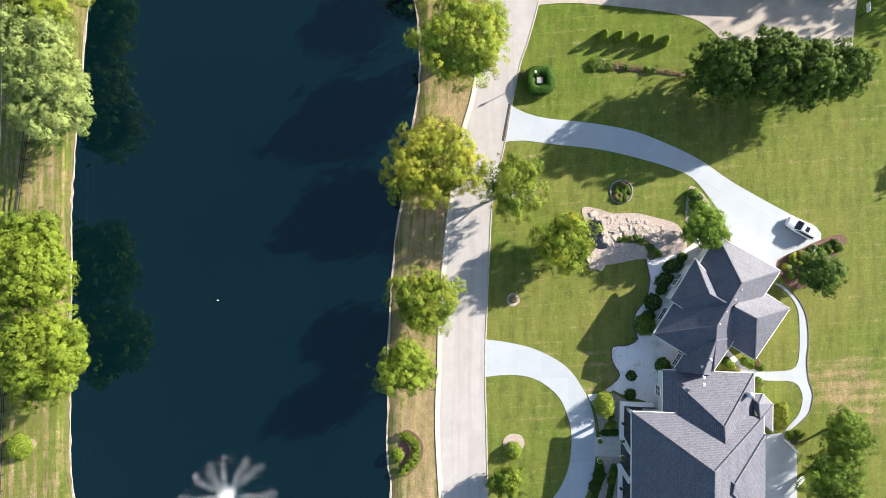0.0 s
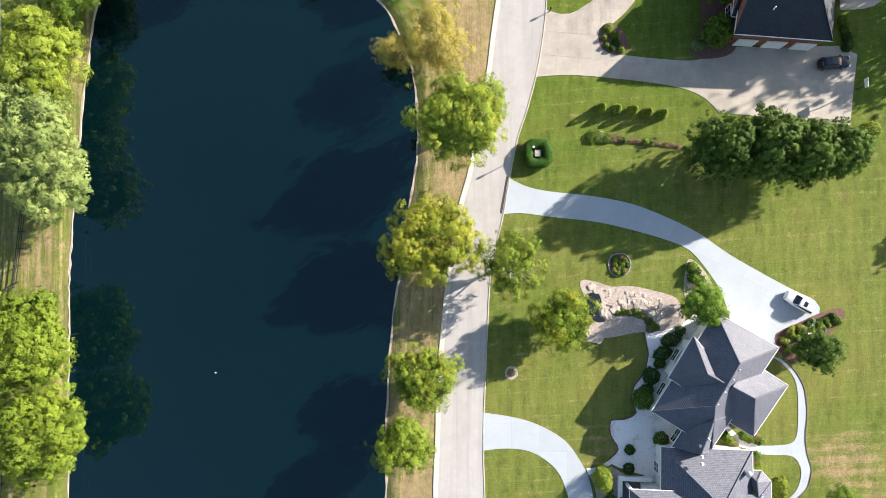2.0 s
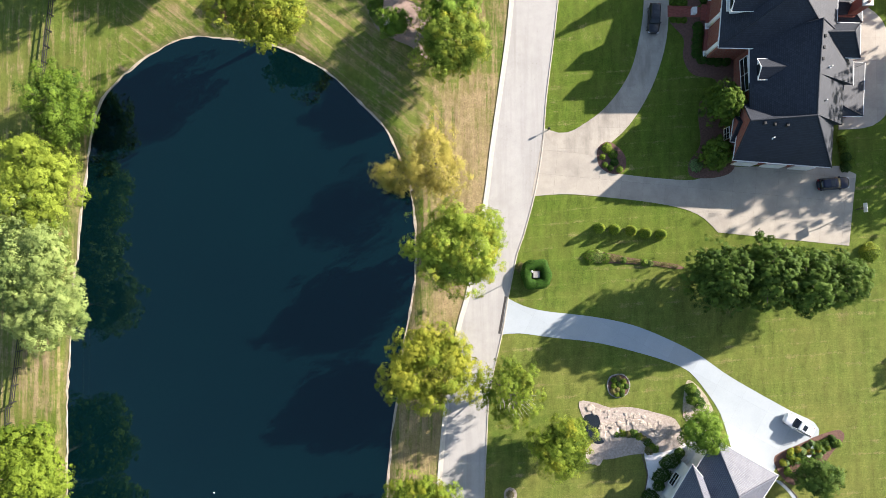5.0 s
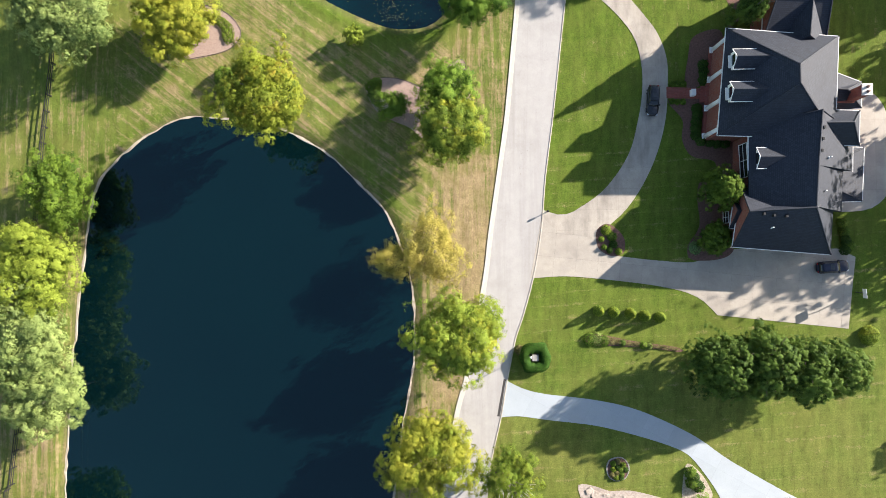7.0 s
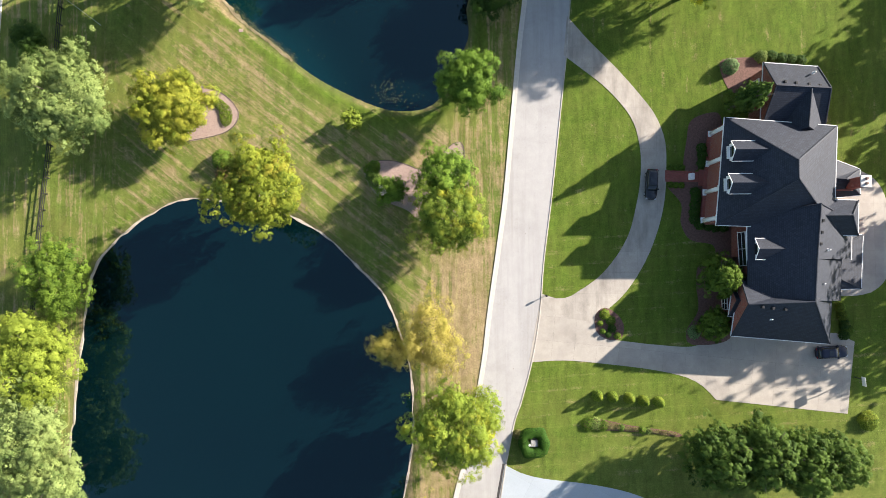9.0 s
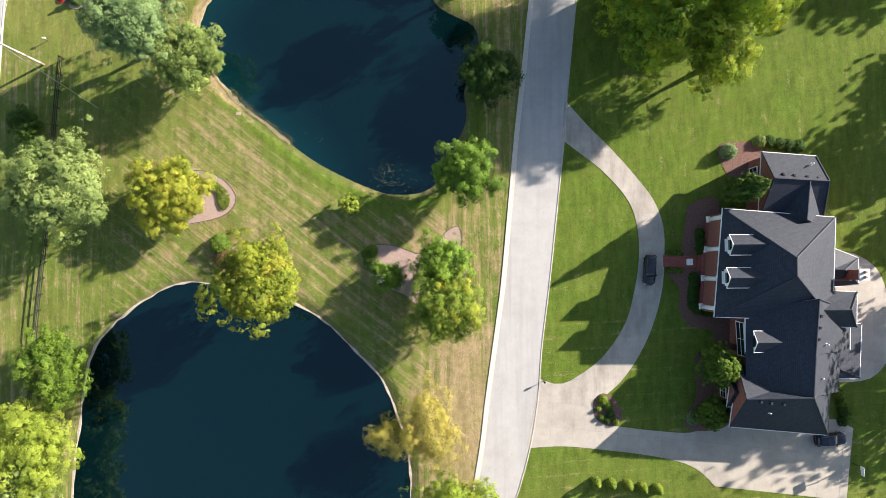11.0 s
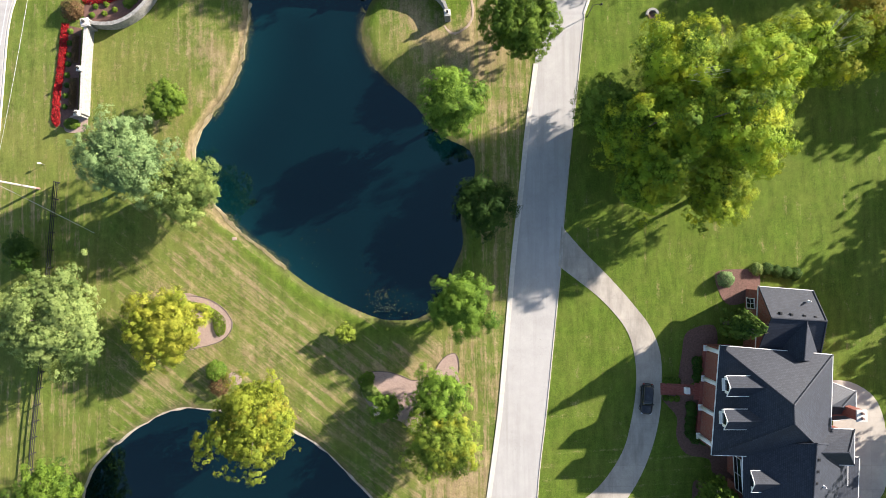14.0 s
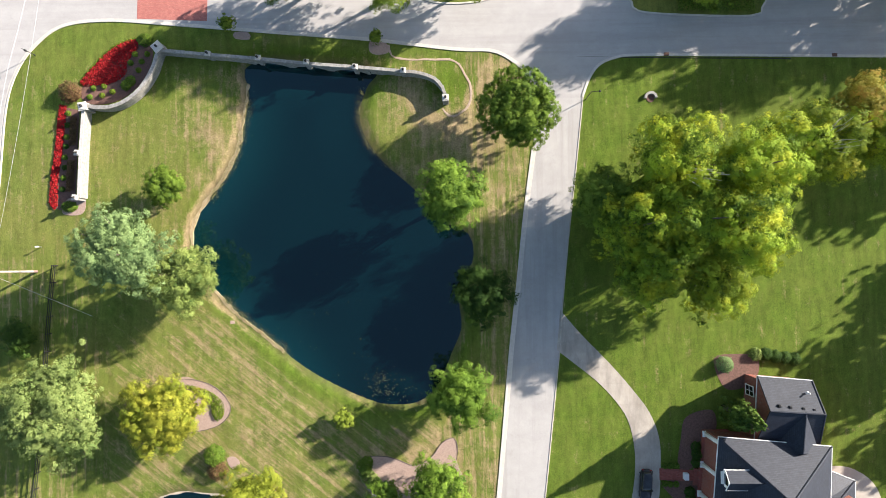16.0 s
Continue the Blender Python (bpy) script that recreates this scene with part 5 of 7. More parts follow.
tree("deciduous_tree", -42.5, 114.2, 6.0, 3.3, L_GREEN, 30, "small round dark green tree in the lawn", lobes=0.04, dense=1.4, hollow=0.16, cut=0.15, tuft=0.26, leaf=0.085)
tree("ornamental_tree", -65.6, 90.5, 4, 2.4, L_DARK, 31, "small dark tree behind the fence")
YARD = dict(clump=1.7, leaf=0.105, hollow=0.42, lobes=0.14, tuft=0.42, fill=0.16, boughs=13, cut=0.8)
tree("deciduous_tree", 23.8, 111.4, 12, 4.9, L_GREEN, 32, "dark green yard tree beside the street", **{**YARD, "lobes": 0.05, "cut": 0.45, "dense": 1.15})
tree("deciduous_tree", 27.0, 106.6, 15, 5.6, L_YARD, 33, "large green yard tree with yellowing tips", **YARD)
tree("deciduous_tree", 33.5, 115.6, 18, 6.6, L_YARD, 34, "tall bright yellow-green yard tree", bare=(250, 320), **YARD)
tree("deciduous_tree", 42.6, 114.4, 20, 6.0, L_YARD, 35, "tall bright yellow-green yard tree", **YARD)
tree("deciduous_tree", 41.2, 106.2, 20, 6.8, L_YARD, 36, "large bright green yard tree with yellow tips", **YARD)
tree("deciduous_tree", 34.4, 107.6, 19, 6.0, L_YARD, 37, "tall bright yellow-green yard tree", **YARD)
tree("deciduous_tree", 30.2, 100.4, 14, 5.4, L_YARD, 57, "large green yard tree", **YARD)
tree("deciduous_tree", 38.8, 98.6, 13, 5.0, L_TURN, 58, "yard tree turning yellow at the tips", low=0.0, **YARD)
tree("deciduous_tree", 48.2, 117.2, 17, 5.0, L_YARD, 59, "green yard tree with yellow tips", **YARD)
tree("deciduous_tree", 53.8, 118.6, 18, 6.0, L_TURN, 38, "green yard tree with yellow tips", bare=(140, 260), **YARD)
tree("deciduous_tree", 58.4, 123.0, 17, 4.2, L_ORANGE, 39, "yard tree turning orange", **YARD)
tree("deciduous_tree", 61.0, 118.4, 17, 4.8, L_TURN, 56, "green yard tree with yellow tips", **YARD)
bush("low_shrub", 35.7, 123.9, 1.6, 1.1, L_LIME, 60, "small thin shrub in the corner lawn", leaf=0.09, dense=0.5)
tree("deciduous_tree", 0.9, 32.4, 12.5, 7.4, L_LIT, 40, "large green and yellow tree beside the street", lobes=0.14, cut=0.4, dense=0.9, hollow=0.45)
tree("deciduous_tree", -2.9, 44.9, 8.5, 5.4, L_TAN, 41, "open yellow tree beside the shore", dense=0.5, leaf=0.066, lobes=0.25, stretch=(0.9, 1.15), cut=0.5)
tree("deciduous_tree", -8.9, 43.3, 6.5, 3.3, L_TAN, 61, "small open yellow tree leaning over the water", dense=0.5, leaf=0.066, lobes=0.25)
tree("deciduous_tree", -3.5, 15.1, 9, 6.9, L_YELLOW, 42, "full yellow tree beside the street", lobes=0.2)
tree("deciduous_tree", 8.0, 11.8, 8, 5.1, L_OLIVE, 43, "thin green tree with bare branches beside the street", dense=0.6, low=0.3, fill=0.08, bare=(200, 340))
tree("deciduous_tree", -4.8, -5.1, 7.5, 5.5, L_OLIVE, 44, "olive-green tree between pond and street", dense=0.75, lobes=0.2)
tree("deciduous_tree", -7.6, -14.5, 8.5, 4.7, L_LIME, 45, "bright yellow-green tree on the pond shore")
tree("deciduous_tree", 15.9, 3.4, 7, 4.9, L_OLIVE, 46, "green tree beside the garden pool", dense=0.8, lobes=0.2)
tree("deciduous_tree", 36.1, 5.9, 7, 3.4, L_FRESH, 47, "bushy green tree at the house corner", lobes=0.2)
tree("deciduous_tree", 52.5, -0.9, 6, 3.5, L_SHADE, 48, "dark green tree in a flower bed")
tree("deciduous_tree", 55.7, -24.1, 7, 3.7, L_GREEN, 49, "green tree behind the terrace")
tree("deciduous_tree", 53.3, -30.1, 8, 4.3, L_GREEN, 50, "green tree behind the terrace")
tree("ornamental_tree", 7.3, -31.6, 4, 2.7, L_OLIVE, 51, "small bronze-green tree in the lawn", leaf=0.12)
tree("shade_tree", 38.2, 28.4, 11.4, 6.0, L_SHADE, 52, "dense dark green tree in a row", lobes=0.05, low=0.02, dense=1.3, leaf=0.09, hollow=0.12, tuft=0.3, cut=0.3, boughs=22, cone=0.38, clump=0.75)
tree("shade_tree", 44.3, 28.7, 12.0, 6.2, L_SHADE, 53, "dense dark green tree in a row", lobes=0.05, low=0.02, dense=1.3, leaf=0.09, hollow=0.12, tuft=0.3, cut=0.3, boughs=22, cone=0.38, clump=0.75)
tree("shade_tree", 49.7, 27.4, 12.2, 5.8, L_SHADE, 54, "dense dark green tree in a row", lobes=0.05, low=0.02, dense=1.3, leaf=0.09, hollow=0.12, tuft=0.3, cut=0.3, boughs=22, cone=0.38, clump=0.75)
tree("shade_tree", 54.0, 27.9, 11.2, 5.2, L_SHADE, 55, "dense dark green tree in a row", lobes=0.05, low=0.02, dense=1.3, leaf=0.09, hollow=0.12, tuft=0.3, cut=0.3, boughs=22, cone=0.38, clump=0.75)


# ---- cars
def car(name, x, y, turn, paint, label, sunroof=False, size=1.0):
    """A tall estate car with a long roof; its nose points along +x before the turn."""
    top = empty(name, x, y, 0.05, turn)
    length, width = 4.75 * size, 1.84 * size

    def ring(bm, half_l0, half_l1, half_w, z, power=4.5, n=36):
        out = []
        for k in range(n):
            a = math.tau * k / n
            c, s = math.cos(a), math.sin(a)
            hl = half_l0 if c > 0 else half_l1
            out.append(bm.verts.new((math.copysign(abs(c) ** (2 / power), c) * hl, math.copysign(abs(s) ** (2 / power), s) * half_w, z)))
        return out

    def loft(bm, rings):
        for a, b in zip(rings, rings[1:]):
            for k in range(len(a)):
                bm.faces.new((a[k], a[(k + 1) % len(a)], b[(k + 1) % len(a)], b[k]))
        bm.faces.new(rings[-1])
        bm.faces.new(rings[0][::-1])
    hl, hw = length / 2, width / 2
    bm = bmesh.new()
    loft(bm, [ring(bm, hl * 0.96, hl * 0.96, hw * 0.93, 0.22), ring(bm, hl, hl, hw, 0.42), ring(bm, hl * 0.99, hl, hw, 0.66), ring(bm, hl * 0.94, hl * 0.97, hw * 0.96, 0.86), ring(bm, hl * 0.86, hl * 0.92, hw * 0.86, 0.95)])
    body = part("body", bm, paint, top, "", True)
    bm = bmesh.new()
    loft(bm, [ring(bm, hl * 0.44, hl * 0.93, hw * 0.88, 0.93, 6), ring(bm, hl * 0.34, hl * 0.90, hw * 0.84, 1.15, 6), ring(bm, hl * 0.12, hl * 0.80, hw * 0.74, 1.52, 6)])
    part("windows", bm, CAR_GLASS, top, "dark tinted glass", True)
    bm = bmesh.new()
    loft(bm, [ring(bm, hl * 0.13, hl * 0.84, hw * 0.76, 1.51, 6), ring(bm, hl * 0.10, hl * 0.82, hw * 0.73, 1.57, 6), ring(bm, hl * 0.02, hl * 0.74, hw * 0.6, 1.61, 6)])
    roof = part("roof", bm, paint, top, "", True)
    if sunroof:
        bm = bmesh.new()
        box(bm, -hl * 0.36, -hw * 0.44, 1.59, -hl * 0.10, hw * 0.44, 1.625, bevel=0.01)
        part("sunroof", bm, CAR_GLASS, roof)
    for s in (-1, 1):
        bm = bmesh.new()
        tube(bm, [(hl * 0.02, s * hw * 0.64, 1.58), (-hl * 0.1, s * hw * 0.66, 1.65), (-hl * 0.65, s * hw * 0.66, 1.65), (-hl * 0.76, s * hw * 0.64, 1.58)], [0.02] * 4, 6)
        part("roof_rail", bm, BLACK_METAL, roof)
    for s in (-1, 1):
        bm = bmesh.new()
        tube(bm, [(hl * 0.42, s * hw * 0.86, 0.96), (hl * 0.12, s * hw * 0.73, 1.53)], [0.045, 0.045], 6)
        part("pillar", bm, paint, top)
        bm = bmesh.new()
        tube(bm, [(-hl * 0.92, s * hw * 0.86, 0.96), (-hl * 0.82, s * hw * 0.73, 1.53)], [0.06, 0.06], 6)
        part("pillar", bm, paint, top)
        bm = bmesh.new()
        box(bm, hl * 0.26, s * hw * 0.9, 0.92, hl * 0.36, s * hw * 1.12, 1.08, bevel=0.03)
        part("mirror", bm, paint, top)
        bm = bmesh.new()
        box(bm, hl * 0.86, s * hw * 0.5, 0.62, hl * 0.975, s * hw * 0.86, 0.76, bevel=0.03)
        part("headlight", bm, GREY_METAL, top)
        bm = bmesh.new()
        box(bm, -hl * 0.985, s * hw * 0.5, 0.7, -hl * 0.93, s * hw * 0.85, 0.84, bevel=0.02)
        part("tail_light", bm, L_RED, top)
        for fx in (0.62, -0.6):
            bm = bmesh.new()
            tube(bm, [(hl * fx, s * hw * 0.78, 0.29), (hl * fx, s * hw * 1.0, 0.29)], [0.33, 0.33], 20)
            wheel = part("wheel", bm, RUBBER, top)
            bm = bmesh.new()
            tube(bm, [(hl * fx, s * hw * 0.99, 0.29), (hl * fx, s * hw * 1.012, 0.29)], [0.22, 0.2], 16)
            part("rim", bm, GREY_METAL, wheel)
    return tagged(top, label, "car")


car("white_car", 51.6, 5.9, 149, CAR_WHITE, "white estate car with a sunroof on the pale driveway", True)
car("black_car", 30.9, 67.9, 266, CAR_BLACK, "black estate car on the crescent drive", True)
car("navy_car", 57.5, 42.2, 4, CAR_NAVY, "dark navy estate car in the parking court", True)


# ---- stone entrance walls
def stone_wall(name, line, low, top_z, width, label, cap=CAP_STONE):
    wall = tagged(empty(name, 0, 0), label, "stone wall")
    strip("wall_body", line, width, low, top_z, WALL_STONE, 0.04, parent=wall)
    rnd = random.Random(5)
    # cap stones one by one along the line
    pos, acc = [Vector(p) for p in line], 0.0
    i, k = 0, 0
    total = sum((b - a).length for a, b in zip(pos, pos[1:]))

    def at(d):
        for a, b in zip(pos, pos[1:]):
            s = (b - a).length
            if d <= s:
                return a.lerp(b, d / s), (b - a).normalized()
            d -= s
        return pos[-1], (pos[-1] - pos[-2]).normalized()
    n = max(2, int(total / 0.9))
    for k in range(n):
        p, way = at((k + 0.5) * total / n)
        m = Matrix.Translation((p.x, p.y, top_z)) @ Matrix.Rotation(math.atan2(way.y, way.x) + rnd.uniform(-0.02, 0.02), 4, "Z")
        h = total / n / 2 - 0.004
        bm = bmesh.new()
        box(bm, -h, -width / 2 - 0.05, -0.02, h, width / 2 + 0.05, 0.12 + rnd.uniform(-0.01, 0.01), m, bevel=0.02)
        part("cap_stone", bm, cap, wall)
    return wall


def pillar(x, y, turn, low, h, w, label, lamp=True):
    top = empty("stone_pillar", x, y, 0, turn)
    rnd = random.Random(int(x * 7))
    bm = bmesh.new()
    z = low
    while z < h - 0.05:
        g = rnd.uniform(0.26, 0.4)
        j = rnd.uniform(-0.02, 0.02)
        box(bm, -w / 2 + j, -w / 2 - j, z, w / 2 + j, w / 2 - j, min(z + g - 0.02, h), bevel=0.03)
        z += g
    part("pier", bm, WALL_STONE, top)
    bm = bmesh.new()
    box(bm, -w / 2 - 0.07, -w / 2 - 0.07, h, w / 2 + 0.07, w / 2 + 0.07, h + 0.18, bevel=0.04)
    box(bm, -w / 2 + 0.08, -w / 2 + 0.08, h + 0.16, w / 2 - 0.08, w / 2 - 0.08, h + 0.28, bevel=0.04)
    part("cap", bm, CAP_STONE, top, "pale cap stone")
    if lamp:
        bm = bmesh.new()
        box(bm, -0.15, -0.15, h + 0.28, 0.15, 0.15, h + 0.75, bevel=0.03)
        tube(bm, [(0, 0, h + 0.75), (0, 0, h + 0.95)], [0.2, 0.02], 8)
        part("lantern", bm, BLACK_METAL, top, "black metal lantern")
    return tagged(top, label, "pillar", "entrance pillars")


ZW = 1.9
PINK_CAP = rough_stuff("pinkish_cap_stone", (0.43, 0.385, 0.35), (0.56, 0.51, 0.465), 2.0, 18.0, bump=0.5, stain=(0.36, 0.32, 0.29))
stone_wall("entrance_wall", [(-56.7, 112.9), (-56.5, 120.2), (-56.1, 126.6)], -0.3, ZW, 0.42, "low pale stone entrance wall with capping", PINK_CAP)
stone_wall("curved_wall", spline([(-55.9, 127.4), (-52.7, 127.1), (-50.0, 127.8), (-47.4, 129.7), (-45.4, 132.6), (-44.3, 135.8)], 0.7), -0.3, ZW, 0.5, "curved pale stone entrance wall", BRIDGE_CAP)
BRIDGE = spline([(-44.6, 136.1), (-36.4, 135.2), (-28.5, 134.4), (-20.9, 133.5), (-13.2, 132.8), (-5.7, 132.0), (-2.9, 131.6), (-0.7, 130.7), (0.5, 129.2), (0.9, 127.8)], 1.0)
cut_w, cut_e = min(k for k, p in enumerate(BRIDGE) if p[0] > -30.0), min(k for k, p in enumerate(BRIDGE) if p[0] > -11.0)
stone_wall("bridge_wall", BRIDGE[:cut_w + 1], -0.3, ZW, 0.4, "grey stone wall running up to the bridge", BRIDGE_CAP)
stone_wall("bridge_parapet", BRIDGE[cut_w:cut_e + 1], 1.2, ZW, 0.4, "long grey stone parapet above the pond", BRIDGE_CAP)
stone_wall("bridge_wall", BRIDGE[cut_e:], -0.3, ZW, 0.4, "grey stone wall curving away from the bridge", BRIDGE_CAP)
for i, (x, y) in enumerate([(-57.1, 112.9), (-56.8, 119.9), (-56.0, 127.2), (-44.2, 136.4), (-36.2, 135.2), (-28.3, 134.4), (-20.7, 133.6), (-13.1, 132.7), (-5.6, 132.0), (0.9, 127.6)]):
    pillar(x, y, (-5, -5, 10, 40, -5, -5, -5, -5, -5, 5)[i], -0.3, 2.3, (0.75, 0.75, 1.2, 1.4, 0.7, 0.7, 0.7, 0.7, 0.7, 0.9)[i], "square stone pillar with pale cap and lantern")
# arches of the bridge over the water: a stone face cut by three low arches
a, b = [Vector(p) for p in [(-30.0, 134.32), (-11.0, 132.3)]]
way = (b - a).normalized()
length = (b - a).length
bm = bmesh.new()
n = 72
lower, upper, depth = [], [], 0.6
for k in range(n + 1):
    u = k / n
    ph = (u * 3) % 1.0
    arch = -0.55 + (1.35 * math.sin(math.pi * (ph - 0.08) / 0.84) ** 0.6 if 0.08 < ph < 0.92 else -0.4)
    p = a + way * (u * length)
    lower.append((p, arch))
for off in (0.0, depth):
    side = Vector((-way.y, way.x)) * off
    row = [(bm.verts.new((p.x + side.x, p.y + side.y, z)), bm.verts.new((p.x + side.x, p.y + side.y, 1.25))) for p, z in lower]
    upper.append(row)
for row in upper:
    for q, r in zip(row, row[1:]):
        bm.faces.new((q[0], r[0], r[1], q[1]))
for q, r, s, t in zip(upper[0], upper[0][1:], upper[1], upper[1][1:]):
    bm.faces.new((q[0], s[0], t[0], r[0]))
face = part("bridge_face", bm, WALL_STONE, None)
tagged(face, "grey stone bridge face with three low arches over the water", "bridge face", kind="structure")

# ---- flower beds at the entrance
bed = slab("mulch_bed", spline([(-58.1, 130.0), (-57.1, 131.4), (-53.5, 135.9), (-48.4, 138.1), (-46.1, 136.7), (-46.8, 133.0), (-48.8, 130.5), (-52.1, 128.5), (-56.2, 128.2)], 0.6, True), 0.05, MULCH, label="brown mulch bed behind the curved wall", category="mulch bed")
slab("mulch_strip", [(-60.6, 127.8), (-58.0, 127.2), (-58.5, 113.2), (-57.2, 111.8), (-58.1, 110.4), (-60.8, 111.2), (-62.3, 111.6), (-61.8, 117.7)], 0.045, MULCH, label="brown mulch strip beside the entrance wall", category="mulch bed")


def flower_mass(name, outline, h, mat, seed, label, leaf=0.09, per=60):
    """A low carpet of flowers that fills an outline."""
    rng = np.random.default_rng(seed)
    o = np.array(outline)
    n = 0
    area = abs(sum(p[0] * q[1] - q[0] * p[1] for p, q in zip(outline, outline[1:] + outline[:1]))) / 2
    want = int(min(14000, area * per))
    pts = np.zeros((0, 2))
    while len(pts) < want:
        c = rng.uniform(o.min(0), o.max(0), (want, 2))
        pts = np.concatenate([pts, c[inside_distance(c[:, 0], c[:, 1], outline) > 0]])
    pts = pts[:want]
    d = inside_distance(pts[:, 0], pts[:, 1], outline)
    z = h * np.clip(0.35 + d / 0.7, 0, 1) * (0.75 + 0.25 * np.sin(pts[:, 0] * 5) * np.cos(pts[:, 1] * 4.3)) + rng.normal(size=want) * 0.04 + 0.06
    nor = rng.normal(size=(want, 3)) * 0.45 + np.array([0, 0, 1.0])
    nor /= np.linalg.norm(nor, axis=1)[:, None]
    ob = new(name, leaf_mesh(name, np.column_stack([pts, z]), nor, leaf * rng.uniform(0.6, 1.4, want), rng, mat))
    return tagged(ob, label, "flower bed", kind="stuff")


flower_mass("red_flowers", spline([(-57.8, 131.4), (-56.2, 133.7), (-53.5, 136.4), (-51.2, 137.9), (-48.9, 138.5), (-48.4, 137.2), (-50.2, 134.9), (-50.3, 133.1), (-52.1, 131.7), (-54.8, 131.1)], 0.6, True), 0.35, L_RED, 4, "dense bright red flowers in a bed", 0.12, 120)
flower_mass("red_flowers", [(-61.2, 128.1), (-60.0, 127.9), (-60.2, 124.1), (-60.7, 120.0), (-61.3, 115.9), (-61.3, 111.8), (-61.9, 111.2), (-62.7, 112.3), (-62.4, 116.8), (-61.8, 120.9), (-61.5, 124.6)], 0.35, L_RED, 5, "long row of bright red flowers", 0.12, 140)
flower_mass("green_edging", spline([(-58.0, 131.6), (-56.4, 133.9), (-53.7, 136.6), (-51.4, 138.2), (-48.6, 138.9), (-48.5, 138.5), (-51.0, 137.7), (-53.4, 136.1), (-56.0, 133.4), (-57.5, 131.3)], 0.6, True), 0.22, L_LIME, 6, "low yellow-green edging plants", 0.09, 150)
for i, (x, y) in enumerate([(-55.6, 130.7), (-53.9, 131.0), (-52.5, 130.1), (-56.2, 129.3), (-54.2, 129.5), (-48.9, 136.1), (-47.8, 134.9), (-48.3, 133.5), (-46.9, 136.1), (-49.6, 134.7)]):
    bush("clipped_shrub", x, y, 0.55, 0.42, L_LIME if i % 3 else L_GREEN, 60 + i, "small clipped round shrub in mulch", "entrance shrubs", 0.07)
for i, (x, y) in enumerate([(-50.3, 131.1), (-49.6, 131.8)]):
    bush("low_shrub", x, y, 0.7, 0.8, L_GREEN, 80 + i, "low spreading green shrub in mulch", leaf=0.09)
bush("bronze_shrub", -59.2, 130.1, 1.9, 1.6, L_BRONZE, 85, "loose bronze-brown shrub beside the red flowers", leaf=0.12)
bush("round_shrub", -47.3, 138.3, 1.0, 1.0, L_GREEN, 86, "round green shrub at the wall pillar", leaf=0.1, sx=1.1)
bush("round_shrub", -59.3, 111.7, 0.9, 1.2, L_GREEN, 87, "clipped green shrub at the wall end", leaf=0.09, sy=0.7)
flower_mass("bronze_hedge", [(-59.3, 126.2), (-58.2, 126.1), (-58.4, 121.5), (-59.5, 121.5)], 0.7, L_BRONZE, 7, "low bronze-brown hedge beside the wall", 0.09, 220)
flower_mass("bronze_hedge", [(-59.7, 119.1), (-58.5, 119.1), (-58.7, 114.1), (-59.9, 114.1)], 0.7, L_BRONZE, 8, "low bronze-brown hedge beside the wall", 0.09, 220)
for i, (x, y) in enumerate([(-59.7, 126.7), (-59.8, 124.8), (-59.9, 122.9), (-60.0, 121.4), (-60.2, 119.6), (-60.2, 118.0), (-60.4, 116.3), (-60.5, 114.5)]):
    bush("clipped_shrub", x, y, 0.5, 0.42, L_DARK if i % 2 else L_GREEN, 90 + i, "small dark clipped shrub in mulch", "wall shrubs", 0.07)

# ---- black rail fence on the western boundary
FENCE = [(-61.3, 102.3), (-62.0, 94.3)] + [(-63.2, 74.9), (-64.5, 62.2)] + [(-67.5, 19.4), (-68.6, 8.9)] + [(-69.2, 8.1), (-70.2, -19.8), (-70.5, -37.1)]
fence = tagged(empty("rail_fence", 0, 0), "dark weathered timber three-rail fence", "fence")
line = [Vector(p) for p in FENCE]
span, runs = [], []
for a, b in zip(line, line[1:]):
    k = max(1, round((b - a).length / 2.6))
    span += [a.lerp(b, j / k) for j in range(k)]
span.append(line[-1])
bm = bmesh.new()
box(bm, -0.08, -0.08, -0.3, 0.08, 0.08, 1.45, bevel=0.015)
post_me = part("post", bm, BLACK_WOOD, fence)
post_me.location = (span[0].x, span[0].y, 0)
for p in span[1:]:
    o = new("post", post_me.data)
    o.parent, o.location = fence, (p.x, p.y, 0)
for a, b in zip(span, span[1:]):
    way = b - a
    for z in (0.45, 0.87, 1.28):
        bm = bmesh.new()
        box(bm, -0.03, -0.075, -0.075, way.length + 0.03, -0.035, 0.075)
        rail = part("rail", bm, BLACK_WOOD, fence)
        rail.matrix_basis = Matrix.Translation((a.x, a.y, z)) @ Matrix.Rotation(math.atan2(way.y, way.x), 4, "Z")

# ---- posts, poles and small street things
x, y = -64.6, 101.4
pole = empty("utility_pole", x, y)
bm = bmesh.new()
tube(bm, [(0, 0, -0.3), (0, 0, 5), (0, 0, 11.5)], [0.19, 0.17, 0.13], 14)
part("shaft", bm, rough_stuff("grey_pole_timber", (0.34, 0.29, 0.24), (0.48, 0.43, 0.37), 2.0, 20.0), pole)
bm = bmesh.new()
tube(bm, [(0, 0, -0.3), (0, 0, 1.0)], [0.2, 0.196], 14)
part("base_wrap", bm, BRICK, pole, "rust-brown base of the pole")
bm = bmesh.new()
for dx in (-0.5, 0.5):
    tube(bm, [(dx, -160, 11.0), (dx, -80, 10.2), (dx, 0, 11.2)], [0.02] * 3, 5)
    tube(bm, [(dx, 0, 11.2), (dx, 40, 10.4), (dx, 80, 11.0)], [0.02] * 3, 5)
part("cable", bm, GREY_METAL, pole)
bm = bmesh.new()
box(bm, -0.7, -0.06, 11.1, 0.7, 0.06, 11.25)
part("cross_arm", bm, BARK, pole)
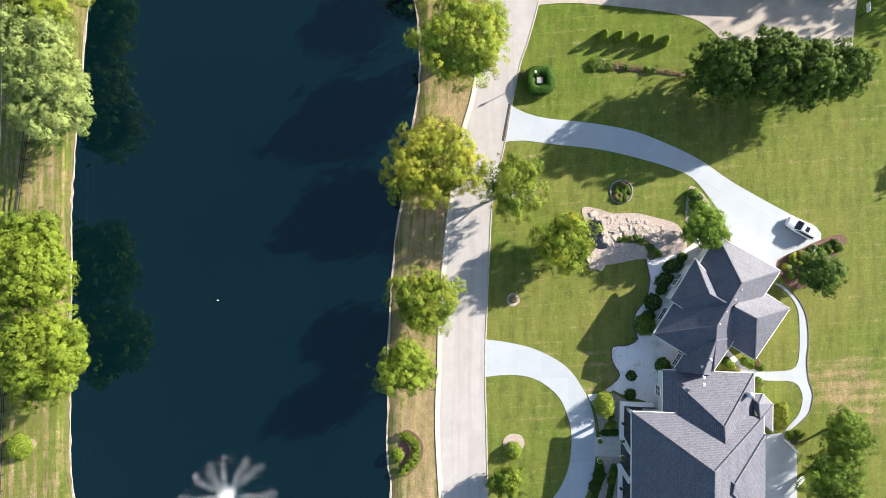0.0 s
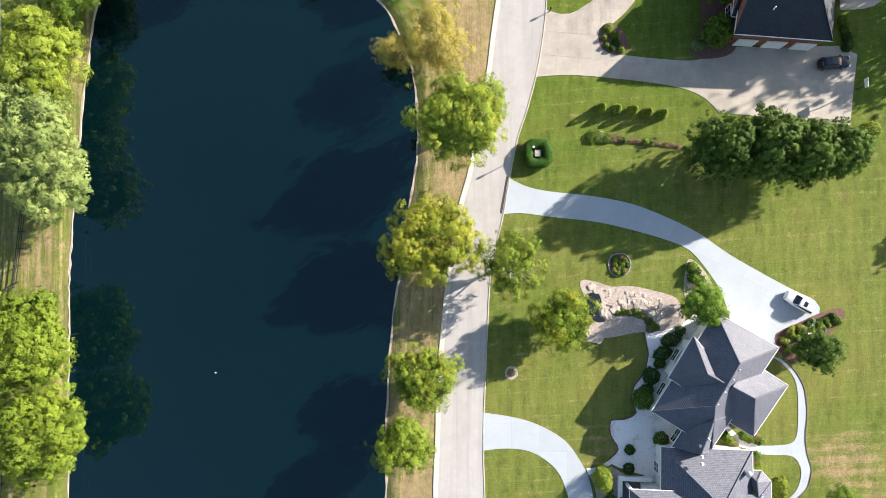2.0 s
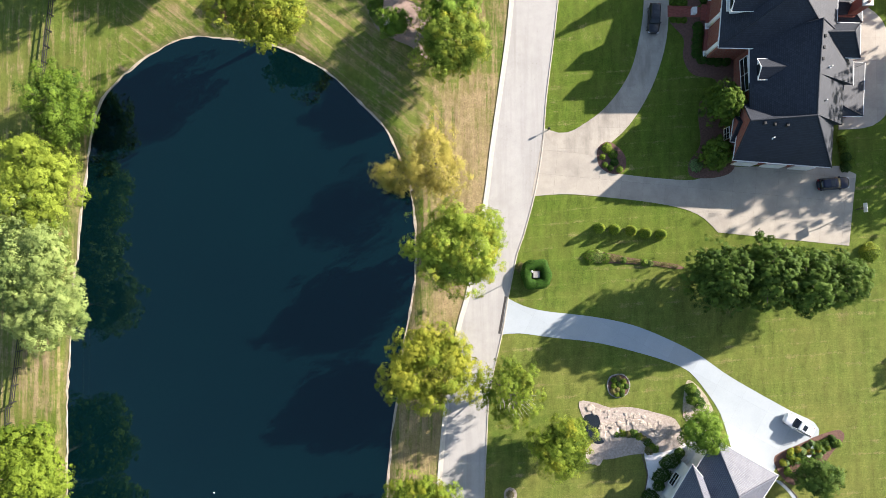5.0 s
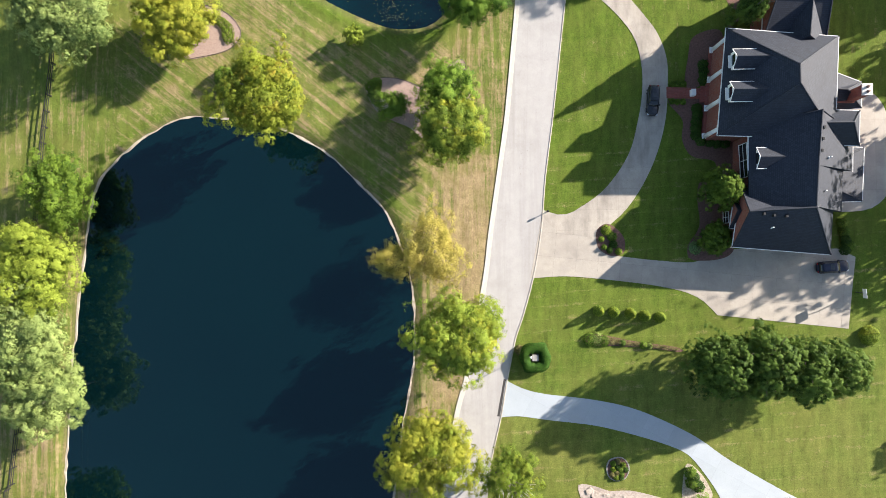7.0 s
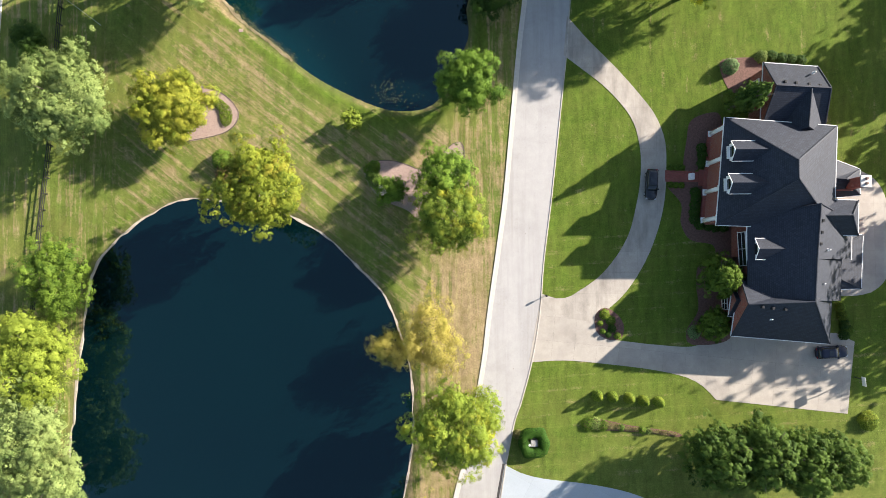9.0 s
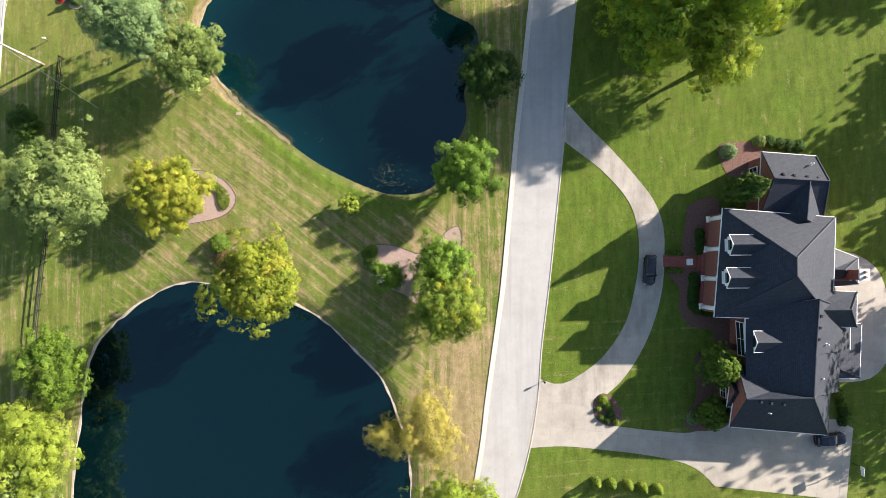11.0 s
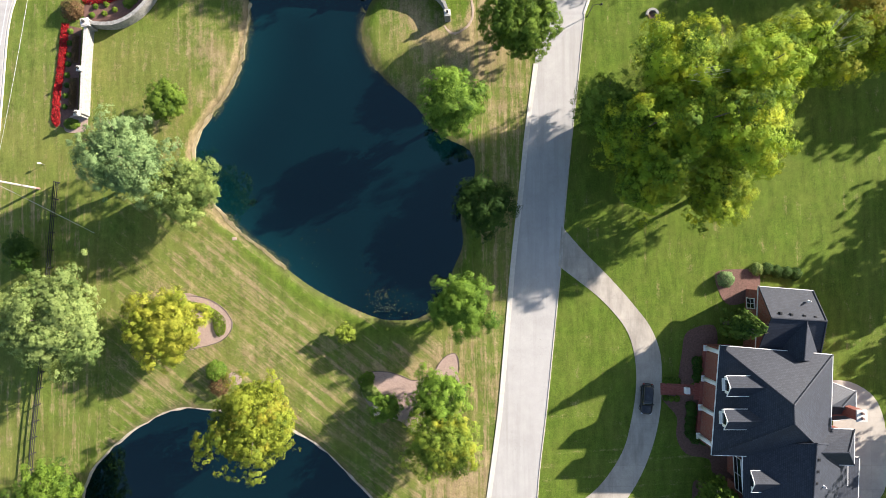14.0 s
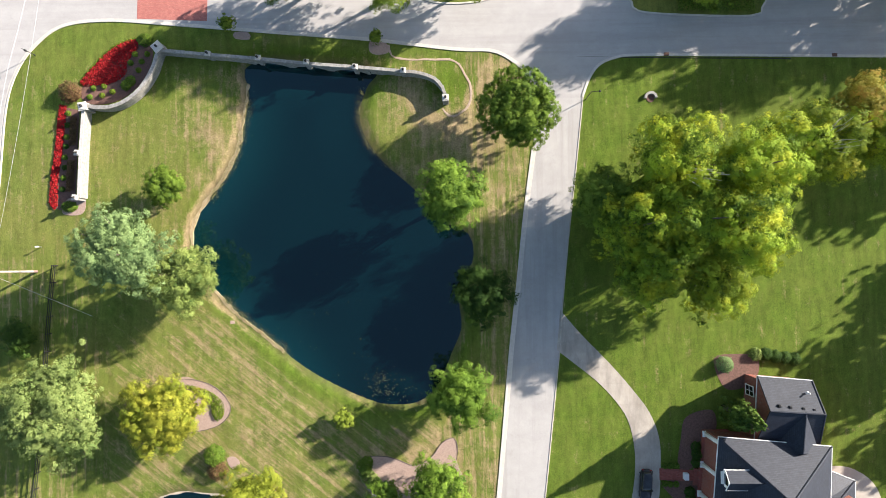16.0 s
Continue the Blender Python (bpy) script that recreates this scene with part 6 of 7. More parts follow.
tagged(pole, "tall grey timber utility pole with cables", "pole")


def lamp_post(x, y, h, label, arm=0.0, turn=0.0, head=BLACK_METAL):
    top = empty("street_lamp", x, y, 0, turn)
    bm = bmesh.new()
    tube(bm, [(0, 0, -0.1), (0, 0, 0.5), (0, 0, h)], [0.11, 0.06, 0.05], 10)
    part("pole", bm, BLACK_METAL, top)
    bm = bmesh.new()
    if arm:
        tube(bm, [(0, 0, h - 0.1), (arm * 0.5, 0, h + 0.15), (arm, 0, h)], [0.04, 0.04, 0.04], 8)
    tube(bm, [(arm, 0, h - 0.1), (arm, 0, h + 0.3), (arm, 0, h + 0.45)], [0.12, 0.18, 0.04], 10)
    part("lantern", bm, head, top, "lantern head")
    return tagged(top, label, "street lamp")


lamp_post(22.9, 127.6, 4.2, "black street lamp with a short arm", 1.2, 0)
lamp_post(14.6, 50.9, 1.0, "short black post light at the driveway mouth")
lamp_post(-65.3, 136.3, 3.0, "black sign post at the corner kerb", 0.8, -30)
# lamp and brick pier in the ring hedge
x, y = 12.1, 28.8
lamp_post(x - 0.6, y + 0.2, 3.4, "white-headed garden lamp beside the ring hedge", head=WHITE)
bm = bmesh.new()
box(bm, x - 0.1, y - 0.75, -0.1, x + 0.9, y + 0.25, 1.1, bevel=0.03)
pier = part("marker_pier", bm, BRIDGE_CAP, None)
tagged(pier, "low pale stone pier inside a ring hedge", "pier")
ring = tagged(empty("ring_hedge", 0, 0), "clipped dark green hedge grown in a ring", "hedge")
rng = np.random.default_rng(7)
n = 12000
a = rng.uniform(0, math.tau, n)
b = rng.uniform(0, math.tau, n)
sq = 1 / np.maximum(np.abs(np.cos(a - 0.15)), np.abs(np.sin(a - 0.15))) ** 0.55
rr = 1.52 * sq + 0.78 * np.cos(b) * (1 + 0.12 * np.cos(6 * a))
pts = np.stack([x + 0.4 + np.cos(a) * rr, y - 0.25 + np.sin(a) * rr, 0.8 + 0.75 * np.sin(b) + rng.normal(size=n) * 0.03], 1)
nor = np.stack([np.cos(a) * np.cos(b), np.sin(a) * np.cos(b), np.sin(b) + 0.3], 1) + rng.normal(size=(n, 3)) * 0.3
nor /= np.linalg.norm(nor, axis=1)[:, None]
o = new("foliage", leaf_mesh("foliage", pts, nor, 0.09 * rng.uniform(0.6, 1.3, n), rng, L_BOX))
o.parent = ring
bush("flowering_shrub", 10.2, 29.6, 0.7, 0.75, L_STRAW, 99, "small pale flowering shrub by the kerb", leaf=0.09)

# basketball hoop beside the court
x, y = 60.7, 38.3
hoop = empty("basketball_hoop", x, y, 0, 4)
bm = bmesh.new()
tube(bm, [(0.6, 0, -0.2), (0.6, 0, 2.6), (-0.2, 0, 3.2)], [0.09, 0.08, 0.06], 10)
part("pole", bm, BLACK_METAL, hoop)
bm = bmesh.new()
box(bm, -0.3, -0.68, 2.95, -0.25, 0.68, 3.8, bevel=0.01)
part("backboard", bm, WHITE, hoop, "white backboard")
bm = bmesh.new()
for k in range(16):
    a0, a1 = math.tau * k / 16, math.tau * (k + 1) / 16
    tube(bm, [(-0.55 + 0.23 * math.cos(a0), 0.23 * math.sin(a0), 3.05), (-0.55 + 0.23 * math.cos(a1), 0.23 * math.sin(a1), 3.05)], [0.02, 0.02], 5)
part("rim", bm, BRICK, hoop)
tagged(hoop, "basketball hoop with white backboard beside the parking court", "basketball hoop")

# culvert mouth in the corner lawn
x, y = 33.0, 127.6
cul = tagged(empty("culvert_mouth", x, y, 0, 20), "half-round stone culvert mouth in the lawn", "culvert")
for k in range(9):
    a = math.pi * (k + 0.5) / 9 - 0.3
    bm = bmesh.new()
    box(bm, 0.62, -0.17, -0.2, 1.05, 0.17, 0.42, Matrix.Rotation(a, 4, "Z"), bevel=0.05)
    part("stone", bm, WALL_STONE, cul)
bm = bmesh.new()
tube(bm, [(0, 0, -0.3), (0, 0, 0.06)], [0.62, 0.62], 20)
part("basin", bm, MULCH, cul)
for x, y in [(35.6, 134.5), (61.6, 133.9)]:
    bm = bmesh.new()
    box(bm, x - 0.4, y - 0.25, -0.1, x + 0.4, y + 0.3, 0.16, bevel=0.03)
    tagged(part("storm_drain", bm, rough_stuff("rusty_iron", (0.10, 0.05, 0.035), (0.18, 0.10, 0.07), 5, 40), None), "rust-brown storm drain in the kerb", "storm drain")

# fountain in the south pond
x, y = -35.1, -34.8
fount = empty("fountain", x, y, WATER)
bm = bmesh.new()
tube(bm, [(0, 0, -0.2), (0, 0, 0.15), (0, 0, 0.3)], [0.6, 0.55, 0.15], 16)
part("float", bm, BLACK_METAL, fount)
spray = Nodes("spray_water")
spray.bsdf.inputs["Base Color"].default_value = (0.85, 0.9, 0.92, 1)
spray.set(0.4, 0, 0.3)
veil = spray.maths("MULTIPLY", spray.attr("mist"), spray.ramp(spray.noise(3.0, 6, 0.85), (0.3, 0.3), (0.7, 1.0)), True)
spray.link(veil, spray.bsdf.inputs["Alpha"])
drops = rough_stuff("water_drops", (0.80, 0.86, 0.88), (0.86, 0.9, 0.92), 3.0, 30.0, 0.3, 0)
rng = np.random.default_rng(12)
rows, cols = 16, 10
for k in range(12):
    # each jet is a thin fan of mist with a grain of drops that thickens towards its ragged end
    ang = k / 12 * math.tau + 0.06 + rng.normal() * 0.06
    far, rise, wide = rng.uniform(5.6, 7.8), rng.uniform(4.6, 5.8), rng.uniform(0.9, 1.5)
    verts, faces, mist = [], [], []
    for i in range(rows + 1):
        t = i / rows
        for q in range(cols + 1):
            u = 2 * q / cols - 1
            w, d = u * wide * (0.15 + 0.85 * t), far * t * (1 - 0.18 * u * u) + 0.1
            verts.append((math.cos(ang) * d - math.sin(ang) * w, math.sin(ang) * d + math.cos(ang) * w, 0.3 + rise * t * (1.1 - 0.95 * t)))
            mist.append(max(0.0, (1 - abs(u)) ** 1.5 * (0.4 * (1 - t) ** 4 + 0.07 * (1 - t) ** 0.7)))
    for i in range(rows):
        for q in range(cols):
            p = i * (cols + 1) + q
            faces.append((p, p + 1, p + cols + 2, p + cols + 1))
    jet = mesh_ob("water_jet", verts, faces, spray.mat, fount, "thin white jet of spraying water")
    jet.data.attributes.new("mist", "FLOAT", "POINT").data.foreach_set("value", mist)
    jet.data.shade_smooth()
    n = 2200
    t = rng.random(n) ** 0.7 * rng.uniform(0.94, 1.05, n)
    u = np.clip(rng.normal(size=n) * 0.42, -1, 1)
    w, d = u * wide * (0.12 + 0.88 * t), far * t * (1 - 0.18 * u * u) + 0.1
    pts = np.stack([np.cos(ang) * d - np.sin(ang) * w, np.sin(ang) * d + np.cos(ang) * w, np.maximum(0.3 + rise * t * (1.1 - 0.95 * t) + rng.normal(size=n) * 0.2 * t, 0.05)], 1)
    nor = rng.normal(size=(n, 3))
    nor /= np.linalg.norm(nor, axis=1)[:, None]
    o = new("water_drops", leaf_mesh("water_drops", pts, nor, 0.006 + 0.017 * rng.random(n) ** 2, rng, drops))
    o.parent = fount
    tagged(o, "fine white water drops", kind="stuff")
n = 2400
pts = np.stack([rng.normal(size=n) * 0.5, rng.normal(size=n) * 0.5, rng.uniform(0.2, 2.6, n)], 1)
nor = rng.normal(size=(n, 3))
nor /= np.linalg.norm(nor, axis=1)[:, None]
o = new("white_core", leaf_mesh("white_core", pts, nor, rng.uniform(0.02, 0.06, n), rng, drops))
o.parent = fount
tagged(o, "foaming white core of the fountain", kind="stuff")
tagged(fount, "fountain throwing white water jets in the pond", "fountain")

# white bird-sized float on the water
bm = bmesh.new()
x, y = -37.4, -5.2
bmesh.ops.create_uvsphere(bm, u_segments=12, v_segments=8, radius=0.13, matrix=Matrix.Translation((x, y, WATER + 0.08)) @ Matrix.Diagonal((1.3, 0.8, 0.8, 1)))
tagged(part("buoy", bm, WHITE, None, "", True), "small white buoy floating on the pond", "buoy")

# ---- garden shrubs and beds
for i, (x, y) in enumerate([(22.3, 35.6), (24.6, 35.4), (27.1, 35.2), (29.3, 34.8), (31.6, 34.6)]):
    bush("arborvitae", x, y, 2.4, 0.76, L_OLIVE, 120 + i, "clipped yellow-green arborvitae in a lawn row", "arborvitae row", 0.1, point=0.45)
slab("hedge_bed", spline([(20.0, 31.5), (22.2, 32.0), (27.4, 31.0), (34.2, 30.0), (34.8, 29.3), (29.9, 29.9), (24.8, 30.2), (21.3, 30.4)], 0.6, True), 0.05, MULCH, label="narrow brown mulch bed with low shrubs", category="mulch bed")
flower_mass("low_scrub", spline([(20.4, 31.5), (22.2, 31.9), (27.4, 30.9), (33.8, 30.0), (34.2, 29.5), (29.9, 30.0), (24.8, 30.4), (21.3, 30.6)], 0.6, True), 0.5, L_STRAW, 44, "low loose scrub in a narrow bed", 0.08, 170)
for i, (x, y) in enumerate([(20.9, 31.2), (22.0, 31.3), (23.1, 31.0), (25.9, 30.7), (29.1, 30.3), (30.0, 30.2)]):
    bush("low_shrub", x, y, 0.6, (1.0, 0.95, 0.8, 0.5, 0.6, 0.45)[i], (L_GREEN, L_GREY, L_GREEN, L_SHADE)[i % 4], 130 + i, "loose low shrub in a narrow bed", "bed shrubs", 0.08, 0.7)
# island bed at the brick house drive
slab("island_bed", spline([(22.3, 48.1), (23.7, 49.0), (25.4, 48.1), (26.5, 46.4), (26.2, 44.4), (24.5, 44.0), (22.7, 44.9), (22.1, 46.4)], 0.5, True), 0.07, MULCH, label="dark mulch island bed in the driveway", category="mulch bed")
for i, (x, y) in enumerate([(23.6, 48.0), (24.5, 47.0), (24.7, 45.8), (22.9, 46.6), (23.3, 45.4), (24.1, 44.9), (25.5, 44.7)]):
    bush("clipped_shrub", x, y, 0.7, (0.75, 0.7, 0.6, 0.4, 0.4, 0.45, 0.5)[i], (L_LIME, L_GREEN, L_DARK)[i % 3], 150 + i, "small rounded shrub in a mulch bed", "island shrubs", 0.08)
# beds along the brick house
slab("house_bed", spline([(37.5, 78.0), (41.5, 79.0), (41.8, 75.5), (38.8, 73.8), (38.3, 70.3), (36.1, 70.3), (36.6, 74.7)], 0.6, True), 0.05, MULCH, label="brown mulch bed before the brick house", category="mulch bed")
slab("house_bed", spline([(33.5, 68.1), (38.7, 68.1), (38.5, 62.0), (45.0, 61.5), (44.4, 55.4), (41.0, 56.3), (40.4, 58.5), (36.9, 59.4), (35.5, 62.0), (35.6, 65.0)], 0.6, True), 0.05, MULCH, label="brown mulch bed before the brick house", category="mulch bed")
slab("house_bed", spline([(38.4, 55.4), (42.2, 52.8), (42.9, 44.6), (36.9, 43.3), (36.1, 45.5), (37.9, 48.5), (37.7, 52.8)], 0.6, True), 0.05, MULCH, label="brown mulch bed before the brick house", category="mulch bed")
for i, (x, y) in enumerate([(37.7, 66.7), (37.8, 65.7), (37.6, 64.6), (37.5, 63.6), (37.5, 62.5), (38.3, 61.7), (39.6, 61.5), (40.7, 61.3), (41.9, 61.3), (38.8, 73.5), (38.9, 72.4), (38.8, 71.2)]):
    bush("box_shrub", x, y, 0.9, 0.75, L_DARK, 170 + i, "dark clipped box shrub before the porch", "porch shrubs", 0.08)
for i, (x, y) in enumerate([(34.0, 67.9), (34.8, 67.8), (35.7, 67.8), (34.0, 70.6), (34.9, 70.6), (35.8, 70.6)]):
    bush("box_shrub", x, y, 0.5, 0.45, L_GREEN, 190 + i, "small clipped box shrub along the brick walk", "walk shrubs", 0.07)
tree("conical_evergreen", 39.8, 53.8, 7.4, 3.7, L_GREEN, 201, "tall conical green evergreen beside the brick house", "evergreen", low=0.0, leaf=0.08, dense=1.6, hollow=0.12, clump=0.5, tuft=0.28, lobes=0.04, boughs=20, cut=0.2, cone=0.4)
tree("round_evergreen", 39.3, 46.7, 4.4, 2.9, L_GREEN, 202, "broad round green evergreen beside the garage", "evergreen", low=0.0, leaf=0.08, dense=1.6, hollow=0.12, clump=0.45, tuft=0.26, lobes=0.04, boughs=16, cut=0.2, cone=0.3)
tree("conical_evergreen", 43.2, 79.5, 12.0, 3.0, L_SHADE, 203, "tall conical green evergreen at the north wing", "evergreen", low=0.0, leaf=0.08, dense=1.8, hollow=0.12, clump=0.5, tuft=0.28, lobes=0.04, boughs=24, cut=0.2, cone=0.7)
bush("blue_shrub", 37.2, 45.2, 0.8, 0.95, L_SILVER, 204, "low blue-green juniper in mulch", leaf=0.09)
slab("corner_bed", spline([(42.0, 87.0), (44.2, 87.6), (48.5, 87.1), (48.0, 83.4), (44.1, 82.1), (42.4, 84.3)], 0.6, True), 0.05, MULCH, label="brown mulch bed at the north wing", category="mulch bed")
for i, (x, y) in enumerate([(48.2, 87.6), (49.7, 87.6), (51.2, 87.2), (52.6, 87.0), (54.0, 86.8)]):
    bush("low_shrub", x, y, 1.0, 0.95, L_GREY if i == 0 else L_DARK, 206 + i, "dark rounded shrub along the north wing", "north wing shrubs", 0.09)
bush("blue_spruce", 43.3, 86.1, 1.9, 1.15, L_SILVER, 205, "small blue spruce in a mulch bed", leaf=0.1, category="evergreen")
bm = bmesh.new()
x, y = 37.1, 69.1
box(bm, x - 0.35, y - 0.5, 0, x + 0.35, y + 0.5, 0.9, bevel=0.05)
tagged(part("planter", bm, WHITE, None), "white square planter beside the brick walk", "planter")
for i, (x, y) in enumerate([(59.6, 47.6), (59.8, 46.3), (60.4, 45.4), (59.7, 44.8), (59.3, 48.9)]):
    bush("clipped_shrub", x, y, 0.9, 0.75, L_DARK if i % 2 else L_GREEN, 210 + i, "rounded shrub at the court edge", "court shrubs", 0.09)
bush("low_shrub", 63.0, 31.8, 1.2, 1.4, L_OLIVE, 218, "loose shrub in the side lawn", leaf=0.11)

# white house garden
for i, (px, r, sx) in enumerate((([(32.6, 0.2)], 1.0, 1.55), ([(31.3, -1.9)], 0.95, 1.5), ([(30.8, -3.4)], 0.75, 1.1), ([(29.5, -5.3)], 1.25, 1.0), ([(28.8, -7.4)], 0.85, 1.2), ([(34.0, 1.5)], 0.7, 1.0))):
    bush("clipped_shrub", *px[0], 1.1, r, L_DARK, 230 + i, "dark clipped rounded shrub in pale gravel", "gravel shrubs", 0.09, sx=sx, turn=20)
bush("round_evergreen", 28.2, -8.7, 2.2, 1.5, L_GREEN, 240, "bright green rounded evergreen at the wall corner", leaf=0.1)
for i, (x, y) in enumerate([(26.2, -16.4), (26.0, -19.2), (30.9, -14.8), (23.3, -23.8), (22.9, -22.4), (22.6, -24.0), (21.3, -31.3), (20.6, -33.0), (23.4, -30.9), (23.1, -32.1)]):
    bush("clipped_shrub", x, y, 0.9, (0.75, 0.8, 1.1, 0.6, 0.7, 0.5, 0.9, 0.9, 0.6, 0.6)[i], (L_DARK, L_DARK, L_GREEN, L_GREEN, L_GREEN, L_LIME)[i % 6], 250 + i, "rounded shrub in the front garden", "front shrubs", 0.09)
bush("lime_shrub", 22.0, -20.6, 2.7, 1.5, L_BRIGHT, 262, "tall bright lime shrub at the end of the porch", leaf=0.1, sx=0.9, sy=1.2)
slab("front_bed", spline([(20.1, -19.9), (22.6, -19.0), (24.8, -19.8), (26.0, -22.0), (25.6, -36.3), (20.0, -36.4), (21.3, -32.1), (21.5, -26.2), (20.9, -22.0)], 0.7, True), 0.03, GRAVEL, label="pale gravel bed along the loop drive", category="gravel bed")
flower_mass("clipped_hedge", spline([(20.9, -29.4), (21.9, -29.6), (22.0, -31.4), (21.5, -33.2), (20.6, -35.4), (19.9, -35.2), (20.6, -32.6), (21.0, -31.0)], 0.5, True), 0.8, L_BOX, 41, "dark clipped hedge curving along the loop drive", 0.08, 420)
flower_mass("clipped_hedge", spline([(23.1, -29.7), (23.9, -29.9), (23.6, -32.6), (23.0, -35.2), (22.3, -34.8), (22.8, -32.0)], 0.5, True), 0.7, L_BOX, 42, "dark clipped hedge in pale gravel", 0.08, 420)
flower_mass("clipped_hedge", spline([(21.6, -24.6), (24.6, -24.5), (24.6, -25.3), (21.7, -25.4)], 0.5, True), 0.5, L_BOX, 43, "dark clipped hedge beside the front walk", 0.08, 420)
slab("front_walk", [(20.6, -25.7), (25.6, -25.7), (25.5, -28.6), (20.6, -28.6)], 0.06, KERB, label="grey paved walk to the front door", category="walk")
for i, (x, y) in enumerate([(21.3, -26.1), (21.3, -29.0), (24.7, -26.0), (24.7, -28.6)]):
    top = empty("planter_pot", x, y, 0.04)
    bm = bmesh.new()
    tube(bm, [(0, 0, 0), (0, 0, 0.3), (0, 0, 0.75), (0, 0, 0.8)], [0.25, 0.38, 0.46, 0.4], 14)
    part("pot", bm, WHITE, top)
    rng = np.random.default_rng(300 + i)
    n = 300
    w = rng.normal(size=(n, 3))
    w /= np.linalg.norm(w, axis=1)[:, None]
    w[:, 2] = np.abs(w[:, 2])
    o = new("plant", leaf_mesh("plant", w * 0.4 + np.array([0, 0, 0.75]), w, 0.09 * rng.uniform(0.6, 1.3, n), rng, L_GREEN))
    o.parent = top
    tagged(top, "white urn planter with green plant by the front walk", "planter", "front walk planters")
# round and kidney beds
slab("round_bed", spline([(25.0, 13.3), (26.1, 13.0), (26.7, 11.7), (26.2, 10.3), (25.0, 9.8), (23.8, 10.2), (23.3, 11.5), (23.7, 12.8)], 0.4, True), 0.06, MULCH, label="round dark mulch bed in the lawn", category="mulch bed")
strip("bed_edging", spline([(25.0, 13.3), (26.1, 13.0), (26.7, 11.7), (26.2, 10.3), (25.0, 9.8), (23.8, 10.2), (23.3, 11.5), (23.7, 12.8)], 0.4, True), 0.18, -0.1, 0.12, WALL_STONE, 0.2, True, "pale concrete ring round a flower bed", "bed edging")
for i, (x, y) in enumerate([(24.3, 12.4), (25.0, 12.7), (25.7, 12.2), (26.1, 11.5), (25.5, 10.8), (24.8, 11.0), (24.3, 11.5), (24.9, 11.8), (25.4, 11.5), (24.1, 10.7), (24.7, 10.3), (25.4, 10.3)]):
    bush("garden_plant", x, y, 0.5, 0.42, (L_GREEN, L_STRAW, L_LIME, L_DARK)[i % 4], 310 + i, "small flowering garden plant in a round bed", "round bed plants", 0.08)
slab("round_bed", spline([(8.4, -3.9), (9.3, -4.4), (9.4, -5.4), (8.4, -6.0), (7.5, -5.5), (7.6, -4.4)], 0.4, True), 0.06, GRAVEL, label="small round gravel bed in the lawn", category="gravel bed")
bush("bare_shrub", 8.4, -4.9, 0.9, 0.6, L_STRAW, 330, "thin straw-coloured shrub in a round bed", leaf=0.06, dense=0.4)
slab("corner_bed", spline([(35.5, 12.4), (37.4, 11.1), (38.8, 8.9), (39.1, 7.2), (36.5, 5.9), (34.8, 6.7), (34.8, 9.8)], 0.5, True), 0.05, SHORE, label="brown mulch bed beside the driveway", category="mulch bed")
for i, (x, y) in enumerate([(35.8, 11.1), (36.3, 10.5), (36.0, 9.6), (37.0, 9.1)]):
    bush("garden_shrub", x, y, 1.1, 0.85, (L_GREEN, L_DARK)[i % 2], 335 + i, "leafy shrub in a bed beside the driveway", "drive shrubs", 0.1)
slab("flower_bed", spline([(49.2, 1.6), (52.1, 2.9), (54.7, 4.1), (58.1, 5.0), (58.7, 3.7), (57.2, 2.0), (53.7, -2.3), (50.4, -3.1), (48.1, 0.3)], 0.6, True), 0.05, MULCH, label="planted mulch bed behind the white house", category="mulch bed")
rnd = random.Random(17)
for i in range(46):
    t = rnd.random()
    x, y = 49.0 + 8.6 * t + rnd.uniform(-0.5, 0.5), 0.6 + 3.6 * t - rnd.uniform(-0.5, 2.6) * (1 - 0.5 * t)
    bush("flowering_shrub", x, y, rnd.uniform(0.4, 1.0), rnd.uniform(0.25, 0.65), rnd.choice((L_GREEN, L_GREEN, L_SHADE, L_OLIVE, L_DARK, L_ORANGE, L_YELLOW, L_SILVER)), 340 + i, "mixed flowering shrub in a garden bed", "bed flowers", 0.08, 0.8, sx=rnd.uniform(0.8, 1.3), turn=rnd.uniform(0, 180))
bm = bmesh.new()
x, y = 53.5, 1.8
box(bm, -0.9, -0.28, 0.42, 0.9, 0.28, 0.5, Matrix.Translation((x, y, 0)) @ Matrix.Rotation(1.1, 4, "Z"), bevel=0.02)
for sx in (-0.7, 0.7):
    box(bm, sx - 0.08, -0.22, 0, sx + 0.08, 0.22, 0.42, Matrix.Translation((x, y, 0)) @ Matrix.Rotation(1.1, 4, "Z"))
tagged(part("garden_bench", bm, WHITE, None), "white stone garden bench among shrubs", "bench")
# rock garden with a small pool
slab("garden_pool", spline([(19.8, 7.0), (21.6, 7.2), (22.2, 5.9), (22.0, 4.2), (22.8, 3.0), (21.3, 2.8), (20.2, 4.2), (19.7, 5.9)], 0.5, True), 0.06, CAR_GLASS, label="small dark garden pool among rocks", category="pool")
rnd = random.Random(9)


def rock(x, y, r, h, seed, group=""):
    bm = bmesh.new()
    bmesh.ops.create_icosphere(bm, subdivisions=2, radius=1.0)
    for v in bm.verts:
        k = 1 + 0.55 * noise.noise(v.co * 1.6 + Vector((seed * 3.1, 0, 0)))
        v.co = Vector((v.co.x * r * k, v.co.y * r * k * (0.5 + 0.4 * ((seed * 0.37) % 1)), min(max(v.co.z, -0.3), 0.5) * 1.7 * h * k))
    ob = part("rock", bm, ROCK, None)
    ob.matrix_basis = pose(x, y, 0.03, 0, 0, seed * 47)
    return tagged(ob, "pale weathered limestone rock in gravel", "rock", group)


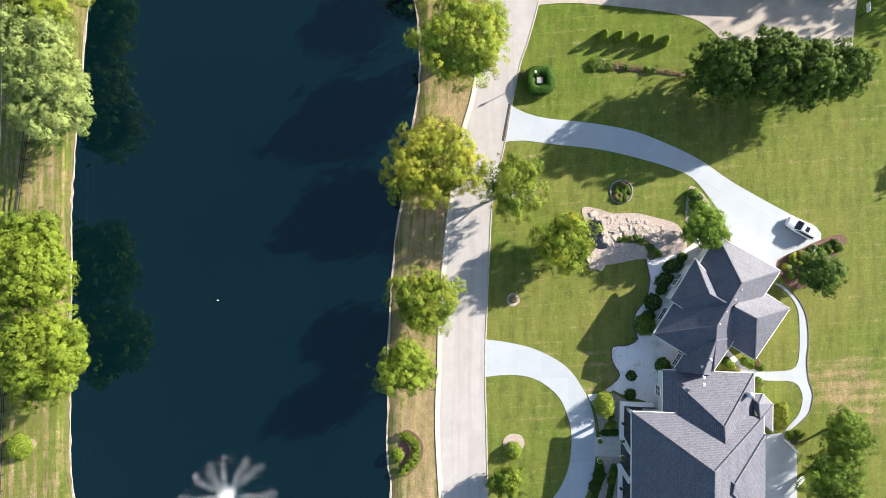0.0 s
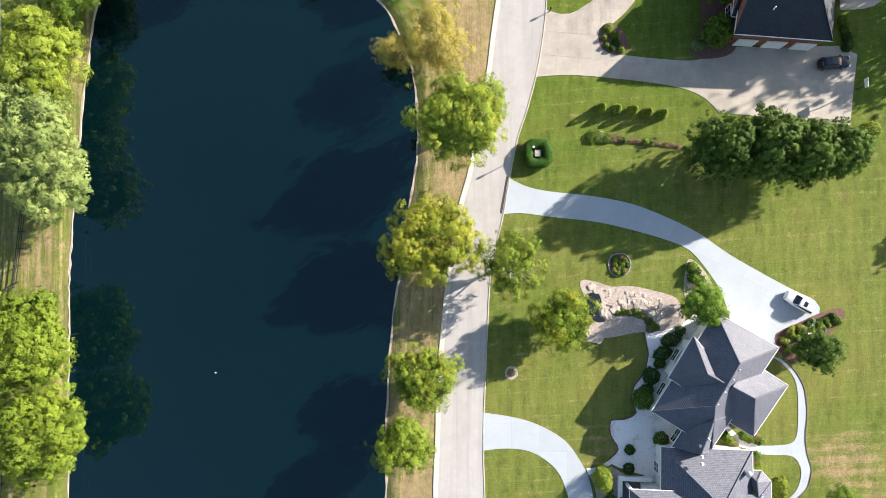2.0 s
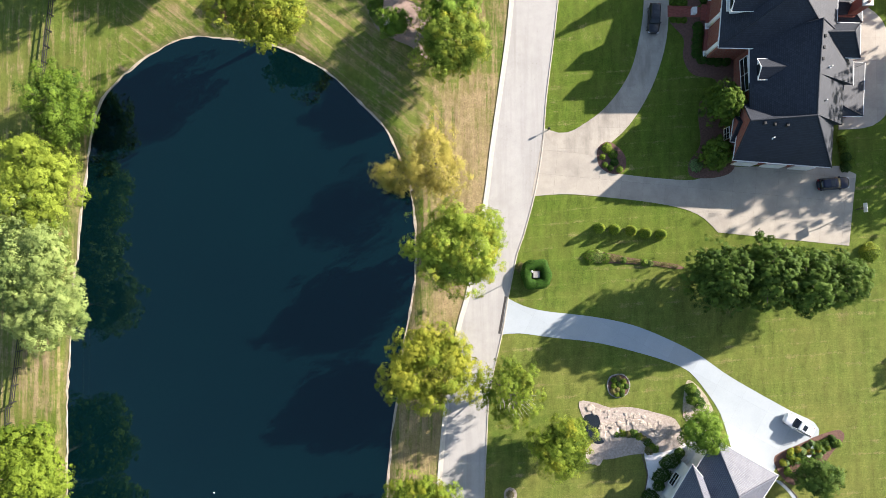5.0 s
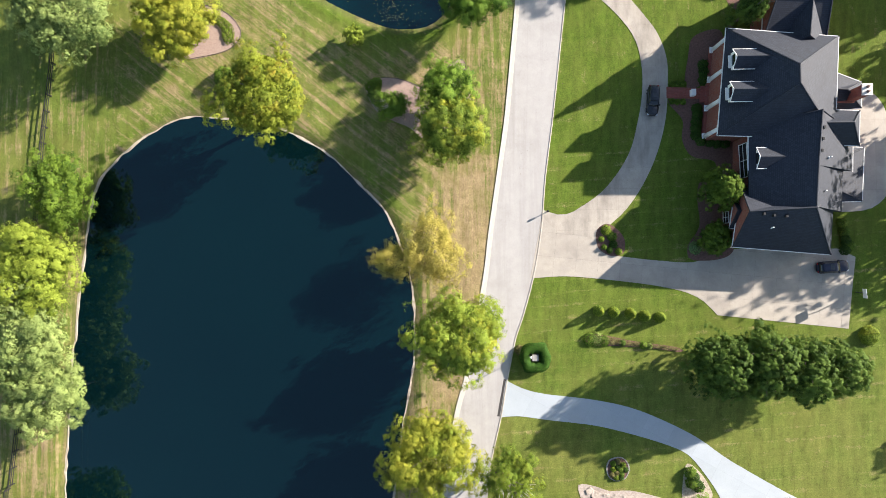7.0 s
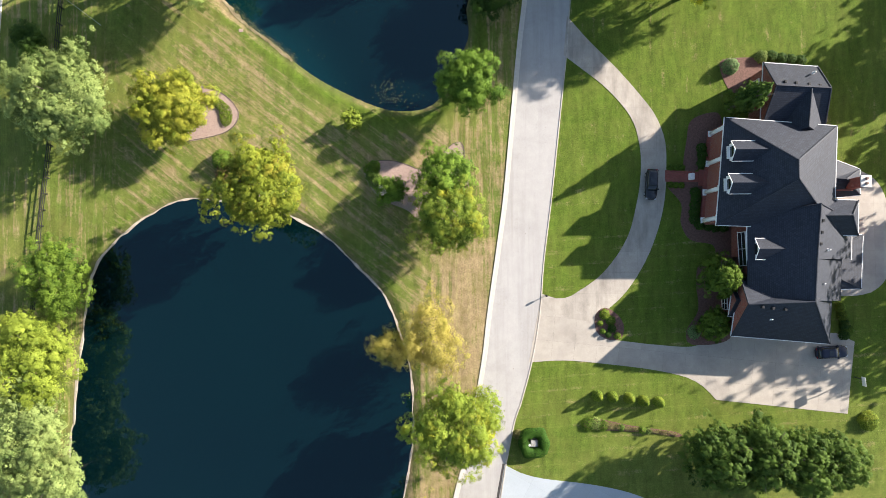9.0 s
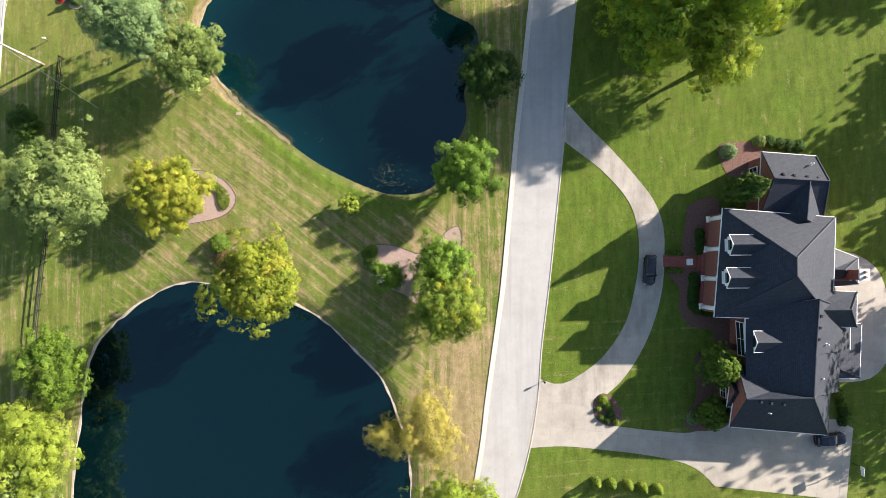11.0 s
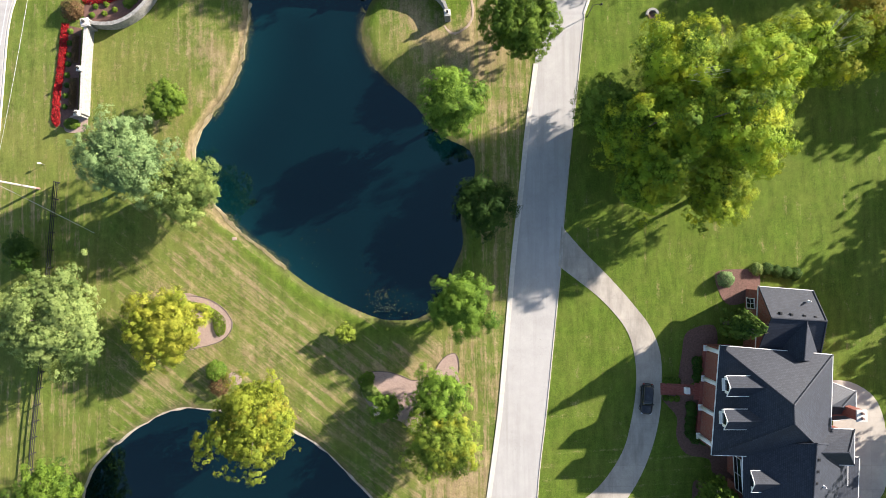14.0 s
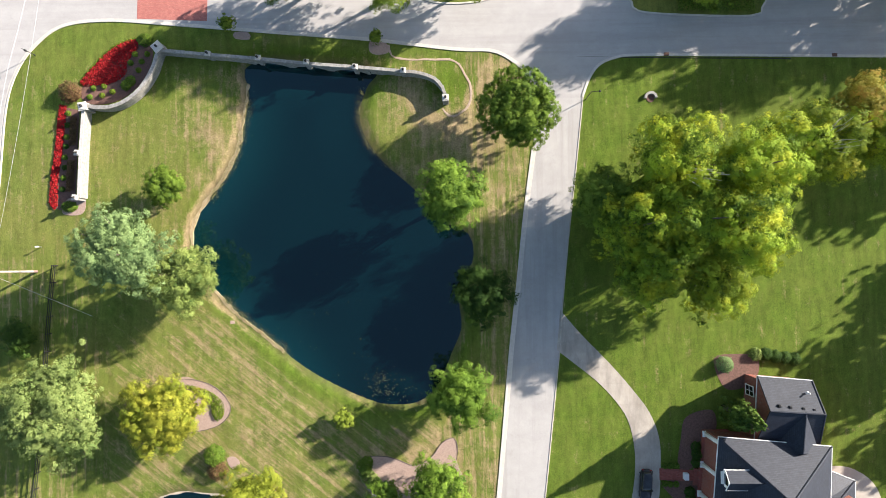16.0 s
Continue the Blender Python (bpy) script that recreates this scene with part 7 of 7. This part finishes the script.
RIM = spline([(22.2, 5.3), (23.7, 5.6), (25.4, 5.8), (27.1, 6.1), (28.8, 6.0), (30.1, 5.3), (31.1, 4.2)], 0.5)
for i, (x, y) in enumerate(RIM):
    rock(x + rnd.uniform(-0.15, 0.15), y + rnd.uniform(-0.2, 0.2), rnd.uniform(0.35, 0.65), rnd.uniform(0.14, 0.24), i + 1, "pool rocks")
for i, (x, y) in enumerate([(22.4, 4.2), (23.2, 3.9), (24.3, 4.6), (25.8, 5.1), (27.5, 5.3), (29.1, 4.9), (30.1, 4.2), (30.8, 3.2), (28.0, 5.6), (29.3, 5.5), (20.6, 0.3), (21.7, 0.4), (20.2, 1.0), (21.6, 7.6), (20.7, 8.2)]):
    rock(x, y, rnd.uniform(0.6, 1.0), rnd.uniform(0.12, 0.22), 40 + i, "pool rocks")
for i, (x, y) in enumerate(spline([(21.8, 8.0), (24.2, 7.4), (26.8, 7.3), (29.6, 6.8), (31.6, 5.6), (32.6, 4.0)], 0.55) + spline([(23.0, 6.6), (26.4, 6.7), (29.0, 6.5), (31.0, 5.2)], 0.6)):
    rock(x + rnd.uniform(-0.3, 0.3), y + rnd.uniform(-0.3, 0.3), rnd.uniform(0.16, 0.42), rnd.uniform(0.05, 0.14), 80 + i, "pool rocks")
for i, (x, y) in enumerate([(24.6, 4.2), (25.5, 4.4), (26.4, 4.2), (27.2, 4.3), (28.0, 3.9), (28.7, 3.6), (29.3, 3.0), (29.9, 2.4), (29.5, 1.8), (30.4, 2.0)]):
    bush("rock_plant", x, y, 0.3, (0.45, 0.6, 0.5, 0.65, 0.55)[i % 5], (L_SHADE, L_OLIVE, L_STRAW)[i % 3], 370 + i, "dark creeping plant between rocks", "rock plants", 0.08)
# shore beds beside the street
slab("shore_bed", spline([(-8.2, -24.8), (-6.5, -25.4), (-5.4, -26.9), (-5.4, -28.6), (-6.2, -30.3), (-8.2, -32.0), (-8.8, -29.9), (-8.8, -26.5)], 0.5, True), 0.04, MULCH, label="half-moon mulch bed on the pond shore", category="mulch bed")
flower_mass("hedge_arc", spline([(-8.9, -25.2), (-7.4, -25.1), (-5.9, -26.4), (-5.7, -28.1), (-6.2, -30.0), (-8.5, -31.8), (-9.1, -30.9), (-7.6, -29.2), (-7.1, -27.7), (-7.8, -26.5), (-9.0, -26.1)], 0.5, True), 0.8, L_OLIVE, 9, "low curved olive-green hedge on the shore", 0.1, 220)
bush("round_shrub", -9.2, -28.6, 1.0, 0.95, L_LIME, 380, "round yellow-green shrub on the shore", leaf=0.09)
# lawn circle trees beds
slab("round_bed", spline([(8.4, -25.3), (9.6, -25.6), (10.1, -26.7), (9.5, -27.8), (8.3, -28.2), (7.2, -27.7), (6.8, -26.7), (7.3, -25.7)], 0.4, True), 0.05, GRAVEL, label="round pale gravel bed in the lawn", category="gravel bed")
bush("garden_shrub", 8.3, -27.7, 1.5, 1.2, L_LIME, 381, "bright green shrub in a round gravel bed", leaf=0.1)
slab("round_bed", spline([(-66.2, -26.6), (-65.3, -27.2), (-65.5, -28.0), (-66.6, -28.3), (-67.1, -27.5)], 0.4, True), 0.04, PINK_MULCH, label="small round gravel bed in the lawn", category="gravel bed")
bush("garden_shrub", -67.6, -27.7, 2.0, 1.8, L_LIME, 382, "pale yellow-green shrub in the bank lawn", leaf=0.11)
# gravel beds between the ponds
slab("gravel_bed", spline([(-13.5, 70.3), (-12.1, 71.9), (-9.5, 72.1), (-7.2, 71.6), (-4.6, 70.7), (-1.9, 72.0), (-0.2, 74.2), (1.6, 74.9), (2.2, 73.4), (2.0, 71.5), (2.9, 67.9), (0.2, 61.8), (-4.2, 62.3), (-6.8, 64.3), (-9.5, 65.4), (-12.1, 67.2)], 0.7, True), 0.05, PINK_MULCH, label="curved pinkish gravel bed with trees", category="gravel bed")
strip("bed_edging", spline([(-13.5, 70.3), (-12.1, 71.9), (-9.5, 72.1), (-7.2, 71.6), (-4.6, 70.7), (-1.9, 72.0), (-0.2, 74.2), (1.6, 74.9), (2.2, 73.4), (2.0, 71.5)], 0.6), 0.12, -0.1, 0.10, BARK, 0.3, label="thin dark edging of a gravel bed", category="bed edging")
for i, (x, y) in enumerate([(-12.4, 70.7), (-12.2, 69.7), (-11.6, 68.8), (-11.9, 71.3), (-10.8, 68.2)]):
    bush("low_shrub", x, y, 0.7, (1.0, 0.9, 1.1, 0.8, 0.9)[i], (L_GREEN, L_SHADE, L_GREY)[i % 3], 390 + i, "green ground plant in gravel", "bed plants", 0.09, sx=1.15)
slab("gravel_bed", spline([(-41.8, 84.1), (-38.6, 84.0), (-35.4, 82.6), (-33.4, 79.9), (-34.3, 77.7), (-36.8, 76.4), (-41.7, 75.5), (-44.5, 77.3)], 0.7, True), 0.05, PINK_MULCH, label="gravel bed under a yellow tree", category="gravel bed")
strip("bed_edging", spline([(-41.8, 84.1), (-38.6, 84.0), (-35.4, 82.6), (-33.4, 79.9), (-34.3, 77.7), (-36.8, 76.4), (-41.7, 75.5)], 0.6), 0.12, -0.1, 0.10, BARK, 0.3, label="thin dark edging of a gravel bed", category="bed edging")
flower_mass("ground_cover", spline([(-40.6, 83.3), (-37.6, 82.7), (-35.5, 81.5), (-34.4, 80.2), (-34.5, 78.5), (-35.5, 77.6), (-36.3, 78.8), (-36.6, 80.3), (-38.4, 81.7)], 0.6, True), 0.4, L_OLIVE, 11, "green ground cover in a bed", 0.1, 150)
# small young trees along the avenue verge
tree("sapling", -33.4, 140.2, 3.4, 1.2, L_LIME, 400, "young yellow-green street tree on the verge", leaf=0.1, tuft=0.2, dense=1.5)
tree("sapling", -9.9, 137.4, 3.2, 1.0, L_LIME, 401, "young yellow-green street tree on the verge", leaf=0.1, tuft=0.2, dense=1.5)
slab("tree_circle", spline([(-11.0, 137.6), (-8.8, 137.4), (-7.9, 135.9), (-9.5, 135.3), (-11.1, 135.8)], 0.5, True), 0.05, PINK_MULCH, label="bare gravel circle round a young tree", category="gravel bed")
slab("tree_circle", spline([(-32.8, 139.4), (-30.6, 139.3), (-30.4, 138.2), (-32.8, 138.4)], 0.5, True), 0.05, PINK_MULCH, label="bare gravel circle round a young tree", category="gravel bed")
DIRT = rough_stuff("bare_earth", (0.30, 0.225, 0.165), (0.44, 0.34, 0.26), 3.0, 18.0, bump=0.7)
strip("dirt_edge", spline([(-8.1, 136.9), (-7.6, 135.2), (-5.2, 134.5), (-0.7, 134.4), (2.4, 134.1), (3.9, 132.1), (4.9, 129.8), (4.6, 127.1), (2.8, 125.5), (1.4, 125.4), (0.4, 126.6)], 0.8), 0.32, -0.1, 0.045, DIRT, 0.25, label="trodden bare earth line round the lawn", category="bare earth")
# median with planting in the avenue
slab("median", spline([(30.2, 145.1), (30.4, 142.9), (31.4, 141.5), (37.6, 140.8), (49.0, 140.4), (50.6, 141.6), (50.9, 144.7), (40.4, 147.2)], 0.8, True), 0.12, LAWN, label="planted median island in the avenue", category="median")
strip("kerb_median", spline([(30.2, 145.1), (30.4, 142.9), (31.4, 141.5), (37.6, 140.8), (49.0, 140.4), (50.6, 141.6), (50.9, 144.7), (40.4, 147.2)], 0.8, True), 0.3, -0.1, 0.15, KERB, 0, True, "pale kerb round the median", "kerb")
slab("median", spline([(-6.9, 147.8), (-1.5, 143.8), (6.5, 143.6), (9.3, 145.6), (2.1, 149.4)], 0.8, True), 0.12, LAWN, label="planted median island in the avenue", category="median")
strip("kerb_median", spline([(-6.9, 147.8), (-1.5, 143.8), (6.5, 143.6), (9.3, 145.6), (2.1, 149.4)], 0.8, True), 0.3, -0.1, 0.15, KERB, 0, True, "pale kerb round the median", "kerb")
flower_mass("median_planting", [(37.7, 145.0), (49.1, 144.7), (49.5, 141.1), (37.6, 141.4)], 0.7, L_GREEN, 13, "green median planting", 0.12, 80)
tree("deciduous_tree", -23.3, 145.9, 14, 5.6, L_LIME, 402, "yellow-green street tree in the avenue")
tree("deciduous_tree", -7.2, 144.7, 14, 5.8, L_LIME, 403, "yellow-green street tree in the avenue")
tree("deciduous_tree", -14.8, 148.4, 15, 5.5, L_LIME, 399, "yellow-green street tree in the avenue")
tree("deciduous_tree", 5.5, 145.8, 11, 4.6, L_LIME, 404, "yellow-green street tree in the avenue")
tree("deciduous_tree", 38.8, 144.2, 12, 5.4, L_GREEN, 405, "green street tree on the median")
tree("deciduous_tree", 53.8, 151.1, 16, 8.0, L_GREEN, 407, "green street tree across the avenue")
tree("deciduous_tree", 71.5, 144.8, 16, 7.5, L_GREEN, 408, "green street tree across the avenue")
# tall trees beyond the lawns to the east and north-east, whose shade falls on the place
for i, (x, y, h, r) in enumerate(((88, 97, 18, 8.0), (93, 84, 14, 7.0), (88, 60, 17, 5.0), (84, 67, 14, 5.0), (90, 44, 9, 4.0), (96, 150, 19, 8.0), (112, 152, 19, 8.0), (82, 158, 18, 7.5), (126, 158, 19, 8.0), (66, 154, 17, 7.0), (91, 127, 17, 9.0), (93, 108, 15, 6.0), (84, 22, 9, 4.0))):
    tree("boundary_tree", x, y, h, r, L_GREEN, 410 + i, "tall green tree at the edge of the lawns", "tree", leaf=0.26, dense=0.8)
for i, (x, y, h, r) in enumerate(((88, 65, 23, 6.0), (85, 57.5, 18, 5.2), (80, 51, 12, 4.6), (83, 47.5, 11, 3.6))):
    tree("boundary_tree", x, y, h, r, L_GREEN, 440 + i, "open green tree beyond the parking court", "tree", leaf=0.2, dense=0.4, lobes=0.3, fill=0.06, cut=0.6, low=0.45)
# western boundary trees behind the fence
tree("ornamental_tree", -66.0, 91.6, 4, 2.4, L_DARK, 415, "small dark tree behind the fence")
# plants, fences and small things behind and beside the white house
for i, (x, y) in enumerate([(40.4, -14.2), (41.1, -14.9), (41.7, -15.5), (43.3, -14.2), (44.1, -14.6), (45.0, -14.4), (45.5, -14.9), (45.2, -18.4), (44.9, -17.8), (45.1, -17.2), (49.7, -25.2), (50.4, -25.7), (51.0, -25.0)]):
    bush("garden_shrub", x, y, 0.8, 0.7, (L_GREEN, L_LIME, L_STRAW)[i % 3], 430 + i, "leafy garden plant beside the house path", "path plants", 0.09)
bush("orange_shrub", 48.1, -22.3, 1.8, 1.7, L_MIXED, 446, "yellow-green shrub with orange tips", leaf=0.12, sx=0.7, sy=1.2, turn=-20)


def rail_panel(a, b, label):
    """A short white balustrade with balusters."""
    a, b = Vector(a), Vector(b)
    way = b - a
    top = empty("balustrade", a.x, a.y, 0.06, math.degrees(math.atan2(way.y, way.x)))
    for z in (0.1, 0.95):
        bm = bmesh.new()
        box(bm, 0, -0.09, z, way.length, 0.09, z + 0.12, bevel=0.02)
        part("rail", bm, WHITE, top)
    k = int(way.length / 0.32)
    for i in range(k + 1):
        bm = bmesh.new()
        tube(bm, [(i * way.length / k, 0, 0.2), (i * way.length / k, 0, 0.55), (i * way.length / k, 0, 0.96)], [0.05, 0.09, 0.05], 8)
        part("baluster", bm, WHITE, top)
    return tagged(top, label, "balustrade")


rail_panel(*[(48.8, -25.8), (50.8, -27.7)], "white balustrade at the terrace edge")
rail_panel(*[(48.7, -34.1), (51.4, -31.2)], "white balustrade at the terrace edge")
# floating weed, reeds and fallen leaves
rng = np.random.default_rng(21)


def scatter(name, centres, spread, n, size, z, mat, label, category):
    pts = []
    for (cx, cy), (sx, sy) in zip(centres, spread):
        p = rng.normal(size=(n, 2)) * np.array([sx, sy])
        pts.append(np.column_stack([cx + p[:, 0], cy + p[:, 1], np.full(n, z)]))
    pts = np.concatenate(pts)
    nor = np.tile([0.0, 0.0, 1.0], (len(pts), 1)) + rng.normal(size=(len(pts), 3)) * 0.12
    nor /= np.linalg.norm(nor, axis=1)[:, None]
    return tagged(new(name, leaf_mesh(name, pts, nor, size * rng.uniform(0.4, 1.5, len(pts)), rng, mat)), label, category, kind="stuff")


scatter("pond_weed", [(-8.8, 82.7), (-9.9, 84.2), (-8.3, 81.8), (-12.5, 127.1), (-12.9, 125.7), (-30.7, 127.4), (-31.5, 124.2), (-21.7, 90.3)], [(1.8, 1.2), (0.9, 0.9), (2.5, 0.6), (0.5, 1.5), (0.4, 1.0), (0.5, 2.0), (0.5, 2.0), (9.0, 5.0)], 55, 0.07, WATER + 0.012, L_STRAW, "scattered floating weed on the pond", "pond weed")
scatter("pond_weed", [(-12.0, -24.9), (-11.7, -28.4), (-11.4, -19.7)], [(1.5, 2.5), (1.0, 3.0), (1.2, 3.0)], 14, 0.05, WATER + 0.012, L_STRAW, "a few floating leaves near the shore", "pond weed")
scatter("fallen_leaves", [(12.5, 60.8), (10.9, 56.9), (9.3, 42.5), (14.3, 70.5), (10.2, 47.7)], [(0.5, 1.2), (0.4, 0.6), (1.5, 3.0), (1.2, 6.0), (1.5, 6.0)], 5, 0.05, 0.05, BARK, "a few dark fallen leaves on the street", "fallen leaves")


def reeds(line, n, h, label, seed):
    r = np.random.default_rng(seed)
    line = np.array(line)
    k = r.integers(0, len(line), n)
    x, y = line[k, 0] + r.normal(size=n) * 0.35, line[k, 1] + r.normal(size=n) * 0.35
    z = WATER + 0.1 + r.random(n) * h
    nor = r.normal(size=(n, 3)) * 0.6 + np.array([0.3, 0.2, 0.7])
    nor /= np.linalg.norm(nor, axis=1)[:, None]
    return tagged(new("reeds", leaf_mesh("reeds", np.column_stack([x, y, z]), nor, 0.055 * r.uniform(0.5, 1.6, n), r, L_STRAW)), label, "reeds", kind="stuff")


reeds(spline([(-30.7, 128.3), (-31.6, 123.7), (-32.5, 119.7), (-34.8, 115.6), (-36.6, 112.9)], 0.5), 1500, 0.5, "ragged straw-green reeds along the bank", 31)
reeds(spline([(-34.3, 96.7), (-30.7, 93.1), (-28.0, 91.1), (-24.8, 88.4)], 0.5), 1200, 0.5, "ragged straw-green reeds along the bank", 32)
reeds(spline([(-12.5, 129.8), (-12.7, 127.5), (-12.9, 124.8), (-12.1, 122.5), (-10.8, 120.3), (-8.1, 117.5)], 0.5), 900, 0.4, "low green reeds along the bank", 33)
# inspection lid, sign plates
bm = bmesh.new()
x, y = -33.1, 93.1
box(bm, x - 0.35, y - 0.25, -0.05, x + 0.35, y + 0.25, 0.07, bevel=0.02)
tagged(part("inspection_lid", bm, PINK_MULCH, None), "small pinkish inspection lid in the lawn", "lid")
x, y = 68.5, 133.2
sign = empty("street_sign", x, y)
bm = bmesh.new()
tube(bm, [(0, 0, -0.1), (0, 0, 2.2)], [0.035, 0.035], 8)
part("post", bm, GREY_METAL, sign)
bm = bmesh.new()
box(bm, -0.3, -0.02, 1.7, 0.3, 0.02, 2.3, bevel=0.01)
part("plate", bm, WHITE, sign, "white sign plate")
tagged(sign, "small white sign on a post by the kerb", "sign")
x, y = -63.9, 105.3
peg = empty("marker_post", x, y)
bm = bmesh.new()
tube(bm, [(0, 0, -0.1), (0, 0, 1.1)], [0.06, 0.05], 8)
part("post", bm, GREY_METAL, peg)
bm = bmesh.new()
box(bm, -0.25, -0.1, 1.0, 0.25, 0.1, 1.25, bevel=0.03)
part("head", bm, WHITE, peg)
tagged(peg, "white-headed marker post in the lawn", "marker post")


def wire(a, b, z0, z1, sag):
    """An overhead wire that hangs between two points."""
    bm = bmesh.new()
    pts = [(a[0] + (b[0] - a[0]) * t, a[1] + (b[1] - a[1]) * t, z0 + (z1 - z0) * t - sag * 4 * t * (1 - t)) for t in [k / 12 for k in range(13)]]
    tube(bm, pts, [0.025] * 13, 6)
    tagged(part("overhead_wire", bm, GREY_METAL, None), "thin pale overhead wire hung from the utility pole", "wire")


(ax, ay), (bx, by), (cx, cy), (dx, dy) = [(-64.5, 101.3), (-61.8, 117.9), (-64.5, 101.3), (-55.6, 94.2)]
wire((ax, ay), (ax + (bx - ax) * 2.6, ay + (by - ay) * 2.6), 9.6, 9.6, 0.5)
wire((cx, cy), (dx, dy), 10.6, -0.05, 0.1)

# shrubs at the pond end and the ring of gravel at the wall end
slab("tree_circle", spline([(-59.6, 113.0), (-57.2, 113.1), (-56.8, 111.9), (-57.3, 110.6), (-59.0, 110.3), (-60.6, 110.8)], 0.4, True), 0.052, PINK_MULCH, label="rounded pinkish gravel bed at the wall end", category="gravel bed")
slab("tree_circle", spline([(-34.0, 71.8), (-32.9, 72.1), (-32.0, 71.4), (-32.0, 70.4), (-33.2, 70.2)], 0.4, True), 0.045, PINK_MULCH, label="small bare gravel patch under a shrub", category="gravel bed")
bush("garden_shrub", -35.7, 72.4, 2.2, 1.5, L_GREEN, 481, "loose green shrub at the pond end", leaf=0.11)
bush("bronze_shrub", -35.3, 70.1, 1.6, 1.5, L_BRONZE, 482, "dry reddish-brown shrub at the pond end", leaf=0.1, dense=0.6)
